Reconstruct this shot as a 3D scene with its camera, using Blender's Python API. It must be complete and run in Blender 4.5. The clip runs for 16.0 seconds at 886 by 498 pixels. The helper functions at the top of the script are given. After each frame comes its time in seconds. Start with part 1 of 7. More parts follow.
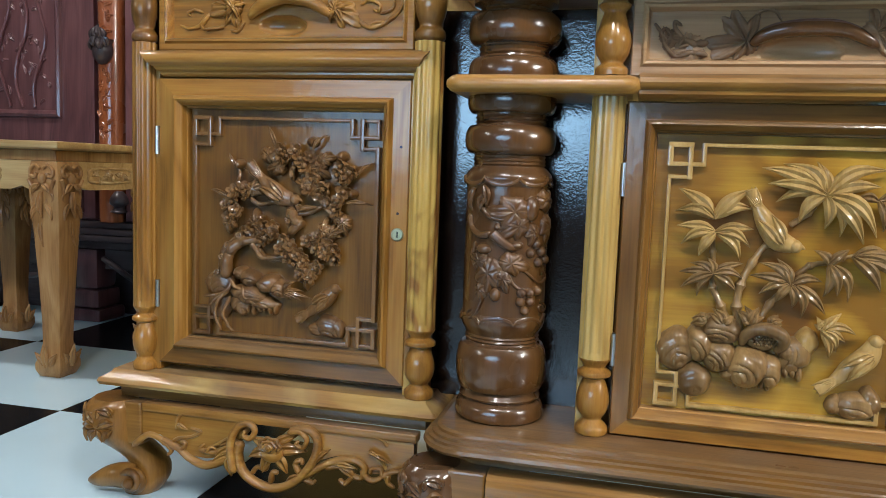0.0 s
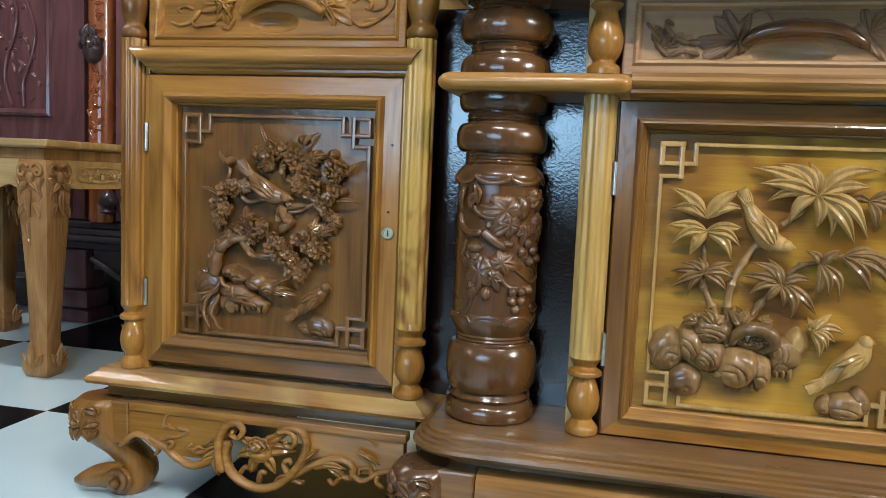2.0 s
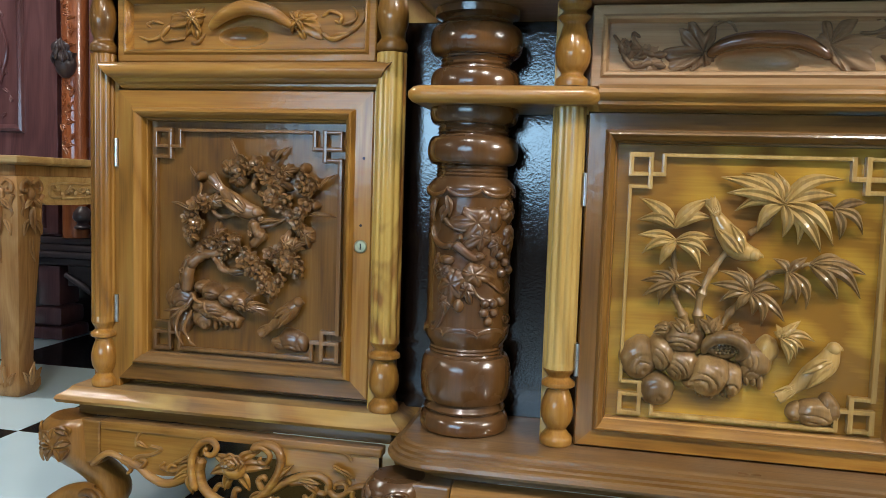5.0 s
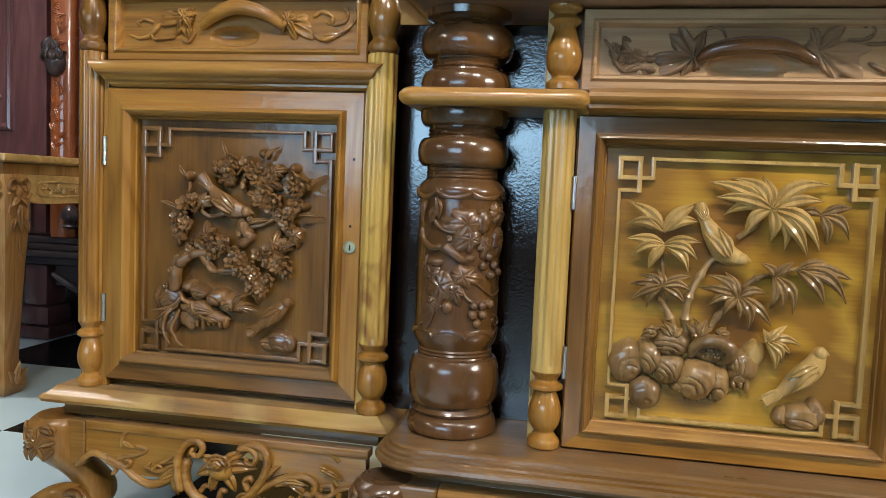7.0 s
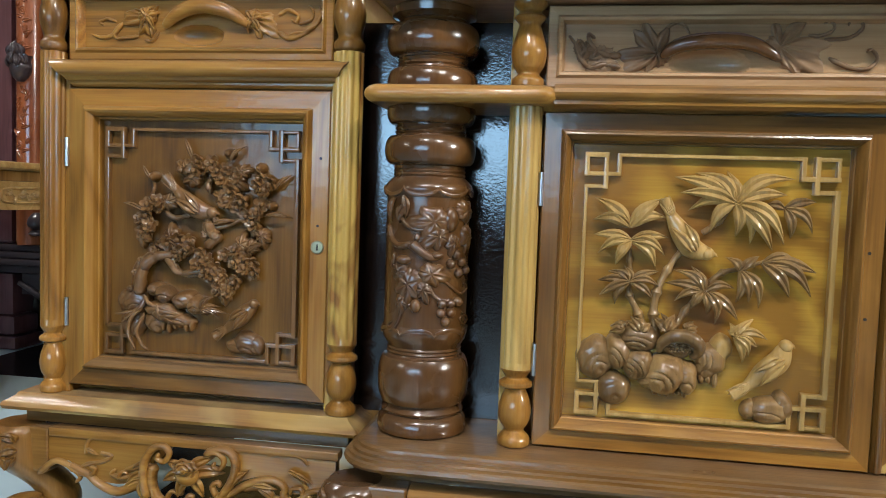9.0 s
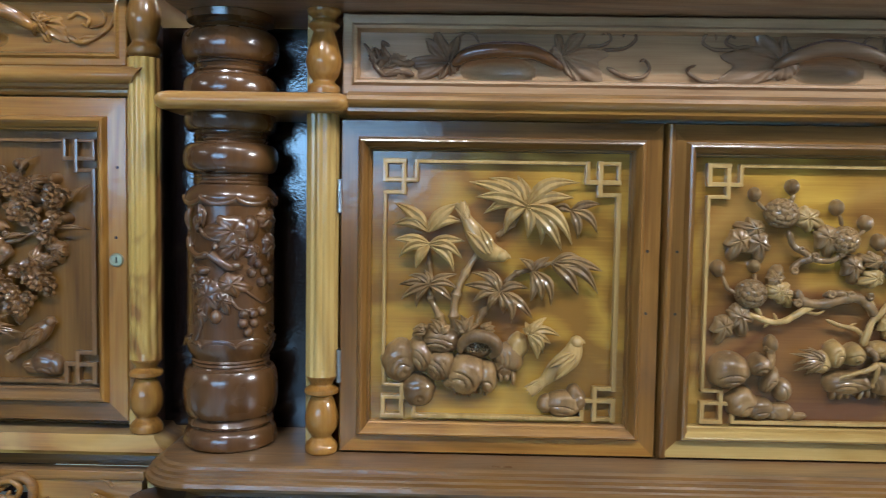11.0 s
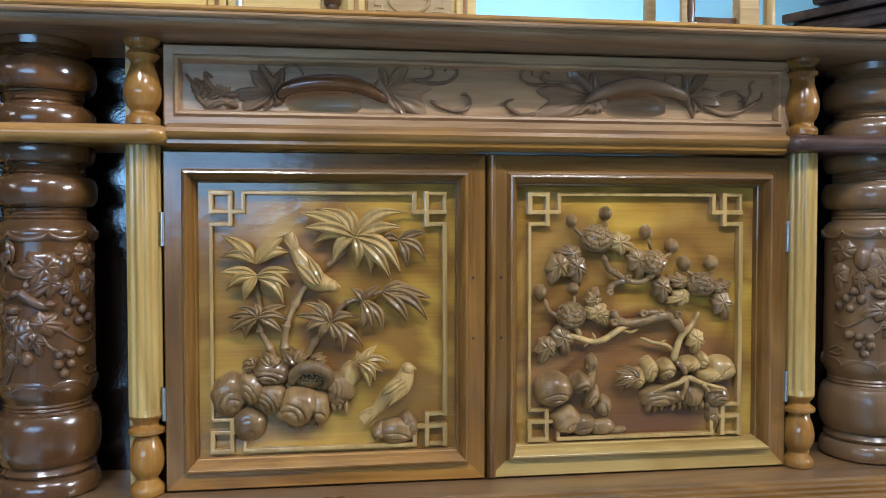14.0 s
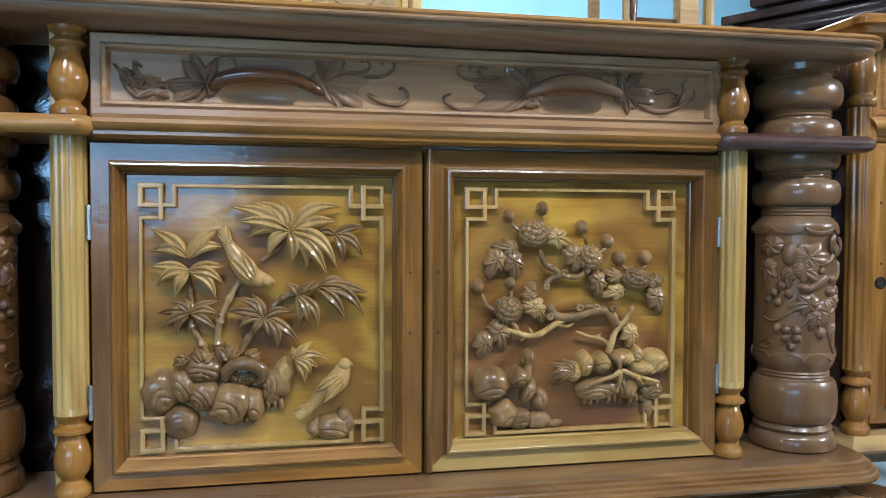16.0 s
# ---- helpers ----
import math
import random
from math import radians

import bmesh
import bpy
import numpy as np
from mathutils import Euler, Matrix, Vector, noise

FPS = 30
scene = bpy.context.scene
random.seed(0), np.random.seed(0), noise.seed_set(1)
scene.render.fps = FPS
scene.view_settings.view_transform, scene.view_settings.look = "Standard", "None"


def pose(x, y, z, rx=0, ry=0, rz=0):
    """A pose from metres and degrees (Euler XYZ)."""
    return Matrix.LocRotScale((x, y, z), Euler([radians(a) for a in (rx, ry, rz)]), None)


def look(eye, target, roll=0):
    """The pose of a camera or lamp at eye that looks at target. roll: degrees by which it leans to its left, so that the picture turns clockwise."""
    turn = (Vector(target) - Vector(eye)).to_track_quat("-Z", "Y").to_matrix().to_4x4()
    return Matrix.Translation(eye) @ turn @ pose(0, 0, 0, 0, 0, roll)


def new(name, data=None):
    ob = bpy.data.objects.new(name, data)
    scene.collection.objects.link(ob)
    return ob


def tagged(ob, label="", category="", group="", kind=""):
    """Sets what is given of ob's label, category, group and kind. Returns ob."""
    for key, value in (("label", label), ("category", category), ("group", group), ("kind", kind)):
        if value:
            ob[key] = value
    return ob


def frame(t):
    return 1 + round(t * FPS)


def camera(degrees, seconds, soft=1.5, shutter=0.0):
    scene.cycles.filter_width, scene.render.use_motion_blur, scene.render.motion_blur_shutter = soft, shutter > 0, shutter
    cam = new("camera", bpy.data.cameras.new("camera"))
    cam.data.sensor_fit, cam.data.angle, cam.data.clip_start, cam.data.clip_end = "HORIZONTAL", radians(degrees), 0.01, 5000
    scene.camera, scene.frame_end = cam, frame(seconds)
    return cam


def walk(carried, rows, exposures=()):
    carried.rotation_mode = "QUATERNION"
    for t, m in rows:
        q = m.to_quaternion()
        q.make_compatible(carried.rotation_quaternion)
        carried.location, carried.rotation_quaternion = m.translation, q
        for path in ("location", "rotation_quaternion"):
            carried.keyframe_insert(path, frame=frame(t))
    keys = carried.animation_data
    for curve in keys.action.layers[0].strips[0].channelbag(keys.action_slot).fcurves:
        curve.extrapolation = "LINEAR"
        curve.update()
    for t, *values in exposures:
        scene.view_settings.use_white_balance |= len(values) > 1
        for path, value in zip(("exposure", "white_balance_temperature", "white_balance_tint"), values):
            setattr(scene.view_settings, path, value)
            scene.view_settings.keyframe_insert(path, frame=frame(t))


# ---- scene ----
# The camera and its walk
cam = camera(60.23, 16.0, soft=0.75, shutter=0.4)
PATH = [
    (0, (-0.4583, -1.1886, 0.6536), (-0.7355, -0.0275, 0.5309), 2.106),
    (0.5, (-0.4590, -1.1878, 0.6515), (-0.7287, -0.0243, 0.5354), 2.094),
    (1, (-0.4578, -1.1883, 0.6510), (-0.7274, -0.0246, 0.5364), 2.306),
    (1.5, (-0.4579, -1.1855, 0.6460), (-0.7241, -0.0211, 0.5309), 2.458),
    (2, (-0.4577, -1.1832, 0.6439), (-0.7226, -0.0185, 0.5286), 2.482),
    (2.5, (-0.4572, -1.1857, 0.6440), (-0.7195, -0.0202, 0.5309), 2.459),
    (3, (-0.4560, -1.1856, 0.6430), (-0.7160, -0.0193, 0.5326), 2.314),
    (3.5, (-0.4527, -1.1832, 0.6448), (-0.7083, -0.0158, 0.5360), 2.109),
    (4, (-0.4454, -1.1804, 0.6437), (-0.6941, -0.0110, 0.5406), 1.938),
    (4.5, (-0.4431, -1.1799, 0.6479), (-0.6854, -0.0089, 0.5482), 1.761),
    (7, (-0.4407, -1.1797, 0.6448), (-0.6647, -0.0043, 0.5532), 2.458),
    (7.5, (-0.4387, -1.1761, 0.6441), (-0.6615, -0.0004, 0.5535), 2.403),
    (8, (-0.4368, -1.1747, 0.6471), (-0.6523, 0.0022, 0.5550), 2.282),
    (8.2, (-0.4373, -1.1744, 0.6428), (-0.6501, 0.0032, 0.5532), 2.174),
    (10.3, (-0.3326, -1.1678, 0.6254), (-0.4543, 0.0241, 0.5568), 1.327),
    (10.5, (-0.3095, -1.1690, 0.6331), (-0.4157, 0.0238, 0.5572), 1.051),
    (11, (-0.2889, -1.1633, 0.6394), (-0.3109, 0.0345, 0.5696), 0.914),
    (11.5, (-0.2776, -1.1624, 0.6449), (-0.2386, 0.0342, 0.5638), 1.529),
    (12, (-0.2694, -1.1609, 0.6483), (-0.1921, 0.0328, 0.5522), 1.460),
    (12.5, (-0.2527, -1.1665, 0.6545), (-0.1522, 0.0260, 0.5653), 1.593),
    (13, (-0.2355, -1.1701, 0.6559), (-0.1152, 0.0218, 0.5858), 1.608),
    (13.5, (-0.2160, -1.1753, 0.6542), (-0.0787, 0.0157, 0.6011), 0.809),
    (14, (-0.2029, -1.1808, 0.6541), (-0.0473, 0.0085, 0.6182), -0.027),
    (14.5, (-0.1894, -1.1825, 0.6540), (-0.0130, 0.0040, 0.6219), -0.376),
    (15, (-0.1838, -1.1832, 0.6522), (0.0101, 0.0006, 0.6224), -0.423),
    (15.5, (-0.1812, -1.1824, 0.6520), (0.0306, -0.0017, 0.6198), -0.208),
    (16, (-0.1805, -1.1805, 0.6499), (0.0505, -0.0036, 0.6099), 0.160),
]
# the film's white balance drifts from warm to cool
walk(cam, [(t, look(e, g, r)) for t, e, g, r in PATH],
     exposures=[(0.0, -0.22, 6130, 10), (3.5, -0.20, 6300, 10), (8.0, -0.19, 6580, 10), (10.5, -0.22, 5470, 10), (16.0, -0.24, 5330, 10)])

# ---- light ----
FLOOR = 0.02
world = bpy.data.worlds.new("world")
scene.world = world
world.use_nodes = True
wn = world.node_tree.nodes
sky = wn.new("ShaderNodeTexSky")
sky.sky_type = "NISHITA"
sky.sun_disc = False
sky.sun_elevation, sky.sun_rotation = radians(50), radians(200)
world.node_tree.links.new(sky.outputs[0], wn["Background"].inputs[0])
wn["Background"].inputs[1].default_value = 0.12


def area_light(name, at, target, sx, sy, watts, colour):
    lamp = bpy.data.lights.new(name, "AREA")
    lamp.shape, lamp.size, lamp.size_y, lamp.energy, lamp.color = "RECTANGLE", sx, sy, watts, colour
    ob = new(name, lamp)
    ob.matrix_world = look(at, target)
    return ob


# unseen tubes under the ceiling (x, y, watts), and on the side walls (x, y, z, watts)
MAIN_TUBES = [(-0.75, -2.2, 84), (1.05, -2.2, 88)]
# out of view, added to brighten the floor, table, wardrobes and back wall
FILL_TUBES = [(-2.9, 0.3, 62), (1.3, 2.6, 88)]
# side tubes out of view, assumed from the highlights on the columns
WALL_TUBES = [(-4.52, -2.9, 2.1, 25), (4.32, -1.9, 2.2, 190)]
for tx, ty, watts in MAIN_TUBES:
    area_light("tube_lamp", (tx, ty, 2.93), (tx, 0.0, 1.3), 0.6, 0.10, watts, (1.0, 0.955, 0.89))
for tx, ty, watts in FILL_TUBES:
    area_light("tube_lamp", (tx, ty, 2.93), (tx, ty, 0), 1.15, 0.13, watts, (1.0, 0.955, 0.89))
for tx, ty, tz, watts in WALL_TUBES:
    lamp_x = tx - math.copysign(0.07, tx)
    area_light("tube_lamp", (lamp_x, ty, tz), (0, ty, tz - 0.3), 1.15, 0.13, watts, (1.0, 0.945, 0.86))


# ---- materials ----
def mat_new(name):
    m = bpy.data.materials.new(name)
    m.use_nodes = True
    return m, m.node_tree.nodes, m.node_tree.links, m.node_tree.nodes["Principled BSDF"]


def wood(name, dark, mid, light, axis, rough=0.3, coat=0.6, grain=1.0, bump=0.25, dust=0.0, vary=0.12, stain=None, fibres=0.45, figure=0.22, swirl=0.0, coat_ior=1.5, coat_rough=0.12, across=14.0, tilt=0.0, stain_at=(0.48, 0.60)):
    """Varnished wood whose grain runs along the axis."""
    m, n, l, b = mat_new(name)
    tc = n.new("ShaderNodeTexCoord")
    info = n.new("ShaderNodeObjectInfo")
    shift = n.new("ShaderNodeVectorMath")
    shift.operation = "MULTIPLY_ADD"
    l.new(info.outputs["Random"], shift.inputs[0])
    shift.inputs[1].default_value = (3.1, 5.7, 2.3)
    l.new(tc.outputs["Object"], shift.inputs[2])

    def mapped(along, across):
        mp = n.new("ShaderNodeMapping")
        mp.inputs["Rotation"].default_value = (0, radians(tilt), 0)
        mp.inputs["Scale"].default_value = [along if a == axis else across for a in "xyz"]
        l.new(shift.outputs[0], mp.inputs["Vector"])
        return mp

    big = n.new("ShaderNodeTexNoise")
    big.inputs["Scale"].default_value, big.inputs["Detail"].default_value = 1.0, 4.0
    big.inputs["Distortion"].default_value = 0.6
    l.new(mapped(1.6 * grain, across * grain).outputs[0], big.inputs["Vector"])
    slow = n.new("ShaderNodeTexNoise")
    slow.inputs["Scale"].default_value, slow.inputs["Detail"].default_value = 1.0, 2.0
    slow.inputs["Distortion"].default_value = 0.9
    l.new(mapped(swirl or 1.3 * grain, 6.5 * grain).outputs[0], slow.inputs["Vector"])
    times = n.new("ShaderNodeMath")
    times.operation = "MULTIPLY"
    times.inputs[1].default_value = 13.0
    l.new(slow.outputs["Fac"], times.inputs[0])
    rings = n.new("ShaderNodeMath")
    rings.operation = "PINGPONG"
    rings.inputs[1].default_value = 1.0
    l.new(times.outputs[0], rings.inputs[0])
    fibre = n.new("ShaderNodeTexNoise")
    fibre.inputs["Scale"].default_value, fibre.inputs["Detail"].default_value = 1.0, 5.0
    l.new(mapped(9, 260).outputs[0], fibre.inputs["Vector"])
    mix = n.new("ShaderNodeMix")
    mix.inputs[0].default_value = figure
    l.new(big.outputs["Fac"], mix.inputs[2])
    l.new(rings.outputs[0], mix.inputs[3])
    add = n.new("ShaderNodeMath")
    add.operation = "MULTIPLY_ADD"
    l.new(fibre.outputs["Fac"], add.inputs[0])
    add.inputs[1].default_value = fibres
    l.new(mix.outputs[0], add.inputs[2])
    ramp = n.new("ShaderNodeValToRGB")
    e = ramp.color_ramp.elements
    e[0].position, e[0].color = 0.46, (*dark, 1)
    e[1].position, e[1].color = 1.0, (*light, 1)
    e.new(0.72).color = (*mid, 1)
    l.new(add.outputs[0], ramp.inputs[0])
    hsv = n.new("ShaderNodeHueSaturation")
    var = n.new("ShaderNodeMapRange")
    var.inputs["To Min"].default_value, var.inputs["To Max"].default_value = 1 - vary, 1 + vary
    l.new(info.outputs["Random"], var.inputs["Value"])
    l.new(var.outputs[0], hsv.inputs["Value"])
    l.new(ramp.outputs[0], hsv.inputs["Color"])
    col = hsv.outputs[0]
    if stain:
        sn = n.new("ShaderNodeTexNoise")
        sn.inputs["Scale"].default_value, sn.inputs["Detail"].default_value, sn.inputs["Distortion"].default_value = 1.0, 3.0, 1.4
        l.new(mapped(3.0, 8.0).outputs[0], sn.inputs["Vector"])
        sr = n.new("ShaderNodeMapRange")
        sr.inputs["From Min"].default_value, sr.inputs["From Max"].default_value = stain_at
        sr.inputs["To Max"].default_value = 0.8
        l.new(sn.outputs["Fac"], sr.inputs["Value"])
        sm = n.new("ShaderNodeMix")
        sm.data_type = "RGBA"
        l.new(sr.outputs[0], sm.inputs[0])
        l.new(col, sm.inputs[6])
        sm.inputs[7].default_value = (*stain, 1)
        col = sm.outputs[2]
    if dust:
        geo = n.new("ShaderNodeNewGeometry")
        sep = n.new("ShaderNodeSeparateXYZ")
        l.new(geo.outputs["Normal"], sep.inputs[0])
        dn = n.new("ShaderNodeTexNoise")
        dn.inputs["Scale"].default_value, dn.inputs["Detail"].default_value = 14.0, 5.0
        l.new(tc.outputs["Object"], dn.inputs["Vector"])
        k = n.new("ShaderNodeMath")
        k.operation, k.use_clamp = "MULTIPLY", True
        l.new(sep.outputs["Z"], k.inputs[0])
        l.new(dn.outputs["Fac"], k.inputs[1])
        k2 = n.new("ShaderNodeMath")
        k2.operation, k2.use_clamp = "MULTIPLY", True
        l.new(k.outputs[0], k2.inputs[0])
        k2.inputs[1].default_value = dust
        dm = n.new("ShaderNodeMix")
        dm.data_type = "RGBA"
        l.new(k2.outputs[0], dm.inputs[0])
        l.new(col, dm.inputs[6])
        dm.inputs[7].default_value = (0.30, 0.29, 0.25, 1)
        col = dm.outputs[2]
    l.new(col, b.inputs["Base Color"])
    smear = n.new("ShaderNodeTexNoise")
    smear.inputs["Scale"].default_value, smear.inputs["Detail"].default_value = 9.0, 4.0
    l.new(shift.outputs[0], smear.inputs["Vector"])
    rr = n.new("ShaderNodeMapRange")
    rr.inputs["To Min"].default_value, rr.inputs["To Max"].default_value = rough - 0.08, rough + 0.14
    l.new(smear.outputs["Fac"], rr.inputs["Value"])
    l.new(rr.outputs[0], b.inputs["Roughness"])
    b.inputs["Specular IOR Level"].default_value = 0.2
    b.inputs["Coat Weight"].default_value, b.inputs["Coat Roughness"].default_value = coat, coat_rough
    b.inputs["Coat IOR"].default_value = coat_ior
    bp = n.new("ShaderNodeBump")
    bp.inputs["Strength"].default_value, bp.inputs["Distance"].default_value = bump, 0.001
    l.new(fibre.outputs["Fac"], bp.inputs["Height"])
    l.new(bp.outputs[0], b.inputs["Normal"])
    wob = n.new("ShaderNodeTexNoise")
    wob.inputs["Scale"].default_value, wob.inputs["Detail"].default_value = 60.0, 4.0
    l.new(tc.outputs["Object"], wob.inputs["Vector"])
    bc = n.new("ShaderNodeBump")
    bc.inputs["Strength"].default_value, bc.inputs["Distance"].default_value = 0.26, 0.002
    l.new(wob.outputs["Fac"], bc.inputs["Height"])
    l.new(bc.outputs[0], b.inputs["Coat Normal"])
    return m


def plain(name, colour, rough, metal=0.0, coat=0.0, coat_ior=1.5, noise_scale=20.0, amount=0.12, bump=0.1, dist=0.001):
    m, n, l, b = mat_new(name)
    tc = n.new("ShaderNodeTexCoord")
    nz = n.new("ShaderNodeTexNoise")
    nz.inputs["Scale"].default_value, nz.inputs["Detail"].default_value = noise_scale, 6.0
    l.new(tc.outputs["Object"], nz.inputs["Vector"])
    ramp = n.new("ShaderNodeValToRGB")
    ramp.color_ramp.elements[0].position, ramp.color_ramp.elements[1].position = 0.3, 0.7
    ramp.color_ramp.elements[0].color = (*[c * (1 - amount) for c in colour], 1)
    ramp.color_ramp.elements[1].color = (*[min(1, c * (1 + amount)) for c in colour], 1)
    l.new(nz.outputs["Fac"], ramp.inputs[0])
    l.new(ramp.outputs[0], b.inputs["Base Color"])
    b.inputs["Roughness"].default_value, b.inputs["Metallic"].default_value = rough, metal
    b.inputs["Coat Weight"].default_value, b.inputs["Coat IOR"].default_value = coat, coat_ior
    if coat:
        cw = n.new("ShaderNodeTexNoise")
        cw.inputs["Scale"].default_value, cw.inputs["Detail"].default_value = 210.0, 5.0
        l.new(tc.outputs["Object"], cw.inputs["Vector"])
        cb = n.new("ShaderNodeBump")
        cb.inputs["Strength"].default_value, cb.inputs["Distance"].default_value = 0.26, 0.0012
        b.inputs["Coat Roughness"].default_value = 0.06
        b.inputs["Specular IOR Level"].default_value = 0.03
        l.new(cw.outputs["Fac"], cb.inputs["Height"])
        l.new(cb.outputs[0], b.inputs["Coat Normal"])
    bp = n.new("ShaderNodeBump")
    bp.inputs["Strength"].default_value, bp.inputs["Distance"].default_value = bump, dist
    l.new(nz.outputs["Fac"], bp.inputs["Height"])
    l.new(bp.outputs[0], b.inputs["Normal"])
    return m


HONEY = ((0.138, 0.057, 0.010), (0.285, 0.129, 0.022), (0.39, 0.200, 0.042))
RED = ((0.080, 0.034, 0.007), (0.165, 0.074, 0.014), (0.25, 0.120, 0.027))
YELLOW = ((0.30, 0.175, 0.045), (0.42, 0.265, 0.075), (0.52, 0.35, 0.115))
CARVE = ((0.115, 0.062, 0.022), (0.205, 0.115, 0.040), (0.31, 0.182, 0.066))
GREYBR = ((0.21, 0.120, 0.056), (0.325, 0.193, 0.094), (0.43, 0.27, 0.136))
honey_x = wood("honey_wood_x", *HONEY, "x", dust=0.25)
honey_z = wood("honey_wood_z", *HONEY, "z")
red_x = wood("red_wood_x", *RED, "x", dust=0.3)
red_z = wood("red_wood_z", *RED, "z")
honey_patch_x = wood("honey_patch_wood_x", *HONEY, "x", dust=0.45, coat=0.4, coat_rough=0.22, stain=(0.50, 0.32, 0.085))
honey_patch_z = wood("honey_patch_wood_z", (0.11, 0.045, 0.011), (0.24, 0.108, 0.026), (0.34, 0.17, 0.045), "z", stain=(0.56, 0.36, 0.085), stain_at=(0.46, 0.53))
yellow_x = wood("sap_wood_x", *YELLOW, "x")
yellow_z = wood("sap_wood_z", *YELLOW, "z")
def heartwood(m, tone, zones):
    """Lays brown heartwood into a panel; zones: middle x and z, half width, half height, in metres from the cabinet's foot."""
    n, l = m.node_tree.nodes, m.node_tree.links
    b = n["Principled BSDF"]
    tc = n.new("ShaderNodeTexCoord")
    warp = n.new("ShaderNodeTexNoise")
    warp.inputs["Scale"].default_value, warp.inputs["Detail"].default_value = 7.0, 3.0
    l.new(tc.outputs["Object"], warp.inputs["Vector"])
    bent = n.new("ShaderNodeVectorMath")
    bent.operation = "MULTIPLY_ADD"
    l.new(warp.outputs["Color"], bent.inputs[0])
    bent.inputs[1].default_value = (0.12, 0.0, 0.12)
    l.new(tc.outputs["Object"], bent.inputs[2])
    col = b.inputs["Base Color"].links[0].from_socket
    for x, z, rx, rz, share in zones:
        mp = n.new("ShaderNodeMapping")
        mp.vector_type = "TEXTURE"
        mp.inputs["Location"].default_value = (x + 0.06, 0, z + 0.06)
        mp.inputs["Scale"].default_value = (rx, 1000.0, rz)
        l.new(bent.outputs[0], mp.inputs["Vector"])
        ball = n.new("ShaderNodeTexGradient")
        ball.gradient_type = "SPHERICAL"
        l.new(mp.outputs[0], ball.inputs["Vector"])
        soft = n.new("ShaderNodeMapRange")
        soft.inputs["From Min"].default_value, soft.inputs["From Max"].default_value = 0.12, 0.34
        soft.inputs["To Max"].default_value = share
        l.new(ball.outputs["Fac"], soft.inputs["Value"])
        mix = n.new("ShaderNodeMix")
        mix.data_type, mix.blend_type = "RGBA", "MULTIPLY"
        l.new(soft.outputs[0], mix.inputs[0])
        l.new(col, mix.inputs[6])
        mix.inputs[7].default_value = (*tone, 1)
        col = mix.outputs[2]
    l.new(col, b.inputs["Base Color"])
    return m


def gold_panel(name):
    return wood(name, (0.235, 0.110, 0.014), (0.395, 0.215, 0.027), (0.52, 0.31, 0.046), "x", grain=0.55, figure=0.42, swirl=2.2, rough=0.32, vary=0.04, stain=(0.19, 0.080, 0.022), fibres=0.3, coat=0.65, coat_rough=0.12, across=8.0, tilt=28.0, stain_at=(0.60, 0.82))


panel_gold = heartwood(gold_panel("gold_panel_wood"), (0.62, 0.48, 0.75), ((-0.285, 0.575, 0.10, 0.07, 0.9), (-0.255, 0.465, 0.06, 0.09, 0.6)))
panel_gold_brown = heartwood(gold_panel("brown_hearted_gold_panel_wood"), (0.52, 0.42, 0.85), ((0.235, 0.380, 0.25, 0.17, 1.0), (0.375, 0.600, 0.13, 0.10, 0.6), (0.130, 0.560, 0.11, 0.12, 0.7)))
panel_brown = wood("brown_panel_wood", (0.074, 0.031, 0.006), (0.140, 0.061, 0.009), (0.208, 0.098, 0.018), "z", rough=0.36, vary=0.04, coat=0.4, coat_rough=0.08)
carve_brown = wood("carved_brown_wood", *CARVE, "z", rough=0.3, dust=0.06, coat=0.8, coat_rough=0.11)
carve_dark = wood("carved_dark_wood", (0.088, 0.040, 0.012), (0.150, 0.070, 0.020), (0.22, 0.108, 0.035), "z", rough=0.3, dust=0.08, coat=1.0, coat_ior=1.52, coat_rough=0.11)
carve_gold = wood("carved_gold_wood", (0.24, 0.140, 0.040), (0.37, 0.225, 0.070), (0.48, 0.31, 0.110), "z", rough=0.3, dust=0.05, coat=0.7, coat_rough=0.12)
column_wood = wood("column_wood", (0.066, 0.028, 0.008), (0.108, 0.046, 0.012), (0.150, 0.069, 0.020), "z", rough=0.24, coat=1.0, dust=0.10, grain=0.5, fibres=0.25, coat_ior=1.52, coat_rough=0.18)
# the right column's copy of the column wood: paler, rougher, greyer on top
column_pale = wood("pale_column_wood", (0.105, 0.055, 0.022), (0.165, 0.088, 0.034), (0.225, 0.128, 0.053), "z", rough=0.34, coat=0.7, dust=0.25, grain=0.5, fibres=0.25, coat_rough=0.22)
COLUMN_WOOD = {1: column_wood, -1: column_pale}
drawer_wood = wood("drawer_wood", *GREYBR, "x", rough=0.33, coat=0.3)
drawer_carve = wood("drawer_carving_wood", (0.10, 0.056, 0.027), (0.155, 0.091, 0.046), (0.22, 0.137, 0.073), "x", rough=0.36, coat=0.35)
top_wood = wood("top_board_wood", (0.14, 0.076, 0.037), (0.26, 0.145, 0.068), (0.36, 0.214, 0.106), "x", rough=0.36)
dark_ledge_and_shade = wood("dark_ledge_and_shade_wood", (0.05, 0.026, 0.02), (0.085, 0.045, 0.034), (0.12, 0.065, 0.05), "x", rough=0.3)
maroon = wood("maroon_wood", (0.058, 0.023, 0.025), (0.090, 0.037, 0.039), (0.125, 0.056, 0.058), "z", rough=0.3, coat=0.6)
maroon_bright = wood("bright_maroon_wood", (0.11, 0.03, 0.010), (0.18, 0.05, 0.016), (0.25, 0.08, 0.026), "z", rough=0.25, coat=0.7)
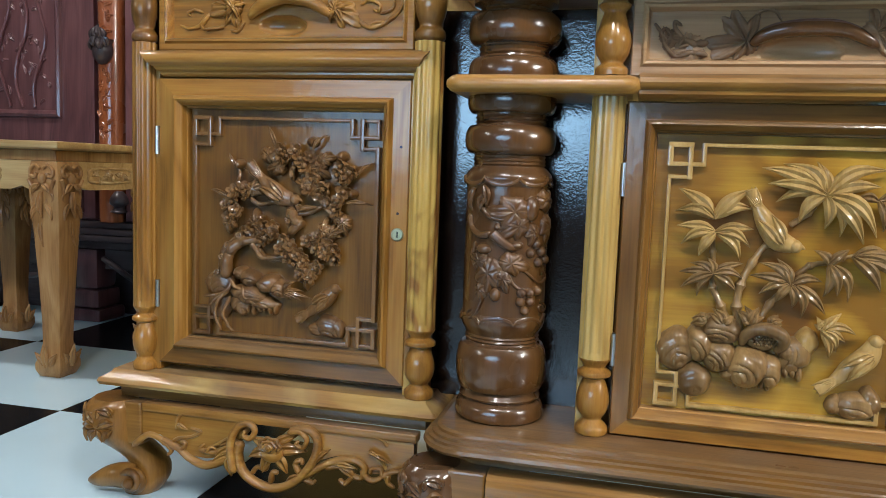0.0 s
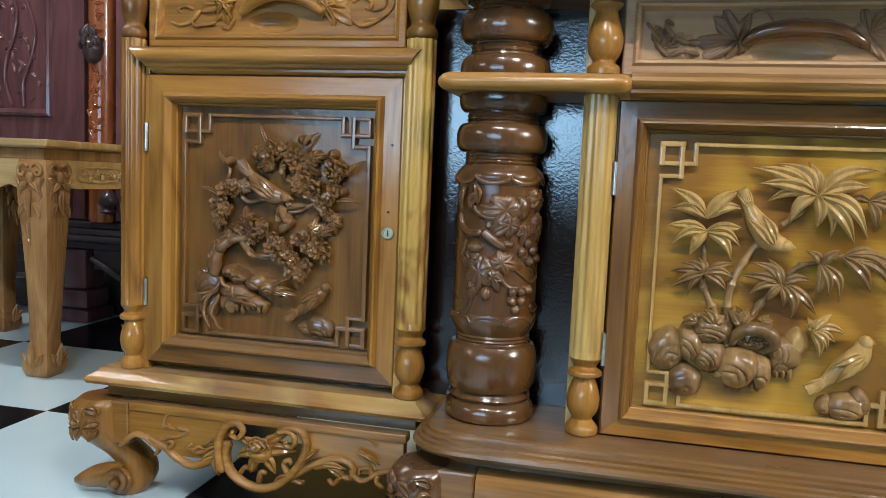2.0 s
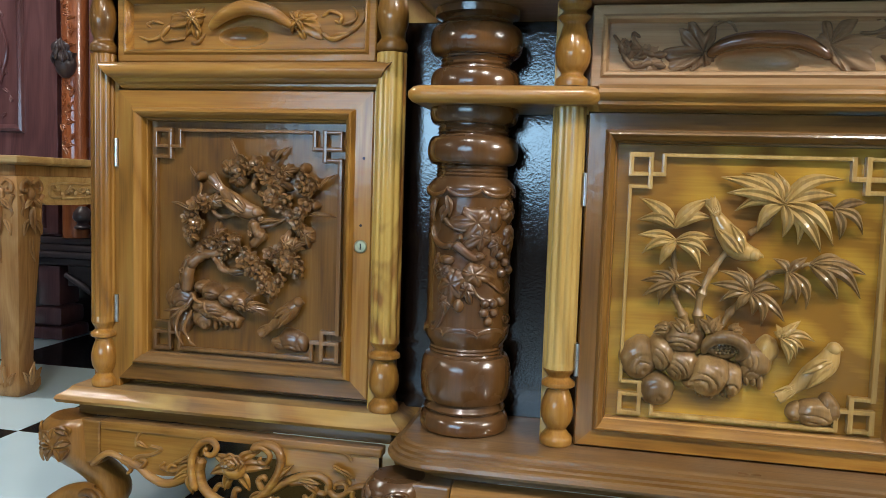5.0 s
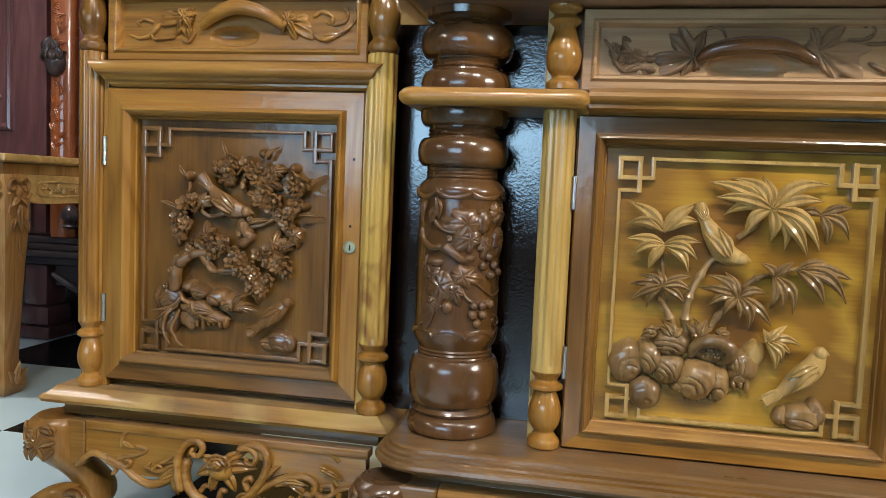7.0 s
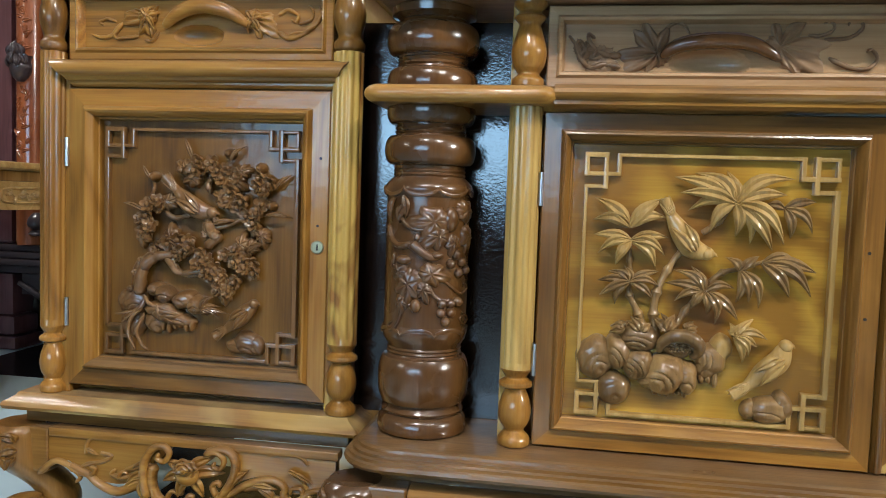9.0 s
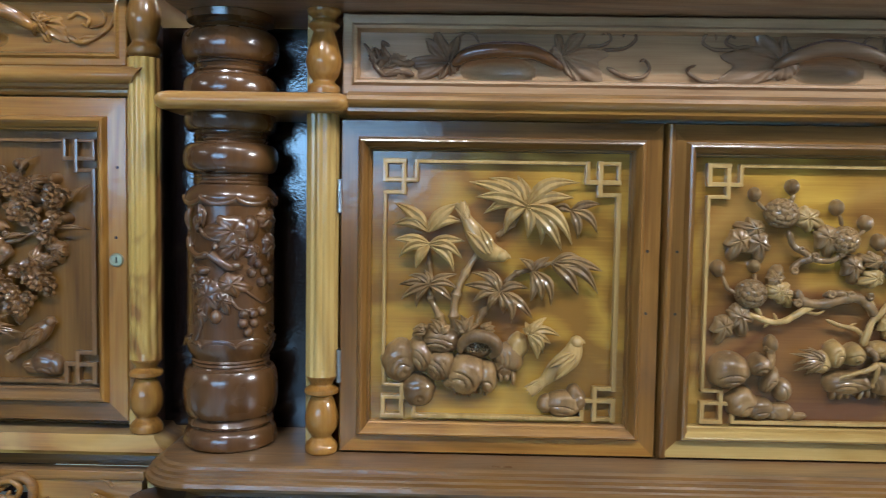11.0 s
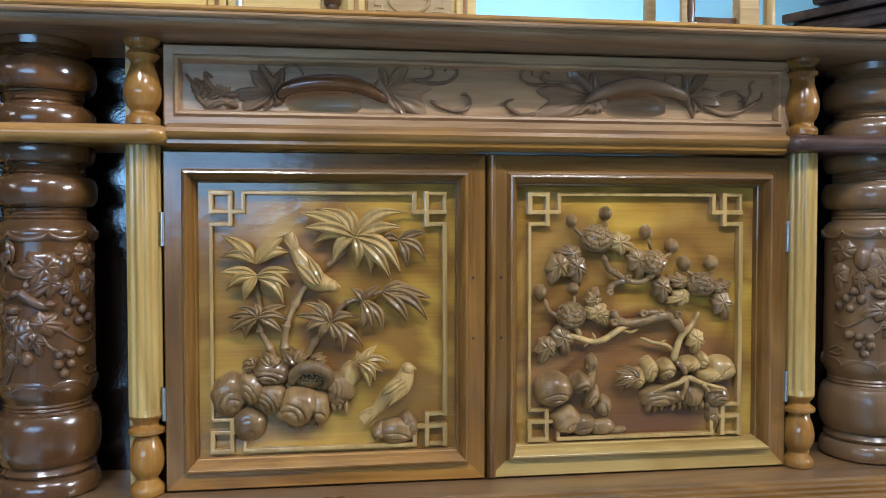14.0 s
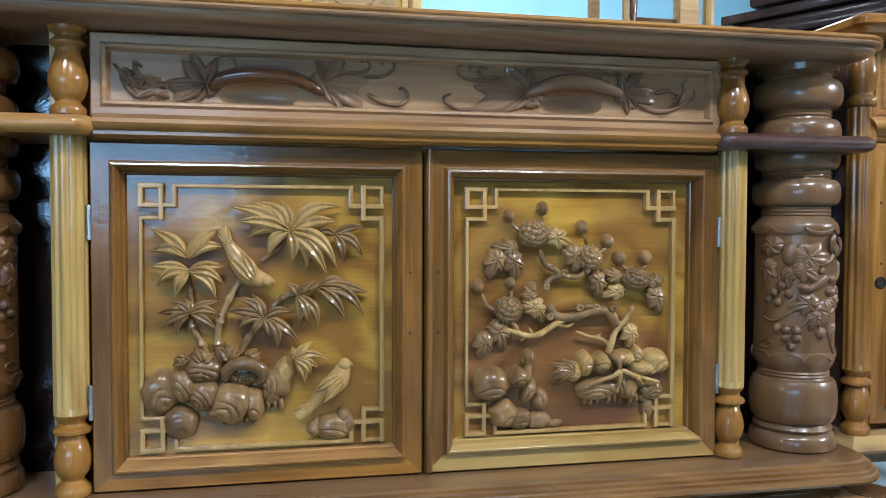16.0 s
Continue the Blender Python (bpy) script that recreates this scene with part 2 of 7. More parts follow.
black_wood = wood("blackish_wood", (0.020, 0.014, 0.015), (0.036, 0.026, 0.028), (0.060, 0.044, 0.046), "x", rough=0.35)
table_wood = wood("raw_table_wood", (0.19, 0.088, 0.029), (0.32, 0.160, 0.055), (0.42, 0.235, 0.092), "z", rough=0.4, coat=0.3)
table_top_wood = wood("pale_table_wood", (0.34, 0.20, 0.075), (0.48, 0.31, 0.13), (0.6, 0.42, 0.2), "x", rough=0.36)
bright_yellow = wood("bright_yellow_wood", (0.55, 0.33, 0.07), (0.7, 0.46, 0.12), (0.78, 0.56, 0.2), "x", grain=0.5, rough=0.3)
back_panel_mat = plain("dark_glossy_back_panel", (0.010, 0.006, 0.005), 0.3, coat=1.0, coat_ior=1.72, noise_scale=110, amount=0.25, bump=0.10, dist=0.0006)
lock_brass = plain("dull_brass", (0.40, 0.36, 0.22), 0.38, metal=1.0, noise_scale=80, amount=0.2)
steel = plain("zinc_steel", (0.55, 0.56, 0.55), 0.32, metal=1.0, noise_scale=80, amount=0.15)
dark_hole = plain("dark_hole", (0.012, 0.009, 0.007), 0.8)
# pale tile; the blue light that falls on it is put into its colour
tile_white = plain("blue_lit_pale_tile", (0.46, 0.61, 0.69), 0.14, noise_scale=3, amount=0.04, bump=0.03)
tile_black = plain("black_tile", (0.008, 0.009, 0.011), 0.2, noise_scale=5, amount=0.3, bump=0.03)
tile_black.node_tree.nodes["Principled BSDF"].inputs["Specular IOR Level"].default_value = 0.06
grout = plain("grout", (0.25, 0.25, 0.25), 0.8, noise_scale=40)
# walls out of view, dark to keep bounced light low
wall_paint = plain("unseen_wall_brown", (0.075, 0.06, 0.05), 0.6, noise_scale=4, amount=0.05)
blue_paint = plain("sky_blue_wall_paint", (0.36, 0.70, 0.88), 0.5, noise_scale=4, amount=0.06)
# ceiling out of view, dark grey so that it throws little light back
ceiling_paint = plain("ceiling_paint", (0.14, 0.138, 0.135), 0.7, noise_scale=6, amount=0.03)


# ---- mesh helpers ----
def thing(name, at, label, category, group="", kind=""):
    ob = new(name)
    ob.empty_display_size = 0.1
    ob.location = at
    tagged(ob, label, category, group, kind)
    return ob


def root_place(ob):
    while ob.parent:
        ob = ob.parent
    return ob.location


def part(name, bm, material, parent, label=""):
    """Links a bmesh, drawn in world coordinates, as one mesh object under parent."""
    bmesh.ops.recalc_face_normals(bm, faces=bm.faces[:])
    size = {fc: fc.calc_area() for fc in bm.faces}
    for ed in bm.edges:
        if len(ed.link_faces) == 2:
            a, b = (size[fc] for fc in ed.link_faces)
            ed.smooth = max(a, b) < 9 * min(a, b) and ed.calc_face_angle(0) < 0.7 and max(len(f.verts) for f in ed.link_faces) < 6
    for fc in bm.faces:
        fc.smooth = True
    if parent is not None:
        bmesh.ops.translate(bm, verts=bm.verts[:], vec=-Vector(root_place(parent)))
    me = bpy.data.meshes.new(name)
    bm.to_mesh(me)
    bm.free()
    me.materials.append(material)
    ob = new(name, me)
    ob.parent = parent
    if label:
        ob["label"] = label
    return ob


def structure(name, bm, material, label, category):
    return tagged(part(name, bm, material, None), label, category, kind="structure")


def add_box(bm, x0, x1, y0, y1, z0, z1, bevel=0.0):
    vs = [bm.verts.new((x, y, z)) for x in (x0, x1) for y in (y0, y1) for z in (z0, z1)]
    fs = [bm.faces.new([vs[i] for i in q]) for q in ((0, 1, 3, 2), (4, 6, 7, 5), (0, 4, 5, 1), (2, 3, 7, 6), (0, 2, 6, 4), (1, 5, 7, 3))]
    if bevel:
        bmesh.ops.bevel(bm, geom=list({e for f in fs for e in f.edges}), offset=bevel, segments=2, affect="EDGES", profile=0.6)
    return bm


def box(x0, x1, y0, y1, z0, z1, bevel=0.0015):
    return add_box(bmesh.new(), min(x0, x1), max(x0, x1), y0, y1, z0, z1, bevel)


def add_loft(bm, rings, caps=True, close=True):
    rows = [[bm.verts.new(p) for p in ring] for ring in rings]
    n = len(rows[0])
    for a, b in zip(rows, rows[1:]):
        for i in range(n if close else n - 1):
            j = (i + 1) % n
            bm.faces.new((a[i], a[j], b[j], b[i]))
    if caps:
        bm.faces.new(rows[0])
        bm.faces.new(rows[-1])
    return bm


def strip_x(profile, x0, x1, steps=1):
    """A moulding of closed (y, z) profile run along x."""
    xs = [x0 + (x1 - x0) * i / steps for i in range(steps + 1)]
    return add_loft(bmesh.new(), [[(x, y, z) for y, z in profile] for x in xs])


def lathe(profile, cx, cy, segs=48, flute=0, depth=0.0, flute_z=(0, 0), bm=None, half=False):
    """A turned body of (radius, z) profile; flutes cut grooves between two heights."""
    bm = bm or bmesh.new()
    rings = []
    for r, z in profile:
        ring = []
        for i in range(segs):
            a = (math.pi * i / (segs - 1) + math.pi) if half else 2 * math.pi * i / segs
            rr = r
            if flute and flute_z[0] <= z <= flute_z[1]:
                rr = r - depth * abs(math.sin(a * flute / 2)) ** 3
            ring.append((cx + rr * math.cos(a), cy + rr * math.sin(a), z))
        rings.append(ring)
    return add_loft(bm, rings)


def smooth_profile(points, per=6):
    """Catmull-Rom through (radius, z) points."""
    out = []
    p = [points[0], *points, points[-1]]
    for i in range(1, len(p) - 2):
        for k in range(per):
            t = k / per
            out.append(tuple(0.5 * (2 * b + (c - a) * t + (2 * a - 5 * b + 4 * c - d) * t * t + (3 * b - a - 3 * c + d) * t ** 3)
                             for a, b, c, d in zip(p[i - 1], p[i], p[i + 1], p[i + 2])))
    out.append(points[-1])
    return out


def torus_profile(r_neck, r_out, z0, z1, n=9):
    """A bulging ring between two heights."""
    return [(r_neck + (r_out - r_neck) * math.sin(math.pi * i / n) ** 0.62, z0 + (z1 - z0) * (0.5 - 0.5 * math.cos(math.pi * i / n))) for i in range(n + 1)]


def mitred_rail(side, x0, x1, z0, z1, profile):
    """One side of a mitred frame. profile: (inset, y) from the outer edge inward, closed at the back."""
    ends = []
    for end in (0, 1):
        ring = []
        for s, y in profile:
            if side == "top":
                ring.append(((x0 + s) if end == 0 else (x1 - s), y, z1 - s))
            elif side == "bottom":
                ring.append(((x0 + s) if end == 0 else (x1 - s), y, z0 + s))
            elif side == "left":
                ring.append((x0 + s, y, (z0 + s) if end == 0 else (z1 - s)))
            else:
                ring.append((x1 - s, y, (z0 + s) if end == 0 else (z1 - s)))
        ends.append(ring)
    return add_loft(bmesh.new(), ends)


def tube(points, radii, segs=8, bm=None, squash=1.0):
    """A round stem along points."""
    bm = bm or bmesh.new()
    rings = []
    pts = [Vector(p) for p in points]
    for i, p in enumerate(pts):
        d = (pts[min(i + 1, len(pts) - 1)] - pts[max(i - 1, 0)]).normalized()
        u = d.cross(Vector((0, 1, 0)))
        u = u.normalized() if u.length > 1e-4 else Vector((1, 0, 0))
        w = d.cross(u).normalized()
        r = radii[i] if isinstance(radii, (list, tuple)) else radii
        rings.append([p + u * (r * math.cos(a)) + w * (r * squash * math.sin(a)) for a in [2 * math.pi * k / segs for k in range(segs)]])
    return add_loft(bm, rings)


def curve_points(ctrl, per=6):
    """Smooth path through control points."""
    return [Vector(p) for p in smooth_profile([tuple(c) for c in ctrl], per)]


# ---- room ----
def build_room():
    x0, x1, y0, y1, top = -4.6, 4.4, -3.6, 4.2, 3.0
    structure("ceiling", add_box(bmesh.new(), x0, x1, y0, y1, top, top + 0.12), ceiling_paint, "unseen plain grey painted ceiling", "ceiling")
    structure("wall_north", add_box(bmesh.new(), x0, x1, y1, y1 + 0.15, FLOOR, top), blue_paint, "sky blue painted back wall of the showroom", "wall")
    structure("wall_west", add_box(bmesh.new(), x0 - 0.15, x0, y0, y1, FLOOR, top), wall_paint, "unseen dark brown painted side wall", "wall")
    structure("wall_east", add_box(bmesh.new(), x1, x1 + 0.15, y0, y1, FLOOR, top), wall_paint, "unseen dark brown painted side wall", "wall")
    # unseen front wall with the open shop front, set close to cut floor bounce
    a, b, sill, h = -2.65, -0.5, 0.69, 1.40
    bm = bmesh.new()
    add_box(bm, x0, a, y0 - 0.15, y0, FLOOR, top)
    add_box(bm, b, x1, y0 - 0.15, y0, FLOOR, top)
    add_box(bm, a, b, y0 - 0.15, y0, h, top)
    add_box(bm, a, b, y0 - 0.15, y0, FLOOR, sill)
    structure("wall_south", bm, wall_paint, "unseen dark brown front wall with a wide shop window opening", "wall")
    m, n, l, bsdf = mat_new("bright_daylight_haze")
    bsdf.inputs["Base Color"].default_value = (0.5, 0.6, 0.7, 1)
    bsdf.inputs["Emission Color"].default_value = (0.44, 0.73, 1.0, 1)
    bsdf.inputs["Emission Strength"].default_value = 12.5
    structure("backdrop", add_box(bmesh.new(), a - 0.3, b + 0.3, y0 - 0.45, y0 - 0.4, 0.0, h + 0.3), m, "bright hazy daylight outside the shop window", "backdrop")
    structure("ground", add_box(bmesh.new(), -60, 60, -60, y0 - 0.15, -0.1, 0.0), grout, "grey paving outside the shop", "ground")
    structure("floor", add_box(bmesh.new(), x0, x1, y0, y1, FLOOR - 0.1, FLOOR - 0.003), grout, "checkered floor of pale and black tiles, blue daylight put into the pale ones", "floor")


build_room()


def ceiling_tube(x, y, half=0.6):
    t = thing("ceiling_light", (x, y, 3.0), "unseen white fluorescent tube lamp on the ceiling", "lamp", "ceiling tubes")
    part("housing", box(x - half - 0.02, x + half + 0.02, y - 0.08, y + 0.08, 2.965, 3.0, 0.004), ceiling_paint, t)
    m = bpy.data.materials.get("tube_glow")
    if not m:
        m, n, l, b = mat_new("tube_glow")
        b.inputs["Emission Color"].default_value = (1, 0.95, 0.86, 1)
        b.inputs["Emission Strength"].default_value = 9
    bm = tube([(x - half, y, 2.945), (x + half, y, 2.945)], 0.014, 12)
    part("tube", bm, m, t)


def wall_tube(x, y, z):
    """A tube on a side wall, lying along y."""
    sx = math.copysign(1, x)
    t = thing("wall_light", (x, y, z), "unseen white fluorescent tube lamp on the side wall", "lamp", "wall tubes")
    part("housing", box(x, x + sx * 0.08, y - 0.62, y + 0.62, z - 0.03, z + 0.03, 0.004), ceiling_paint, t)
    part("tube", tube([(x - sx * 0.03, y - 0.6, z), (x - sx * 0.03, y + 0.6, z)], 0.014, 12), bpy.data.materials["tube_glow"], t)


for tx, ty, watts in MAIN_TUBES:
    ceiling_tube(tx, ty, 0.31)
for tx, ty, watts in FILL_TUBES:
    ceiling_tube(tx, ty)
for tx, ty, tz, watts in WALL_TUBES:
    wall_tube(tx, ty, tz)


# ---- carving tools ----
def leaf_mesh(x, z, y, ang, length, width, lift=0.005, fall=0.010, bend=0.10):
    """A pointed solid leaf that springs from (x, y, z), arches towards the room and dips at its tip."""
    a = radians(ang)
    u, v = (math.cos(a), math.sin(a)), (-math.sin(a), math.cos(a))
    side = 1 if math.cos(a) >= 0 else -1
    rings = []
    for i in range(9):
        t = i / 8
        w = width * 0.5 * max(0.10 if i else 0.3, math.sin(math.pi * min(1, t ** 0.72)) ** 0.85) if i < 8 else width * 0.02
        h = width * 0.34 * (1 - 0.55 * t)
        off = side * bend * length * (math.sin(math.pi * t) * 0.8 - t * t * 0.6)
        cx, cz = x + u[0] * length * t + v[0] * off, z + u[1] * length * t + v[1] * off
        cy = y - lift * math.sin(math.pi * t) + fall * t * t
        ring = []
        for k in range(12):
            b = 2 * math.pi * k / 12
            s, up = math.cos(b), math.sin(b)
            d = h * up * ((1 - 0.70 * math.exp(-(s / 0.24) ** 2)) if up > 0 else 0.6)
            ring.append((cx + v[0] * w * s, cy - d, cz + v[1] * w * s))
        rings.append(ring)
    return add_loft(bmesh.new(), rings)


def spray(d, x, z, y, leaves, width, mat):
    """Leaves that radiate from one point, each a part."""
    for k, (ang, length) in enumerate(leaves):
        part("leaf", leaf_mesh(x, z, y - 0.0012 * (k % 3), ang, length * 1.04, width * (1.08 + 0.62 * min(1, length / 0.08)), 0.0065, 0.010, 0.20 if k % 2 else 0.10), mat, d)


def shell_rock(d, x, z, yp, rx, rz, depth, rot, eye, rings, mat):
    """A domed carved rock; curved chisel grooves run round the point eye on its face."""
    na, nr = 44, 18
    c, q = math.cos(radians(rot)), math.sin(radians(rot))
    seed = Vector((x * 61, z * 47, 0))
    eye = (eye[0] * 1.8 - 0.25, min(eye[1], -0.55))
    bm = bmesh.new()
    rows = []
    for i in range(nr + 1):
        r = math.sin(math.pi / 2 * i / nr)
        row = []
        for k in range(na):
            a = 2 * math.pi * k / na
            u, v = r * math.cos(a), r * math.sin(a)
            edge = 1 + 0.16 * r * noise.noise(Vector((math.cos(a) * 1.3, math.sin(a) * 1.3, 0)) + seed)
            h = max(0.0, 1 - r ** 2.8) ** 0.5
            far = math.hypot(u - eye[0], v - eye[1])
            wave = (far * rings * 0.6 + 0.3 + 0.15 * noise.noise(Vector((u, v, 0)) * 1.5 + seed)) % 1.0
            cut = math.exp(-((wave - 0.5) / 0.13) ** 2) * min(1.0, max(0.0, 0.75 - v * 0.9 - 0.2 * u)) * min(1.0, max(0.0, 2.6 - 1.6 * far))
            h = (h - 0.11 * cut * (0.25 + 0.75 * h)) * (1 + 0.07 * noise.noise(Vector((u, v, 0)) * 1.3 + seed))
            px, pz = u * rx * 1.06 * edge, v * rz * 1.06 * edge
            row.append(bm.verts.new((x + px * c - pz * q, yp + 0.002 - depth * h, z + px * q + pz * c)))
            if i == 0:
                break
        rows.append(row)
    for k in range(na):
        bm.faces.new((rows[0][0], rows[1][k], rows[1][(k + 1) % na]))
    for a, b in zip(rows[1:], rows[2:]):
        for k in range(na):
            j = (k + 1) % na
            bm.faces.new((a[k], b[k], b[j], a[j]))
    bm.faces.new(rows[-1])
    part("carved_rock", bm, mat, d)


def drips(d, x, z, yp, width, count, mat):
    """A row of blunt hanging tongues under a carved rock."""
    rnd = random.Random(int(abs(x) * 1e4) + count)
    for k in range(count):
        px = x + width * ((k + 0.5) / count - 0.5)
        ln = rnd.uniform(0.007, 0.013)
        bm = bmesh.new()
        m = Matrix.Translation((px, yp - 0.004, z + rnd.uniform(-0.002, 0.003))) @ Matrix.Rotation(rnd.uniform(-0.2, 0.2), 4, "Y") @ Matrix.Diagonal((width / count * 0.50, 0.011, ln, 1))
        bmesh.ops.create_uvsphere(bm, u_segments=14, v_segments=10, radius=1, matrix=m)
        part("rock_tongue", bm, mat, d)


def honeycomb_fruit(d, x, z, yp, rx, rz, depth, mat):
    """A smooth cap that arches over a sunk bed of seeds."""
    shell_rock(d, x, z - rz * 0.1, yp, rx * 0.8, rz * 0.8, depth * 0.62, 0, (0, -3), 0.2, mat)
    pts = [(x - rx * 0.80, yp - depth * 0.25, z - rz * 0.55), (x - rx * 0.74, yp - depth * 0.55, z + rz * 0.05), (x - rx * 0.35, yp - depth * 0.75, z + rz * 0.52), (x + rx * 0.2, yp - depth * 0.8, z + rz * 0.55), (x + rx * 0.66, yp - depth * 0.7, z + rz * 0.15), (x + rx * 0.72, yp - depth * 0.5, z - rz * 0.4), (x + rx * 0.5, yp - depth * 0.25, z - rz * 0.8)]
    path = curve_points(pts, 6)
    n = len(path)
    part("fruit_cap", tube(path, [rz * (0.16 + 0.26 * math.sin(math.pi * i / (n - 1)) ** 0.7) for i in range(n)], 16), mat, d)
    for i in range(7):
        for j in range(4):
            u, v = -0.52 + 0.155 * i + 0.07 * (j % 2), -0.42 + 0.19 * j
            if u * u / 0.36 + (v + 0.1) ** 2 / 0.20 < 1:
                bm = bmesh.new()
                bmesh.ops.create_uvsphere(bm, u_segments=8, v_segments=6, radius=rx * 0.062, matrix=Matrix.Translation((x + u * rx, yp - depth * 0.62 * max(0.1, 1 - u * u - v * v) ** 0.5 - 0.0012, z + v * rz)))
                part("seed", bm, mat, d)


def bamboo_stalk(d, points, y, r0, r1, mat):
    """A jointed stem that swells at each node."""
    pts = curve_points([(px, y, pz) for px, pz in points], 9)
    n = len(pts)
    joints = max(2, n // 9)
    rad = []
    for i in range(n):
        k = (joints * i / (n - 1)) % 1.0
        swell = math.exp(-((min(k, 1 - k)) / 0.13) ** 2)
        rad.append((r0 + (r1 - r0) * i / (n - 1)) * (0.86 + 0.5 * swell) * min(1, 0.5 + 0.3 * min(i, n - 1 - i)))
    part("stalk", tube(pts, rad, 12), mat, d)


def knot_ring(d, x, z, y, r, mat):
    """A sawn knot: a raised ring round a sunk eye."""
    bm = bmesh.new()
    rings = []
    for k in range(19):
        a = 2 * math.pi * (k % 18) / 18
        w = r * (0.33 + 0.06 * math.sin(3 * a + x * 50))
        rings.append([(x + (r * 0.55 + w * math.cos(b)) * math.cos(a), y - w * 0.8 * math.sin(b), z + (r * 0.55 + w * math.cos(b)) * math.sin(a)) for b in [2 * math.pi * j / 10 for j in range(10)]])
    add_loft(bm, rings, caps=False)
    bmesh.ops.remove_doubles(bm, verts=bm.verts[:], dist=1e-6)
    bmesh.ops.create_uvsphere(bm, u_segments=12, v_segments=8, radius=1, matrix=Matrix.Translation((x, y + r * 0.55, z)) @ Matrix.Diagonal((r * 0.8, r * 0.7, r * 0.8, 1)))
    part("knot", bm, mat, d)


def perched_bird(d, points, y, mat):
    """A plain bird shape from tail to head: slim tail fan, full breast, folded wings and a short beak, in one mesh."""
    pts = curve_points([(px, y, pz) for px, pz in points], 6)
    n = len(pts)
    size = (pts[-1] - pts[0]).length
    rad = [r * size for r, _ in smooth_profile([(0.085, 0), (0.075, 1), (0.145, 2), (0.162, 3), (0.105, 4)], 6)]
    bm = tube(pts, rad, 18, squash=0.75)
    head, neck = pts[-1], pts[-4]
    g = (head - neck).normalized()
    h = size * 0.098
    bmesh.ops.create_uvsphere(bm, u_segments=16, v_segments=12, radius=h, matrix=Matrix.Translation(head + g * h * 0.25 - Vector((0, 0.15 * h, 0))))
    side = 1 if g.x >= 0 else -1
    e = head + g * h * 0.4
    tube([e + Vector((side * h * 0.6, -0.2 * h, 0)), e + Vector((side * h * 1.0, -0.2 * h, -0.15 * h)), e + Vector((side * h * 1.3, -0.1 * h, -0.35 * h))], [h * 0.45, h * 0.28, h * 0.04], 10, bm)
    axis = pts[12] - pts[18]
    ang = math.degrees(math.atan2(axis.z, axis.x))
    for da, ln, wd, o, at in ((6, 0.46, 0.17, 0.05, 19), (-8, 0.40, 0.15, -0.05, 19), (0, 0.30, 0.13, 0.02, 20)):
        q = leaf_mesh(pts[at].x - math.sin(radians(ang)) * o * size, pts[at].z + math.cos(radians(ang)) * o * size, y - size * 0.105, ang + da, size * ln, size * wd, 0.004, 0.004, 0.04)
        me = bpy.data.meshes.new("wing")
        q.to_mesh(me)
        q.free()
        bm.from_mesh(me)
        bpy.data.meshes.remove(me)
    axis = pts[0] - pts[8]
    ang = math.degrees(math.atan2(axis.z, axis.x))
    for da in (-15, -5, 5, 15):
        q = leaf_mesh(pts[8].x, pts[8].z, y - 0.003, ang + da, axis.length * 1.1, size * 0.10, 0.002, 0.006, 0.02)
        me = bpy.data.meshes.new("feather")
        q.to_mesh(me)
        q.free()
        bm.from_mesh(me)
        bpy.data.meshes.remove(me)
    part("carved_bird", bm, mat, d)


def lump(d, x, z, yp, rx, rz, depth, rot, mat, kind):
    """A rounded carved bud or knob half sunk in the panel."""
    bm = bmesh.new()
    bmesh.ops.create_uvsphere(bm, u_segments=40, v_segments=26, radius=1)
    for v in bm.verts:
        p = v.co.copy()
        k = 1.0
        if kind == "bud":
            k += 0.04 * math.sin(5 * math.atan2(p.x, -p.y))
            p.x *= 1 - 0.35 * min(0, p.z) * min(0, p.z)
        v.co = Vector((x + p.x * rx * k, yp - p.y * -1 * depth * k, z + p.z * rz * k))
    part(kind, bm, mat, d)


def branch(d, points, y, r0, r1, mat, kind):
    pts = curve_points([(px, 0.0, pz) for px, pz in points], 6)
    n = len(pts)
    seed = points[0][0] * 77
    rad = [(r0 + (r1 - r0) * i / (n - 1)) * (1 + 0.22 * noise.noise(Vector((i * 0.45, seed, 0)))) for i in range(n)]
    rad = [r * min(1, 0.35 + 0.35 * min(i, n - 1 - i)) for i, r in enumerate(rad)]
    if kind == "root":
        rad[-1] = 0.0008
    pts = [Vector((p.x, y + 0.0016 * math.sin(i * 0.8 + seed), p.z)) for i, p in enumerate(pts)]
    part(kind, tube(pts, rad, 10), mat, d)


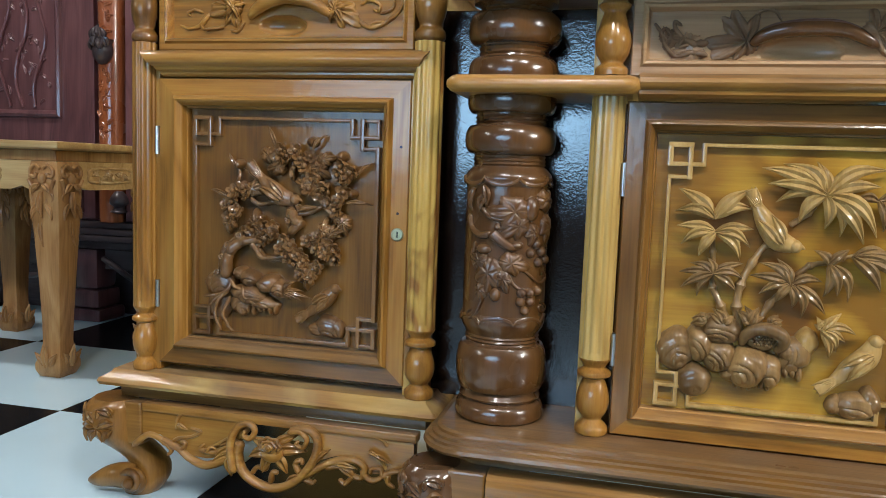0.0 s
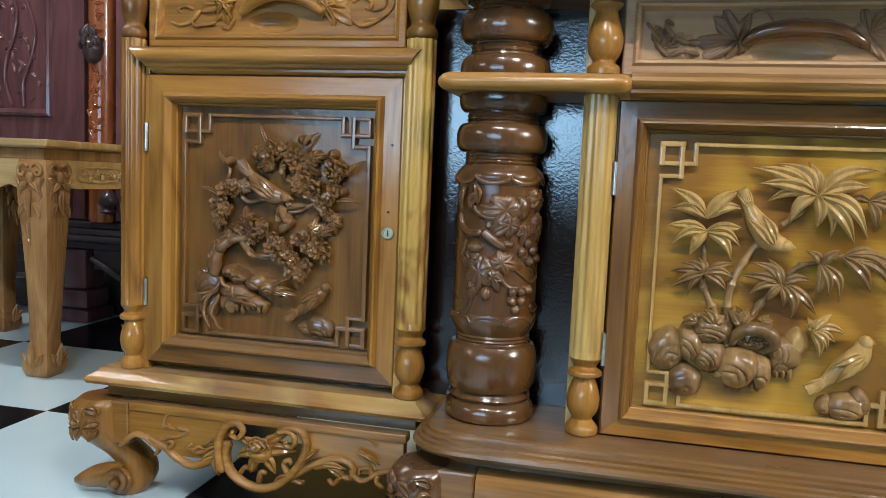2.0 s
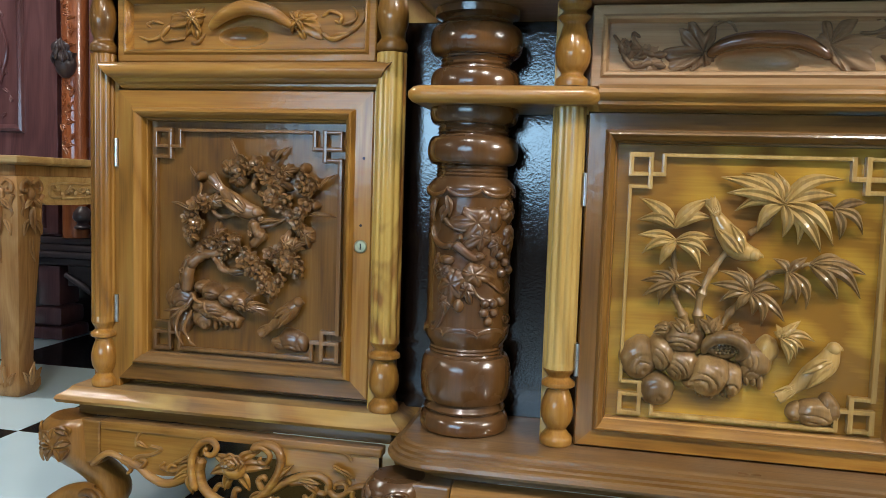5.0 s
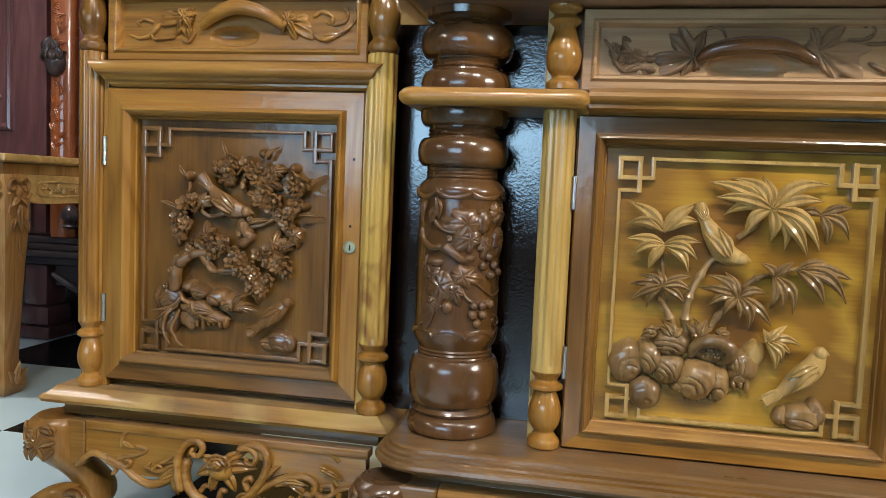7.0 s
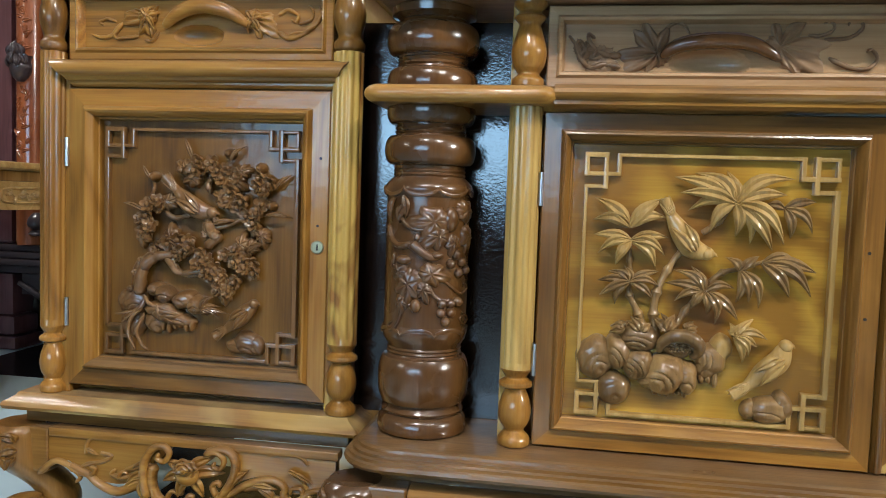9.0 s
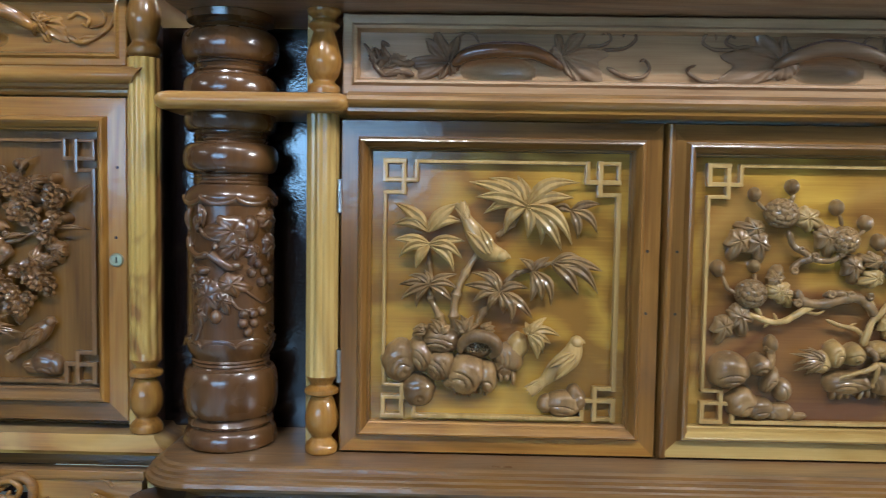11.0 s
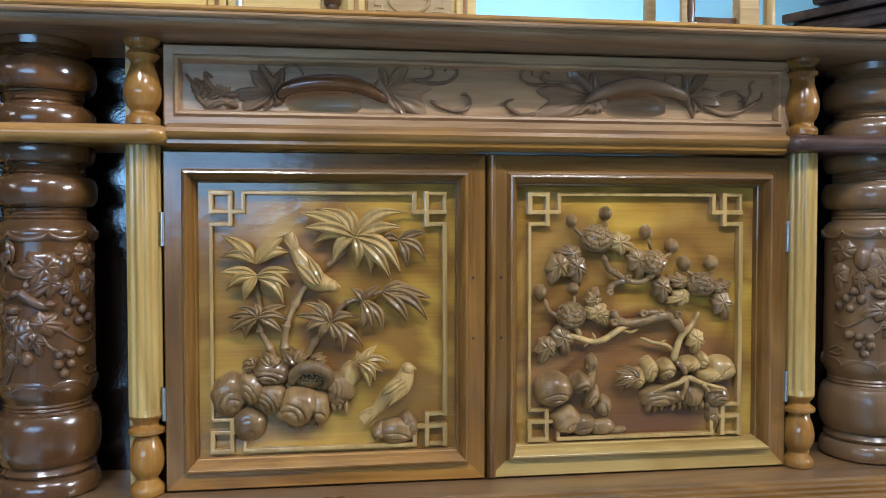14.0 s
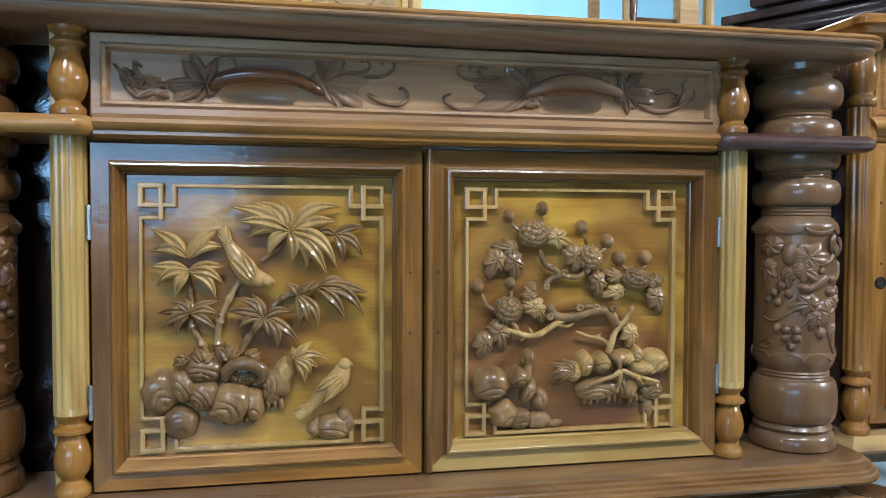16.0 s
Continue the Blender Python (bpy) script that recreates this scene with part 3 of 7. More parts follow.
def blossom(d, x, z, y, r, mat):
    """Five cupped round petals that overlap round a raised ball."""
    bm = bmesh.new()
    rnd = random.Random(int(x * 1e4 + z * 1e3))
    a0 = rnd.uniform(0, 1.2)
    tip = Euler((rnd.uniform(-0.45, 0.45), 0, rnd.uniform(-0.45, 0.45))).to_matrix().to_4x4()
    base = Matrix.Translation((x, y, z)) @ tip
    for k in range(5):
        a = a0 + 2 * math.pi * k / 5
        m = base @ Euler((0, -a, 0)).to_matrix().to_4x4() @ Matrix.Translation((0.56 * r, -0.05 * r, 0)) @ Euler((0.22, 0, -0.42)).to_matrix().to_4x4()
        rows = []
        for i in range(5):
            q = i / 4
            row = []
            for j in range(12):
                b = 2 * math.pi * j / 12
                u, v = 0.52 * r * q * math.cos(b), 0.43 * r * q * math.sin(b)
                row.append(m @ Vector((u, -0.10 * r * (1 - q ** 3) - 0.16 * r * q * q + 0.10 * r * math.exp(-(v / (0.10 * r)) ** 2) * (1 - q), v)))
            rows.append(row)
        back = [m @ Vector((0.44 * r * math.cos(2 * math.pi * j / 12), 0.20 * r, 0.36 * r * math.sin(2 * math.pi * j / 12))) for j in range(12)]
        add_loft(bm, rows[1:] + [back])
    bmesh.ops.create_uvsphere(bm, u_segments=12, v_segments=8, radius=0.32 * r, matrix=base @ Matrix.Translation((0, -0.30 * r, 0)))
    bmesh.ops.create_uvsphere(bm, u_segments=8, v_segments=6, radius=1, matrix=base @ Matrix.Translation((0, 0.45 * r, 0)) @ Matrix.Diagonal((0.4 * r, 0.8 * r, 0.4 * r, 1)))
    part("blossom", bm, mat, d)


def chrysanthemum(d, x, z, y, rx, rz, mat):
    """A full flower head: rows of plump petals that overlap like scales round a dome."""
    bm = bmesh.new()
    bmesh.ops.create_uvsphere(bm, u_segments=20, v_segments=12, radius=1, matrix=Matrix.Translation((x, y, z)) @ Matrix.Diagonal((rx * 0.88, 0.020, rz * 0.88, 1)))
    axis = Vector((0, -0.80, 0.60))
    u, w = Vector((1, 0, 0)), Vector((0, 0.60, 0.80))
    rnd = random.Random(int(x * 1e4))
    for n, th, size in ((4, 12, 0.22), (8, 34, 0.25), (11, 58, 0.28), (13, 84, 0.32), (12, 108, 0.34)):
        for k in range(n):
            phi = 2 * math.pi * (k + (th % 4) * 0.25 + rnd.uniform(-0.12, 0.12)) / n
            t = radians(th + rnd.uniform(-4, 4))
            ray = u * math.cos(phi) + w * math.sin(phi)
            out = axis * math.cos(t) + ray * math.sin(t)
            up = (axis * math.sin(t) - ray * math.cos(t)).normalized()
            side = out.cross(up).normalized()
            rows = []
            for i in range(6):
                q = i / 5
                wd = size * (0.55 + 0.5 * math.sin(math.pi * (0.15 + 0.62 * q))) * (1 if i < 5 else 0.45)
                c = out * (0.90 + 0.09 * math.sin(math.pi * q)) + up * (size * 1.5 * (q - 0.45))
                rows.append([c + side * (wd * 0.80 * math.cos(b)) + out * (0.10 * math.sin(b) * (1 - 0.35 * math.exp(-(math.cos(b) / 0.3) ** 2))) for b in [2 * math.pi * j / 8 for j in range(8)]])
            add_loft(bm, [[(x + p.x * rx * 0.92, y + p.y * 0.021, z + p.z * rz * 0.92) for p in row] for row in rows])
    part("flower_head", bm, mat, d)


def lobed_mesh(x, z, y, r, ang, thick=0.007, lobes=5, long=1.3, groove=0.5):
    """A broad leaf with pointed, toothed lobes and a sunk vein down each."""
    a0 = radians(ang)
    spread = [radians(-118 + 236 * i / (lobes - 1)) for i in range(lobes)]
    n, rows = 84, []
    for s in (1.0, 0.98, 0.86, 0.68, 0.46, 0.2):
        row = []
        for k in range(n):
            t = 2 * math.pi * k / n - math.pi
            near = min(abs(t - q) for q in spread)
            lobe = 0.64 + 0.36 * max(0, 1 - near / 0.62) ** 0.9 * (1.0 - 0.16 * abs(t) / math.pi)
            lobe *= 1 + 0.06 * math.sin(n / 3 * t) * s
            lx, lz = r * long * s * lobe * math.cos(t), r * s * lobe * math.sin(t)
            vein = 1 - groove * math.exp(-(near * s / 0.09) ** 2)
            h = thick * (1 - 0.7 * s ** 2.5) * vein - 0.004 * s * s * abs(math.cos(t)) + 0.002 * s * math.sin(3 * t + ang)
            if s == 1.0:
                h -= thick * 0.55
            row.append((x + lx * math.cos(a0) - lz * math.sin(a0), y - h, z + lx * math.sin(a0) + lz * math.cos(a0)))
        rows.append(row)
    return add_loft(bmesh.new(), rows)


def veined_leaf(x, z, y, r, ang, thick, droop):
    """A plump leaf with a long middle lobe, two pairs of side lobes, a sunk midrib and slanting veins."""
    a0 = radians(ang)
    lobes = ((-118, 0.72), (-56, 0.84), (0, 1.18), (56, 0.84), (118, 0.72))
    n, rows = 66, []
    for q in (1.0, 0.97, 0.88, 0.74, 0.58, 0.42, 0.26, 0.1):
        row = []
        for k in range(n):
            t = 2 * math.pi * k / n - math.pi
            reach, vein = 0.58, 0.0
            for p, l in lobes:
                off = abs(t - radians(p))
                reach = max(reach, l * (1 - 0.46 * min(1.0, off / 0.56) ** 1.6))
                vein = max(vein, math.exp(-(off * (0.2 + q) / 0.10) ** 2))
            reach *= 1 + 0.03 * math.sin(17 * t)
            u, v = 1.05 * q * reach * math.cos(t), 0.90 * q * reach * math.sin(t)
            h = thick * (1 - q ** 2.6) ** 0.62 * (1 - 0.24 * vein) - droop * max(0, u) ** 2 + 0.10 * thick * math.sin(6.5 * t) * q
            if q == 1.0:
                h -= thick * 0.7
            lx, lz = r * u, r * v
            row.append((x + lx * math.cos(a0) - lz * math.sin(a0), y - h, z + lx * math.sin(a0) + lz * math.cos(a0)))
        rows.append(row)
    return add_loft(bmesh.new(), rows)


def lobed_leaf(d, x, z, y, r, ang, mat):
    part("leaf", veined_leaf(x, z, y, r * 1.36, ang, 0.0100, 0.006), mat, d)


def relief_leaves(d, x, z, yp, lobes, width, mat):
    """One pointed vine leaf in low relief; each lobe is an angle and a length from the stem."""
    turns = [(radians(a), l * 0.96) for a, l in lobes]
    low = 0.8245 if yp < 0.05 else 0.874
    mean = sum(l for a, l in turns) / len(turns)
    n, rows = 120, []
    for q in (1.0, 0.985, 0.9, 0.75, 0.55, 0.35, 0.15, 0.02):
        row = []
        for k in range(n):
            t = 2 * math.pi * k / n
            reach, vein = mean * 0.42, 0.0
            for a, l in turns:
                off = abs((t - a + math.pi) % (2 * math.pi) - math.pi)
                reach = max(reach, l * (1 - 0.75 * min(1.0, off / 0.55) ** 1.25))
                vein = max(vein, math.exp(-(off * (0.3 + q) / 0.11) ** 2))
            reach *= 1 + 0.05 * math.sin(17 * t)
            h = 0.0085 * (1 - q ** 5) ** 0.5 * (1 - 0.5 * vein) + 0.0008 * math.sin(9 * t) * q
            if q == 1.0:
                h = -0.002
            row.append((x + reach * q * math.cos(t), yp - h, max(z + reach * q * math.sin(t), low + 0.004 * (1 - q))))
        rows.append(row)
    part("leaf_blade", add_loft(bmesh.new(), rows), mat, d)


def drawer_handle(d, points, yp, mat):
    """A thick arched wooden grip with flattened ends and a knobbly twig along it."""
    pts = curve_points([(px, 0.0, pz) for px, pz in points], 6)
    n = len(pts)
    pts = [Vector((p.x, yp - 0.003 - 0.016 * math.sin(math.pi * i / (n - 1)) ** 0.6, p.z)) for i, p in enumerate(pts)]
    grip = part("handle", tube(pts, [0.004 + 0.0085 * math.sin(math.pi * i / (n - 1)) ** 0.55 for i in range(n)], 16), column_wood if mat is drawer_carve and points[0][0] < 0 else mat, d)
    q = [p + Vector((0, -0.007, 0.008)) for p in pts[4:-4]]
    m = len(q)
    twig = tube(q, [0.0032 * (0.45 + 0.55 * math.sin(math.pi * i / (m - 1))) * (1 + 0.35 * noise.noise(Vector((i * 0.9, points[0][0] * 9, 1)))) for i in range(m)], 8)
    part("handle_twig", twig, dark_ledge_and_shade if mat is drawer_carve else mat, d)
    return grip


def hollow_front(x0, x1, z0, z1, y, hollows):
    """A drawer front with scooped finger hollows: (x, z, half width, half height, depth)."""
    nx, nz = 260, 56
    bm = bmesh.new()
    rows = []
    for j in range(nz + 1):
        row = []
        for i in range(nx + 1):
            px, pz = x0 + (x1 - x0) * i / nx, z0 + (z1 - z0) * j / nz
            dy = 0.0
            for hx, hz, rx, rz, dp in hollows:
                k = 1 - ((px - hx) / rx) ** 2 - ((pz - hz) / rz) ** 2
                if k > 0:
                    dy += dp * k ** 0.5
            row.append(bm.verts.new((px, y + dy, pz)))
        rows.append(row)
    for a, b in zip(rows, rows[1:]):
        for i in range(nx):
            bm.faces.new((a[i], a[i + 1], b[i + 1], b[i]))
    back = [bm.verts.new((px, y + 0.021, pz)) for px, pz in ((x0, z0), (x1, z0), (x1, z1), (x0, z1))]
    bm.faces.new(back)
    bm.faces.new(rows[0] + [back[1], back[0]])
    bm.faces.new(rows[-1] + [back[2], back[3]])
    bm.faces.new([r[0] for r in rows] + [back[3], back[0]])
    bm.faces.new([r[-1] for r in rows] + [back[2], back[1]])
    return bm


DRUM = 0.0668


def wrap(bm, cx, sgn, phi):
    """Bends a flat carving round the drum, its middle at the angle phi."""
    for v in bm.verts:
        a = radians(phi) + v.co.x / DRUM
        r = DRUM - v.co.y
        v.co = Vector((cx + sgn * r * math.sin(a), CY - r * math.cos(a), v.co.z))
    return bm


def drum_vine(col, cx, sgn, points, r0, r1):
    pts = curve_points([(radians(p) * DRUM, -0.0005, z) for p, z in points], 6)
    n = len(pts)
    part("vine", wrap(tube(pts, [(r0 + (r1 - r0) * i / (n - 1)) * min(1, 0.3 + 0.35 * min(i, n - 1 - i)) for i in range(n)], 10), cx, sgn, 0), COLUMN_WOOD[sgn], col)


def drum_leaf(col, cx, sgn, phi, z, ang, length, width):
    part("vine_leaf", wrap(leaf_mesh(0, z, -0.0018, ang, length, width * 1.2, 0.0042, 0.001, 0.12), cx, sgn, phi), COLUMN_WOOD[sgn], col)


def drum_broad_leaf(col, cx, sgn, phi, z, r, ang):
    part("vine_leaf", wrap(veined_leaf(0, z, 0.0, r * 1.4, ang, 0.0075, 0.001), cx, sgn, phi), COLUMN_WOOD[sgn], col)


def drum_ball(col, cx, sgn, phi, z, rx, rz, kind):
    bm = bmesh.new()
    bmesh.ops.create_uvsphere(bm, u_segments=14, v_segments=10, radius=1, matrix=Matrix.Translation((0, 0, z)) @ Matrix.Diagonal((rx, 0.0095, rz, 1)))
    part(kind, wrap(bm, cx, sgn, phi), COLUMN_WOOD[sgn], col)


def drum_bands(col, cx):
    """Scalloped collars above and below the vine."""
    for z0, amp, rad in ((0.6435, -0.010, 0.0695), (0.4195, 0.009, 0.0678)):
        bm = bmesh.new()
        rings = []
        n = 160
        for k in range(n):
            a = 2 * math.pi * k / n
            s = abs(math.cos(4 * a)) ** 0.55
            z = z0 + amp * (s - 0.2)
            out = 0.0016 + 0.0022 * (1 - abs(math.cos(4 * a)))
            rings.append([(cx + r * math.sin(a), CY - r * math.cos(a), zz) for r, zz in ((rad - 0.006, z - 0.0035), (rad + out - 0.001, z - 0.003), (rad + out, z), (rad + out - 0.001, z + 0.003), (rad - 0.006, z + 0.0035))])
        rings.append(rings[0])
        add_loft(bm, rings, caps=False)
        bmesh.ops.remove_doubles(bm, verts=bm.verts[:], dist=1e-6)
        part("scalloped_band", bm, COLUMN_WOOD[1 if cx < 0 else -1], col)


def apron_scroll(s, points, y, r0, r1, mat, kind):
    pts = curve_points([(px, 0.0, pz) for px, pz in points], 7)
    n = len(pts)
    pts = [Vector((p.x, y, p.z)) for p in pts]
    part(kind, tube(pts, [(r0 + (r1 - r0) * i / (n - 1)) * min(1, 0.4 + 0.3 * min(i, n - 1 - i)) for i in range(n)], 12, squash=1.15), mat, s)


def rose(s, x, z, y, r, mat):
    """An open rose: a round cup with overlapping petal rims."""
    bm = bmesh.new()
    bmesh.ops.create_uvsphere(bm, u_segments=20, v_segments=14, radius=1, matrix=Matrix.Translation((x, y, z - 0.25 * r)) @ Matrix.Diagonal((0.85 * r, 0.55 * r, 0.75 * r, 1)))
    cup = part("rose_cup", bm, mat, s)
    for k, (q, n) in enumerate(((0.78, 7), (0.52, 5), (0.28, 4))):
        bm = bmesh.new()
        pts = [(x + q * r * (1 + 0.10 * math.cos(n * a)) * math.cos(a), y - 0.35 * r - 0.16 * r * k, z + 0.3 * r + 0.72 * q * r * (1 + 0.10 * math.cos(n * a)) * math.sin(a)) for a in [2 * math.pi * i / 36 for i in range(37)]]
        tube(pts, r * 0.11, 8, bm)
        part("petal", bm, mat, s)
    bm = bmesh.new()
    bmesh.ops.create_uvsphere(bm, u_segments=12, v_segments=8, radius=0.2 * r, matrix=Matrix.Translation((x, y - 0.72 * r, z + 0.3 * r)))
    part("petal", bm, mat, s)


def sawn_board(y0, y1, outline):
    """A board sawn to an outline in x and z, with eased edges."""
    bm = add_loft(bmesh.new(), [[(x, y, z) for x, z in outline] for y in (y0, y1)])
    return bm


def apron_boards(s, M):
    """Two sawn boards of the openwork apron, with a raised bead along each."""
    def edge(pts):
        return [(x, z) for x, _, z in [tuple(p) for p in curve_points([(a, 0, b) for a, b in pts], 4)]]
    left = [(-1.308, 0.206), (-1.308, 0.15)] + edge([(-1.295, 0.143), (-1.27, 0.150), (-1.25, 0.131), (-1.21, 0.119), (-1.165, 0.118), (-1.13, 0.135), (-1.10, 0.17)]) + [(-1.095, 0.206)]
    right = [(-0.985, 0.206)] + edge([(-0.966, 0.180), (-0.961, 0.142), (-0.92, 0.153), (-0.877, 0.148), (-0.856, 0.129), (-0.816, 0.143), (-0.785, 0.150)]) + [(-0.785, 0.206)]
    for o in (left, right):
        part("apron_board", sawn_board(0.022, 0.044, o), M, s)
    part("apron_rail", box(-1.307, -0.78, 0.018, 0.046, 0.192, 0.2075, 0.003), M, s)
    for pts in (((-1.236, 0.166), (-1.234, 0.185), (-1.216, 0.199), (-1.173, 0.202), (-1.102, 0.199)), ((-0.973, 0.197), (-0.926, 0.198), (-0.875, 0.196), (-0.845, 0.193), (-0.832, 0.181)), ((-1.207, 0.169), (-1.187, 0.165), (-1.207, 0.153), (-1.234, 0.147), (-1.250, 0.133)), ((-0.862, 0.166), (-0.844, 0.156), (-0.833, 0.141))):
        part("bead", tube(curve_points([(a, 0.0215, b) for a, b in pts], 6), 0.0036, 8), M, s)


# ---- cabinet pieces ----
def fret(bm, x0, x1, z0, z1, y_back, y_front, w=0.0078, size=0.0475):
    """A thin raised border with a looped square in each corner."""
    count = [0]

    def bar(ax, bx, az, bz):
        count[0] += 1
        k = 0.00022 * (count[0] % 7)
        add_box(bm, min(ax, bx) - w / 2 + k, max(ax, bx) + w / 2 - k, y_front + k, y_back, min(az, bz) - w / 2 + k, max(az, bz) + w / 2 - k, 0.0014)
    q, g = size * 0.6, size * 0.4
    for cx, sx in ((x0, 1), (x1, -1)):
        for cz, sz in ((z0, 1), (z1, -1)):
            c, e = cz + sz * w / 2, cx + sx * w / 2
            bar(e, e + sx * q, c, c)
            bar(e, e, c, c + sz * q)
            bar(e + sx * q, e + sx * q, c, c + sz * (q + g))
            bar(e, e + sx * (q + g), c + sz * q, c + sz * q)
            bar(e + sx * (q + g), e + sx * (q + g), c, c + sz * q)
            bar(e, e + sx * q, c + sz * (q + g), c + sz * (q + g))
    m = size
    bar(x0 + m + w / 2, x1 - m - w / 2, z0 + w / 2, z0 + w / 2)
    bar(x0 + m + w / 2, x1 - m - w / 2, z1 - w / 2, z1 - w / 2)
    bar(x0 + w / 2, x0 + w / 2, z0 + m + w / 2, z1 - m - w / 2)
    bar(x1 - w / 2, x1 - w / 2, z0 + m + w / 2, z1 - m - w / 2)
    return bm


def faced(bm, x, y, z):
    """Turns what was drawn upright to face the room, at a place."""
    bmesh.ops.transform(bm, matrix=Matrix.Translation((x, y, z)) @ Matrix.Rotation(radians(90), 4, "X"), verts=bm.verts[:])
    return bm


def framed_door(parent, x0, x1, z0, z1, y, w, mats, panel_mat, fret_box, fret_mat):
    """A door leaf: mitred moulded frame, sunk panel and carved corner border."""
    door = part("door", box(x0 + w - 0.006, x1 - w + 0.006, y + 0.022, y + 0.034, z0 + w - 0.006, z1 - w + 0.006), panel_mat, parent)
    prof = [(0, y + 0.034), (0, y + 0.003), (0.0025, y - 0.001), (w * 0.30, y - 0.0012), (w * 0.58, y - 0.0015), (w * 0.625, y - 0.0075), (w * 0.67, y - 0.0115), (w * 0.73, y - 0.0125),
            (w * 0.79, y - 0.0105), (w * 0.82, y - 0.006), (w * 0.87, y - 0.004), (w * 0.90, y + 0.002), (w * 0.93, y + 0.011), (w * 0.97, y + 0.012), (w, y + 0.018), (w, y + 0.034)]
    for side, mt in zip(("top", "bottom", "left", "right"), mats):
        part("rail" if side in ("top", "bottom") else "stile", mitred_rail(side, x0, x1, z0, z1, prof), mt, door)
    part("fret_border", fret(bmesh.new(), *fret_box, y + 0.0225, y + 0.010), fret_mat, door)
    return door


def hinge(parent, x, y, z, h=0.05):
    bm = bmesh.new()
    lathe([(0.0001, z), (0.0036, z), (0.0036, z + h * 0.49), (0.0028, z + h * 0.495), (0.0028, z + h * 0.505), (0.0036, z + h * 0.51), (0.0036, z + h), (0.0001, z + h)], x, y, 12, bm=bm)
    add_box(bm, x - 0.002, x + 0.002, y, y + 0.012, z, z + h)
    return part("hinge", bm, steel, parent, "bright zinc butt hinge")


def vase_post(z0, z1, r):
    """Turned vase between two heights, as (radius, z)."""
    h = z1 - z0
    f = lambda k, q: (r * k, z0 + h * q)
    return [f(0.86, 0), f(1.0, 0.02), f(1.0, 0.10), f(0.72, 0.17), f(0.62, 0.21), f(0.9, 0.30), f(1.03, 0.42), f(0.98, 0.54), f(0.8, 0.66), f(0.66, 0.72),
            f(0.66, 0.74), f(1.02, 0.77), f(1.06, 0.80), f(1.02, 0.83), f(0.74, 0.87), f(0.72, 0.90), f(0.95, 0.97), f(1.0, 1.0)]


def post(parent, x, y, r, z_foot, z_flute, z_ledge, mat_flute, mat_foot, name="post"):
    """Fluted round post on a turned vase foot."""
    prof = [(r, z_flute), (r * 1.0, z_flute + 0.01)] + [(r, z_flute + 0.01 + (z_ledge - z_flute - 0.01) * i / 3) for i in range(1, 4)]
    shaft = part(name, lathe(prof, x, y, 120, 11, r * 0.10, (z_flute + 0.006, z_ledge + 1)), mat_flute, parent)
    part("foot", lathe(smooth_profile(vase_post(z_foot, z_flute, r), 4), x, y, 32), mat_foot, shaft)
    return shaft


def rounded_board(x0, x1, y0, y1, z0, z1, corner, edge, n=10, corners=("fl", "fr")):
    """A board with rounded front corners; edge: (outset, height share) up its moulded edge."""
    def outline(d):
        pts = []
        for key, cx, sx in (("fl", x0, 1), ("fr", x1, -1)):
            seq = []
            if key in corners:
                rad = max(corner + d, 0.0003)
                ox, oy = cx + sx * (rad - d), y0 + rad - d
                for i in range(n + 1):
                    a = math.pi / 2 * i / n
                    seq.append((ox - sx * rad * math.cos(a), oy - rad * math.sin(a)))
            else:
                seq.append((cx - sx * d, y0 - d))
            pts += seq if sx == 1 else seq[::-1]
        pts += [(x1 + d, y1), (x0 - d, y1)]
        return pts
    return add_loft(bmesh.new(), [[(px, py, z0 + (z1 - z0) * h) for px, py in outline(d)] for d, h in edge])


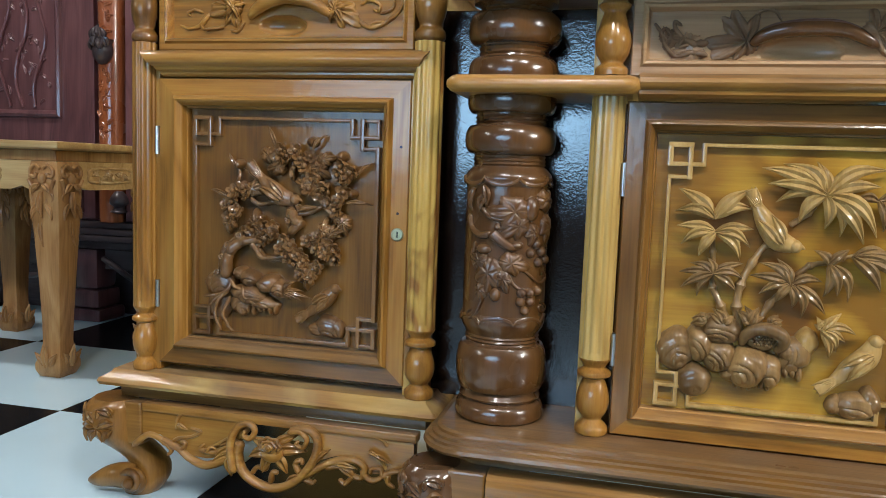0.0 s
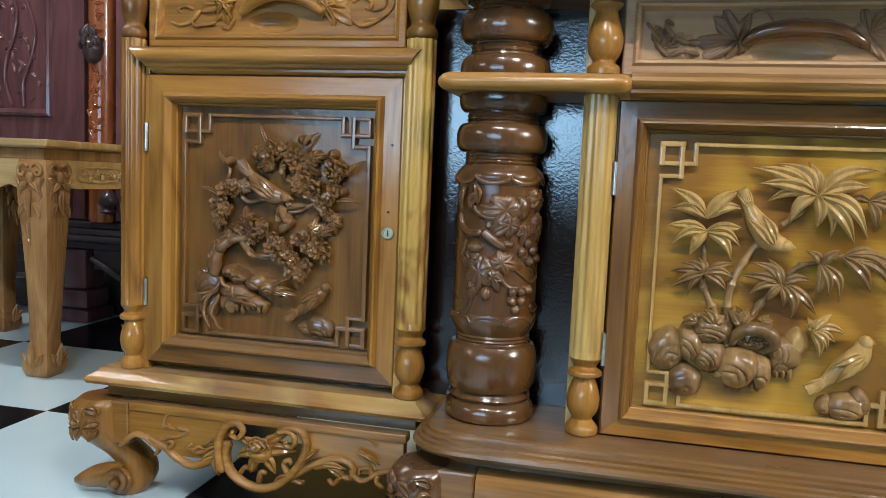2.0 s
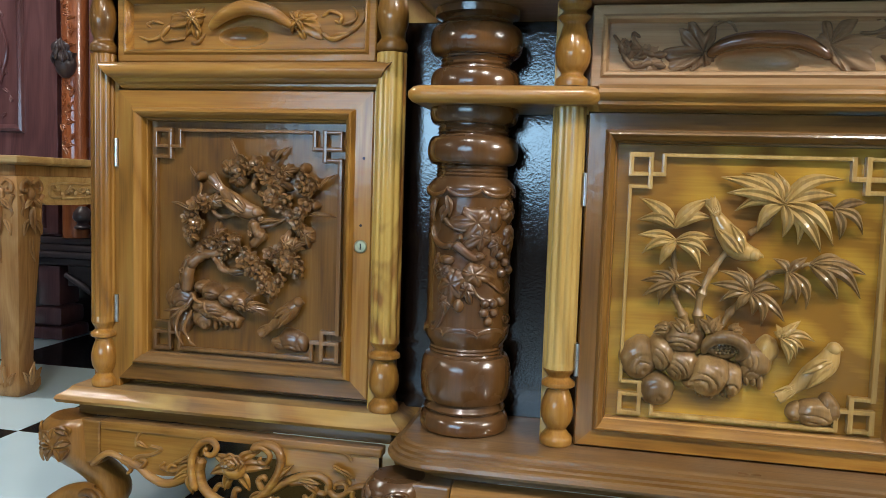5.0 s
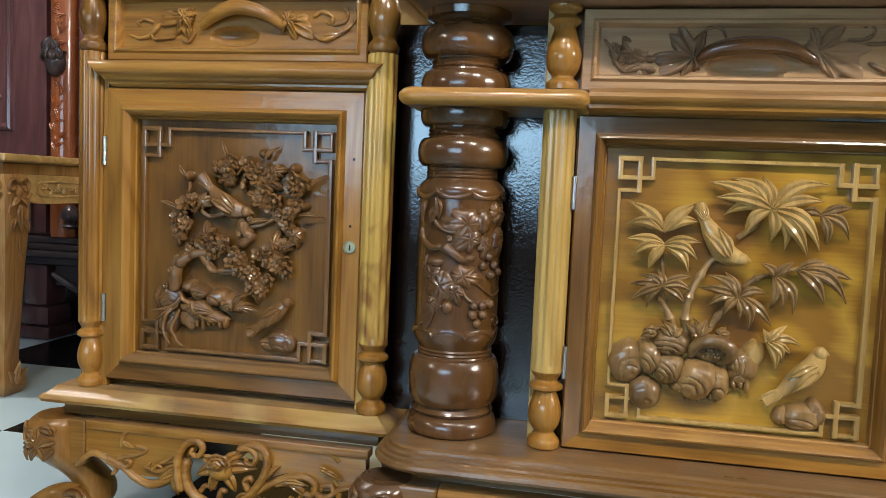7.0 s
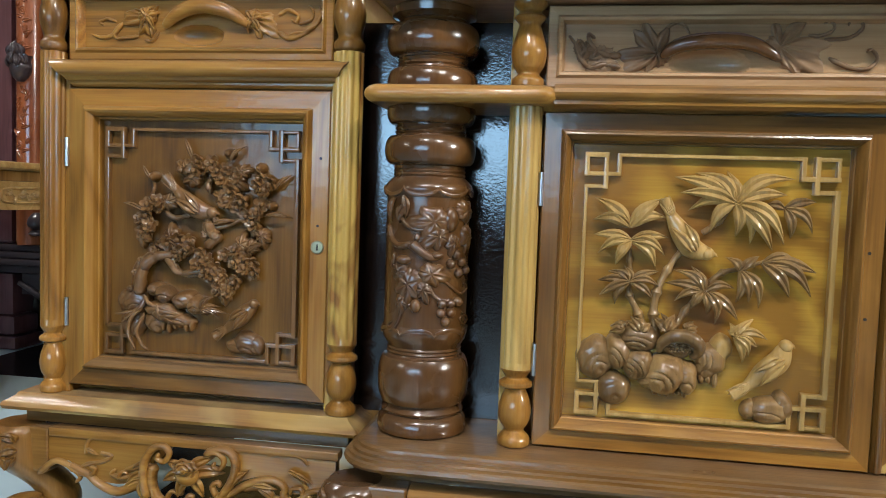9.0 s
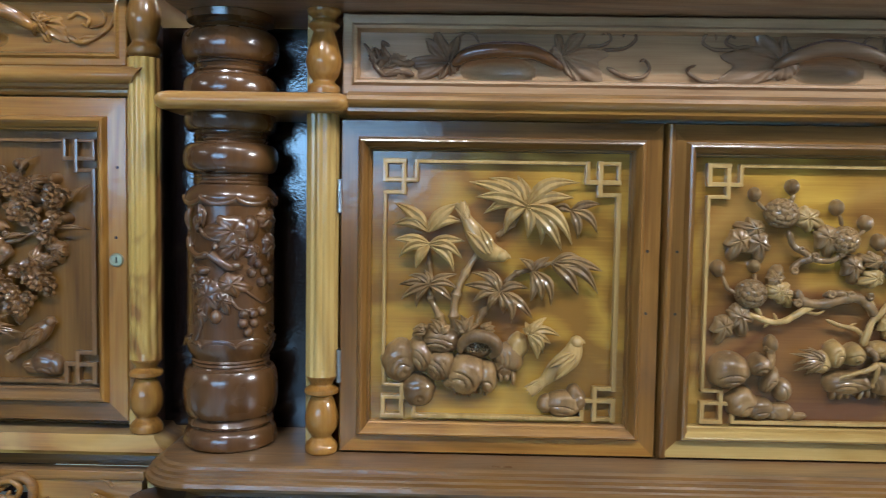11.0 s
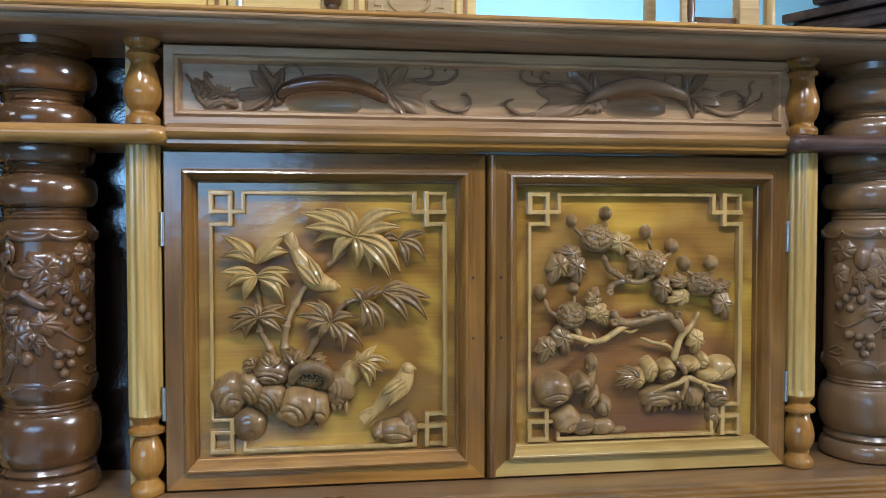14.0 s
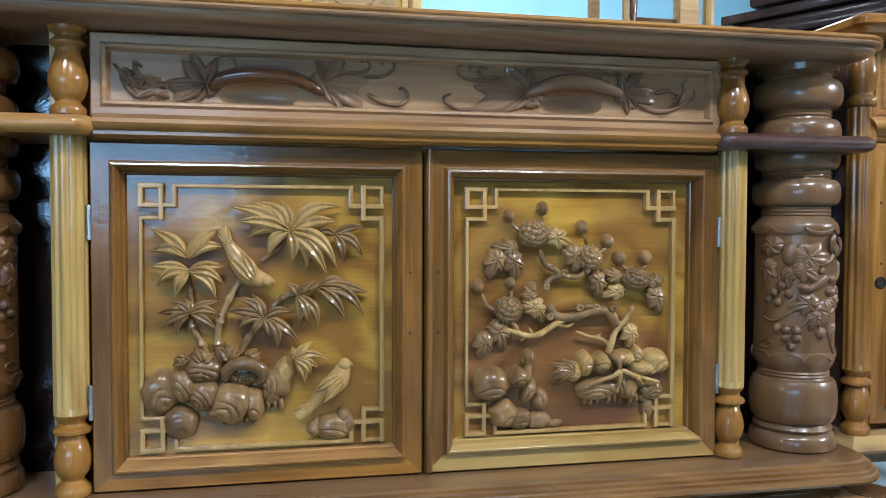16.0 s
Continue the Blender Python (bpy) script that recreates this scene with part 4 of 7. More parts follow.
def leg_foot(parent, x, y, sgn, z_top, mat, label="", carved=False):
    """Cabriole foot: a round knee with carved leaves, a leg that sweeps inward and a scrolled toe."""
    rings = []
    h = z_top - FLOOR
    # outward offset, forward offset, half width, height share
    sweep = ((0.020, 0.030, 0.040, 1.0), (0.025, 0.036, 0.046, 0.93), (0.026, 0.038, 0.0475, 0.80), (0.020, 0.034, 0.046, 0.66), (0.006, 0.022, 0.042, 0.54),
             (-0.014, 0.008, 0.039, 0.42), (-0.030, 0.000, 0.037, 0.30), (-0.034, 0.000, 0.037, 0.18), (-0.026, 0.006, 0.039, 0.08), (-0.020, 0.008, 0.034, 0.0))
    outs = smooth_profile([(a, k) for a, b, w, k in sweep], 3)
    fwds = smooth_profile([(b, k) for a, b, w, k in sweep], 3)
    wids = smooth_profile([(w, k) for a, b, w, k in sweep], 3)
    for (out, k), (fwd, _), (hw, _) in zip(outs, fwds, wids):
        cx, cy = x + sgn * out, y - fwd + 0.02
        rings.append([(cx + hw * math.cos(a), cy + hw * math.sin(a), FLOOR + h * k) for a in [2 * math.pi * q / 32 for q in range(32)]])
    leg = part("leg", add_loft(bmesh.new(), rings), mat, parent, label)
    # volute at the toe
    cx, cy, cz = x - sgn * 0.026, y - 0.030, FLOOR + 0.030
    bm = bmesh.new()
    spiral = [(cx + (0.024 - 0.0016 * k) * math.cos(0.6 * k) * sgn, cy - 0.0012 * k, cz + (0.024 - 0.0016 * k) * math.sin(0.6 * k)) for k in range(13)]
    tube(spiral, [0.0075 - 0.0002 * k for k in range(13)], 10, bm)
    bmesh.ops.create_uvsphere(bm, u_segments=16, v_segments=10, radius=1, matrix=Matrix.Translation((cx, cy + 0.006, cz)) @ Matrix.Diagonal((0.026, 0.014, 0.026, 1)))
    bmesh.ops.create_uvsphere(bm, u_segments=12, v_segments=8, radius=0.0105, matrix=Matrix.Translation((cx, cy - 0.012, cz)))
    part("toe_scroll", bm, mat, leg)
    # pointed side toe
    q = curve_points([(cx, cy + 0.018, cz + 0.004), (cx + sgn * 0.04, cy + 0.010, cz + 0.004), (cx + sgn * 0.075, cy + 0.006, cz - 0.006), (cx + sgn * 0.098, cy + 0.006, cz - 0.012)])
    n = len(q)
    part("toe", tube(q, [0.004 + 0.023 * (1 - (i / (n - 1)) ** 1.6) for i in range(n)], 14, squash=0.9), mat, leg)
    if not carved:
        return leg
    # leaves cut in low relief round the knee: angle from the front, drop, direction, length, width
    kx, ky, R = x + sgn * 0.025, y - 0.017, 0.0462
    for phi, dz, ang, ln, wd in ((-34, 0.022, 20, 0.028, 0.017), (-34, 0.026, 70, 0.020, 0.014), (-38, 0.038, -15, 0.030, 0.018), (-34, 0.050, -55, 0.026, 0.017), (0, 0.030, 100, 0.020, 0.014), (4, 0.036, 35, 0.028, 0.017),
                                 (6, 0.044, -10, 0.030, 0.017), (2, 0.050, -60, 0.026, 0.017), (-6, 0.050, -110, 0.024, 0.016), (42, 0.026, 70, 0.020, 0.014), (44, 0.040, 15, 0.028, 0.017), (42, 0.050, -35, 0.026, 0.017), (34, 0.054, -85, 0.022, 0.015), (72, 0.034, 10, 0.028, 0.017), (70, 0.048, -50, 0.024, 0.016)):
        bm = leaf_mesh(0, z_top - dz, 0.0005, ang, ln * 1.05, wd * 1.1, 0.0022, 0.0005, 0.14)
        for v in bm.verts:
            a, r = radians(phi) + v.co.x / R, R - v.co.y
            v.co = Vector((kx + sgn * r * math.sin(a), ky - r * math.cos(a), v.co.z))
        part("knee_leaf", bm, mat, leg)
    return leg


# ---- centre cabinet ----
CX = 0.026      # middle of the centre cabinet
COL = 0.672     # columns off the middle
CY = 0.036      # column axis
HALF = 0.545    # half width of the body
BASE = 0.256    # top of the base board


def centre_cabinet():
    c = thing("tv_cabinet", (CX, 0.2, FLOOR), "long carved glossy brown wooden television cabinet with two relief doors", "cabinet")
    # base board with stepped, dusty edge
    part("base_board", rounded_board(CX - 0.755, CX + 0.755, -0.075, 0.42, BASE - 0.04, BASE, 0.055,
         [(0.004, 0), (0.006, 0.12), (0.024, 0.2), (0.027, 0.32), (0.025, 0.46), (0.020, 0.5), (0.020, 0.62), (0.014, 0.66), (0.014, 0.78), (0.006, 0.82), (0.005, 0.93), (0, 1.0)]),
         red_x, c, "dusty base board with stepped edge")
    part("apron_neck", rounded_board(CX - 0.73, CX + 0.73, -0.05, 0.40, BASE - 0.058, BASE - 0.041, 0.045, [(0, 0), (0, 1)]), red_x, c)
    # apron
    prof = [(-0.074, BASE - 0.059), (-0.085, BASE - 0.068), (-0.088, BASE - 0.085), (-0.084, 0.13), (-0.06, 0.125), (-0.05, BASE - 0.059)]
    ap = part("apron", strip_x(prof, CX - 0.668, CX + 0.668), honey_x, c)
    bm = bmesh.new()
    for sx in (-1, 1):
        path = [(CX + sx * a, -0.0875, z) for a, z in ((0.08, 0.166), (0.30, 0.168), (0.5, 0.172), (0.555, 0.166), (0.572, 0.15), (0.568, 0.135))]
        tube(curve_points(path), 0.0045, 8, bm)
    part("apron_bead", bm, honey_x, ap)
    for sx in (-1, 1):
        leg_foot(c, CX + sx * 0.735, -0.045, sx, BASE - 0.058, column_wood, "", True)
        part("corner_block", box(*sorted((CX + sx * 0.735, CX + sx * 0.669)), -0.086, -0.03, 0.125, BASE - 0.0585, 0.004), red_x, c)
        leg_foot(c, CX + sx * 0.735, 0.36, sx, BASE - 0.058, column_wood)
    # body
    part("side_panel", box(CX - HALF, CX - HALF + 0.03, -0.002, 0.40, BASE, 0.925), yellow_z, c)
    part("side_panel", box(CX + HALF - 0.03, CX + HALF, -0.002, 0.40, BASE, 0.925), yellow_z, c)
    part("carcass", box(CX - HALF + 0.031, CX + HALF - 0.031, 0.03, 0.40, BASE, 0.765), panel_brown, c)
    part("back_panel", box(CX - 0.809, CX - HALF - 0.002, 0.113, 0.128, BASE, 0.925), back_panel_mat, c, "dark glossy back board with brushed varnish")
    part("back_panel", box(CX + HALF + 0.002, CX + 0.809, 0.113, 0.128, BASE, 0.925), back_panel_mat, c, "dark glossy back board with brushed varnish")
    # middle ledge
    lz0, lz1 = 0.769, 0.798
    round_edge = [(-0.009, 0), (-0.003, 0.08), (0.003, 0.3), (0.004, 0.5), (0.003, 0.7), (-0.003, 0.92), (-0.009, 1)]
    led = [(-0.010, lz0), (-0.040, lz0), (-0.046, lz0 + 0.004), (-0.046, lz0 + 0.009), (-0.052, lz0 + 0.013), (-0.0545, lz0 + 0.02), (-0.052, lz0 + 0.026), (-0.045, lz1), (-0.038, lz1 + 0.0045), (0.02, lz1 + 0.0045), (0.02, lz0)]
    part("ledge", strip_x(led, CX - 0.478, CX + 0.470), honey_x, c)
    part("ledge_end", rounded_board(CX - 0.758, CX - 0.477, -0.062, 0.1125, lz0 + 0.003, lz1, 0.022, round_edge, corners=("fl", "fr")), honey_x, c)
    part("ledge_end", rounded_board(CX + 0.469, CX + 0.758, -0.062, 0.1125, lz0 + 0.003, lz1, 0.022, round_edge, corners=("fl", "fr")), dark_ledge_and_shade, c, "dark stained ledge end with a rounded tip")
    # drawer
    dz0, dz1 = 0.803, 0.924
    dx0, dx1 = CX - 0.492, CX + 0.502
    drawer = part("drawer", hollow_front(dx0 + 0.02, dx1 - 0.02, dz0 + 0.01, dz1 - 0.01, 0.008, ((-0.231, 0.840, 0.055, 0.024, 0.0185), (0.264, 0.846, 0.053, 0.024, 0.0185))), drawer_wood, c)
    pr = [(0, 0.03), (0, 0.001), (0.002, -0.001), (0.014, -0.001), (0.018, -0.005), (0.022, -0.004), (0.026, 0.008), (0.026, 0.03)]
    for side in ("top", "bottom", "left", "right"):
        part("drawer_edge", mitred_rail(side, dx0, dx1, dz0, dz1, pr), drawer_wood, drawer)
    part("drawer_case", box(CX - HALF + 0.031, CX + HALF - 0.031, 0.031, 0.40, 0.803, 0.925), drawer_wood, c)
    # top board: pale square lip over a deep cove
    part("top_board", rounded_board(CX - 0.748, CX + 0.748, -0.085, 0.42, 0.926, 0.948, 0.05,
         [(-0.03, 0), (-0.012, 0.06), (0.0, 0.2), (0.004, 0.4), (0.004, 0.62), (0.014, 0.68), (0.016, 0.8), (0.014, 0.95), (0.012, 1)]), top_wood, c)
    part("top_lip", rounded_board(CX - 0.748, CX + 0.748, -0.085, 0.42, 0.9485, 0.957, 0.05, [(0.013, 0), (0.015, 0.3), (0.012, 0.85), (0.008, 1)]), honey_x, c, "pale lip of the top board")
    # flanking posts
    for sx in (-1, 1):
        x = CX + sx * (HALF - 0.026)
        post(c, x, -0.008, 0.0245, BASE, 0.376, lz0 + 0.003, yellow_z, honey_z)
        h = [(0.024, 0.802), (0.024, 0.812), (0.018, 0.818), (0.017, 0.822), (0.023, 0.832), (0.0265, 0.848), (0.025, 0.862), (0.0185, 0.884), (0.0165, 0.894), (0.022, 0.9), (0.024, 0.904), (0.02, 0.908), (0.017, 0.913), (0.024, 0.92), (0.025, 0.926)]
        part("upper_post", lathe(smooth_profile(h, 4), x, -0.008, 32), honey_z, c)
    # two doors
    d1 = framed_door(c, CX - 0.492, CX - 0.0085, 0.258, 0.766, -0.012, 0.046, (red_x, honey_x, red_z, red_z), panel_gold, (-0.4035, -0.0415, 0.309, 0.7085), carve_gold)
    d2 = framed_door(c, CX - 0.0045, CX + 0.494, 0.258, 0.766, -0.012, 0.049, (red_x, yellow_x, red_z, red_z), panel_gold_brown, (0.0865, 0.4485, 0.309, 0.7085), carve_gold)
    part("meeting_strip", lathe([(0.0055, 0.26), (0.0055, 0.764)], CX + 0.0015, -0.013, 12), red_z, d2)
    for x in (-0.4665,):
        hinge(d1, x, -0.0135, 0.625)
        hinge(d1, x, -0.0135, 0.366)
    hinge(d2, CX + 0.4935, -0.0135, 0.612)
    hinge(d2, CX + 0.4935, -0.0135, 0.366)
    # small nail holes on the meeting stiles
    for d, xs in ((d1, -0.003), (d2, 0.041)):
        for z in (0.574, 0.48):
            part("nail_hole", faced(lathe([(0.0022, -0.0012), (0.0022, 0.0012)], 0, 0, 10), xs, -0.0138, z), dark_hole, d)
    return c, d1, d2, drawer


def column_profile():
    neck = 0.054
    p = [(0.066, 0.256), (0.0715, 0.260), (0.0728, 0.267), (0.0705, 0.279), (0.066, 0.286), (0.0615, 0.288), (0.0650, 0.2905), (0.0665, 0.294), (0.0640, 0.298), (0.0605, 0.302)]
    p += torus_profile(0.0595, 0.0735, 0.304, 0.381)
    p += [(0.0585, 0.3835), (0.0605, 0.386), (0.0585, 0.389), (0.0605, 0.392), (0.0585, 0.395), (0.0615, 0.401), (0.066, 0.408), (0.0685, 0.42), (0.068, 0.424)]
    p += [(0.0665, 0.43), (0.0665, 0.632), (0.069, 0.638), (0.0705, 0.644), (0.068, 0.652), (0.060, 0.661), (0.056, 0.664), (0.058, 0.667), (0.056, 0.670), (0.058, 0.673), (0.056, 0.6765), (0.0575, 0.680)]
    p += torus_profile(0.056, 0.0725, 0.682, 0.728)
    p += [(0.055, 0.730), (0.0575, 0.733), (0.055, 0.736), (0.0575, 0.7395), (0.055, 0.743)]
    p += torus_profile(0.055, 0.0705, 0.745, 0.785)
    p += torus_profile(0.055, 0.0715, 0.787, 0.832)
    p += [(0.054, 0.835), (0.0565, 0.838), (0.054, 0.842), (0.0565, 0.846), (0.054, 0.849)]
    p += torus_profile(0.055, 0.0735, 0.851, 0.900)
    p += [(0.054, 0.902), (0.0565, 0.905), (0.054, 0.908), (0.058, 0.911), (0.066, 0.914), (0.067, 0.925)]
    return p


def column(parent, x):
    return part("column", lathe(column_profile(), x, CY, 64), COLUMN_WOOD[1 if x < 0 else -1], parent, "turned reddish brown column with carved vine drum" if x < 0 else "paler, duller turned column with carved vine drum")


cab, door_left, door_right, drawer_c = centre_cabinet()
col_a = column(cab, CX - COL)
col_b = column(cab, CX + COL)


# ---- side cabinets ----
def side_cabinet(sgn):
    """The taller cabinet beyond a column; sgn -1 or 1 mirrors it about the middle."""
    X = lambda x: CX + sgn * x      # x: metres from the middle, outward

    def bx(a, b, *rest, **kw):
        return box(X(a), X(b), *rest, **kw)
    inner, outer = 0.788, 1.368
    s = thing("side_cabinet", (X(1.08), 0.25, FLOOR), "carved brown wooden side cabinet with a relief door and drawer", "cabinet", "side cabinets of the television set")
    lo, hi = min(X(0.775), X(1.418)), max(X(0.775), X(1.418))
    part("base_board", rounded_board(lo, hi, 0.008, 0.46, 0.235, 0.264, 0.004, [(-0.012, 0), (0.0, 0.08), (0.004, 0.3), (0.0, 0.5), (-0.008, 0.62), (-0.016, 0.82), (-0.02, 1)], 3), honey_patch_x, s)
    part("apron_neck", box(lo + 0.022, hi - 0.022, 0.045, 0.45, 0.208, 0.2345), red_x, s)
    for xx in (1.385,):
        leg_foot(s, X(xx), 0.055, sgn, 0.206, red_z, "scrolled foot with carved knee", True)
        part("corner_block", box(*sorted((X(1.395), X(1.335))), 0.020, 0.05, 0.125, 0.2055, 0.004), red_x, s)
        leg_foot(s, X(xx), 0.40, sgn, 0.206, red_z)
    leg_foot(s, X(0.82), 0.40, -sgn, 0.206, red_z)
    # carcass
    # inner side in dark wood: the shade beside the column is put into its colour
    part("side_panel", bx(inner + 0.022, inner + 0.042, 0.07, 0.44, 0.264, 0.985), dark_ledge_and_shade, s)
    part("side_panel", bx(outer - 0.02, outer, 0.07, 0.44, 0.264, 0.985), honey_z, s)
    part("carcass", bx(inner + 0.043, outer - 0.021, 0.085, 0.44, 0.264, 0.985), panel_brown, s)
    part("stile_board", bx(inner + 0.022, inner + 0.056, 0.052, 0.0845, 0.264, 0.84), honey_patch_z if sgn < 0 else honey_z, s)
    part("stile_board", bx(outer - 0.052, outer, 0.052, 0.0845, 0.264, 0.84), honey_z, s)
    # cornice above the door
    cz = 0.803
    cor = [(0.08, cz), (0.047, cz), (0.042, cz + 0.004), (0.042, cz + 0.008), (0.035, cz + 0.011), (0.033, cz + 0.016), (0.026, cz + 0.018), (0.020, cz + 0.024), (0.018, cz + 0.031), (0.021, cz + 0.038), (0.03, cz + 0.043), (0.08, cz + 0.043)]
    ca, cb = min(X(0.806), X(1.340)), max(X(0.806), X(1.340))
    part("cornice", add_loft(bmesh.new(), [[(xe + sg * (cz + 0.043 - z) * 0.8, y, z) for y, z in cor] for xe, sg in ((ca, 1), (cb, -1))]), honey_x, s)
    # drawer
    dlo, dhi = min(X(0.842), X(1.318)), max(X(0.842), X(1.318))
    drawer = part("drawer", hollow_front(dlo + 0.02, dhi - 0.02, 0.86, 0.965, 0.062, ((X(1.083), 0.893, 0.045, 0.017, 0.016),)), honey_x, s)
    pr = [(0, 0.084), (0, 0.052), (0.002, 0.05), (0.012, 0.05), (0.016, 0.046), (0.019, 0.047), (0.024, 0.062), (0.024, 0.084)]
    for side in ("top", "bottom", "left", "right"):
        part("drawer_edge", mitred_rail(side, dlo, dhi, 0.849, 0.975, pr), honey_x, drawer)
    part("top_board", rounded_board(min(X(0.765), X(1.41)), max(X(0.765), X(1.41)), -0.01, 0.46, 0.985, 1.018, 0.02,
         [(-0.03, 0), (-0.012, 0.1), (-0.006, 0.4), (0.004, 0.5), (0.006, 0.85), (0.0, 1)], 4), honey_x, s)
    for x in (0.814, 1.346):
        rr = 0.025 if x < 1 else 0.022
        post(s, X(x), 0.05, rr, 0.264, 0.384, 0.862, honey_patch_z if x < 1 and sgn < 0 else honey_z, honey_z)
        h = [(0.8, 0), (1.0, 0.04), (1.0, 0.12), (0.75, 0.2), (0.95, 0.34), (1.06, 0.5), (0.92, 0.68), (0.7, 0.82), (0.95, 0.92), (1.0, 1.0)]
        part("upper_post", lathe(smooth_profile([(rr * k, 0.8625 + 0.122 * q) for k, q in h], 4), X(x), 0.05, 32), red_z, s)
    # door
    lo, hi = min(X(0.842), X(1.318)), max(X(0.842), X(1.318))
    fb = (-1.2285, -0.8735, 0.3365, 0.7365) if sgn < 0 else (2 * CX + 0.8735, 2 * CX + 1.2285, 0.3365, 0.7365)
    door = framed_door(s, lo, hi, 0.278, 0.802, 0.05, 0.054, (honey_x, red_x, honey_z, honey_z), panel_brown, fb, carve_dark)
    for z in (0.665, 0.384):
        hinge(door, X(1.3195), 0.0475, z)
    ring = [(0.0001, 0), (0.0105, 0), (0.0115, 0.0035), (0.0095, 0.0055), (0.0075, 0.0055), (0.007, 0.004), (0.0001, 0.004)]
    part("lock", faced(lathe(ring, 0, 0, 24), X(0.860), 0.0505, 0.5425), lock_brass if sgn < 0 else dark_hole, door, "round dull brass lock cylinder" if sgn < 0 else "dark empty lock hole")
    for nx, nz in ((0.858, 0.690), (0.861, 0.578)):
        part("nail_hole", faced(lathe([(0.0024, -0.0002), (0.0024, 0.0012)], 0, 0, 10), X(nx), 0.0495, nz), dark_hole, door)
    part("key_slot", faced(box(-0.0012, 0.0012, -0.005, 0.005, 0.0036, 0.0046, 0), X(0.860), 0.0505, 0.5425), dark_hole, door)
    return s, door, drawer


side_l, side_l_door, side_l_drawer = side_cabinet(-1)
side_r, side_r_door, side_r_drawer = side_cabinet(1)


# ---- carvings ----
def carve_bamboo_door(d):
    YP = 0.010
    spray(d, -0.186, 0.639, -0.008, ((154, 0.089), (137, 0.068), (167, 0.074), (-175, 0.062), (102, 0.046), (31, 0.085), (14, 0.071), (-133, 0.051), (-82, 0.047), (-60, 0.061), (-47, 0.085), (-32, 0.088)), 0.0125, carve_gold)
    spray(d, -0.118, 0.633, -0.006, ((17, 0.045), (-32, 0.052), (-71, 0.043), (175, 0.029)), 0.0105, carve_brown)
    spray(d, -0.333, 0.599, -0.006, ((138, 0.064), (165, 0.053), (46, 0.061), (22, 0.054)), 0.0135, carve_gold)
    spray(d, -0.331, 0.579, -0.010, ((170, 0.052), (-162, 0.049), (-122, 0.041), (-41, 0.054), (9, 0.052), (-16, 0.052)), 0.0115, carve_gold)
    spray(d, -0.330, 0.518, -0.009, ((179, 0.045), (152, 0.033), (-154, 0.048), (-125, 0.040), (24, 0.043), (-2, 0.042), (-33, 0.042), (104, 0.022)), 0.0095, carve_brown)
    spray(d, -0.223, 0.509, -0.009, ((168, 0.053), (140, 0.049), (115, 0.038), (-162, 0.042), (-124, 0.033), (-63, 0.051), (-36, 0.064), (13, 0.042), (-77, 0.035)), 0.0105, carve_brown)
    spray(d, -0.174, 0.541, -0.008, ((-89, 0.047), (-54, 0.059), (-68, 0.047), (130, 0.025), (42, 0.033)), 0.0105, carve_brown)
    spray(d, -0.144, 0.553, -0.007, ((-5, 0.075), (-26, 0.081), (-46, 0.061), (5, 0.052)), 0.0125, carve_brown)
    bamboo_stalk(d, ((-0.286, 0.435), (-0.292, 0.469), (-0.289, 0.502), (-0.275, 0.536), (-0.256, 0.564), (-0.228, 0.567)), YP - 0.0080, 0.0075, 0.0040, carve_brown)
    bamboo_stalk(d, ((-0.300, 0.439), (-0.314, 0.468), (-0.328, 0.495), (-0.330, 0.515)), YP - 0.0080, 0.0065, 0.0040, carve_brown)
    bamboo_stalk(d, ((-0.265, 0.438), (-0.247, 0.476), (-0.225, 0.504)), YP - 0.0080, 0.0060, 0.0040, carve_brown)
    bamboo_stalk(d, ((-0.215, 0.520), (-0.197, 0.536), (-0.174, 0.542)), YP - 0.0080, 0.0050, 0.0040, carve_brown)
    bamboo_stalk(d, ((-0.328, 0.524), (-0.331, 0.549), (-0.332, 0.575)), YP - 0.0080, 0.0045, 0.0035, carve_brown)
    bamboo_stalk(d, ((-0.174, 0.542), (-0.156, 0.550), (-0.141, 0.554), (-0.107, 0.554)), YP - 0.0140, 0.0040, 0.0025, carve_brown)
    bamboo_stalk(d, ((-0.228, 0.593), (-0.205, 0.612), (-0.188, 0.636)), YP - 0.0080, 0.0050, 0.0040, carve_brown)
    shell_rock(d, -0.375, 0.399, YP, 0.0283, 0.0317, 0.0260, 0, (0.30, -0.10), 5, carve_brown)
    shell_rock(d, -0.341, 0.409, YP, 0.0189, 0.0283, 0.0300, 10, (-0.20, -0.50), 4, carve_brown)
    shell_rock(d, -0.312, 0.433, YP, 0.0309, 0.0223, 0.0320, 0, (0.00, -0.90), 5, carve_brown)
    shell_rock(d, -0.312, 0.393, YP, 0.0240, 0.0257, 0.0300, 0, (-0.20, -0.35), 6, carve_brown)
    shell_rock(d, -0.271, 0.380, YP, 0.0309, 0.0309, 0.0380, 0, (-0.10, -0.20), 5, carve_brown)
    shell_rock(d, -0.240, 0.377, YP, 0.0163, 0.0257, 0.0300, 0, (0.10, -0.90), 3, carve_brown)
    shell_rock(d, -0.206, 0.407, YP, 0.0240, 0.0223, 0.0260, -25, (-0.45, 0.00), 6, carve_brown)
    shell_rock(d, -0.214, 0.392, YP, 0.0154, 0.0171, 0.0200, 0, (0.30, 0.30), 3, carve_brown)
    shell_rock(d, -0.346, 0.353, YP, 0.0257, 0.0249, 0.0240, 0, (0.20, 0.60), 2, carve_brown)
    shell_rock(d, -0.290, 0.367, YP, 0.0189, 0.0120, 0.0240, 0, (0.00, -0.50), 2, carve_brown)
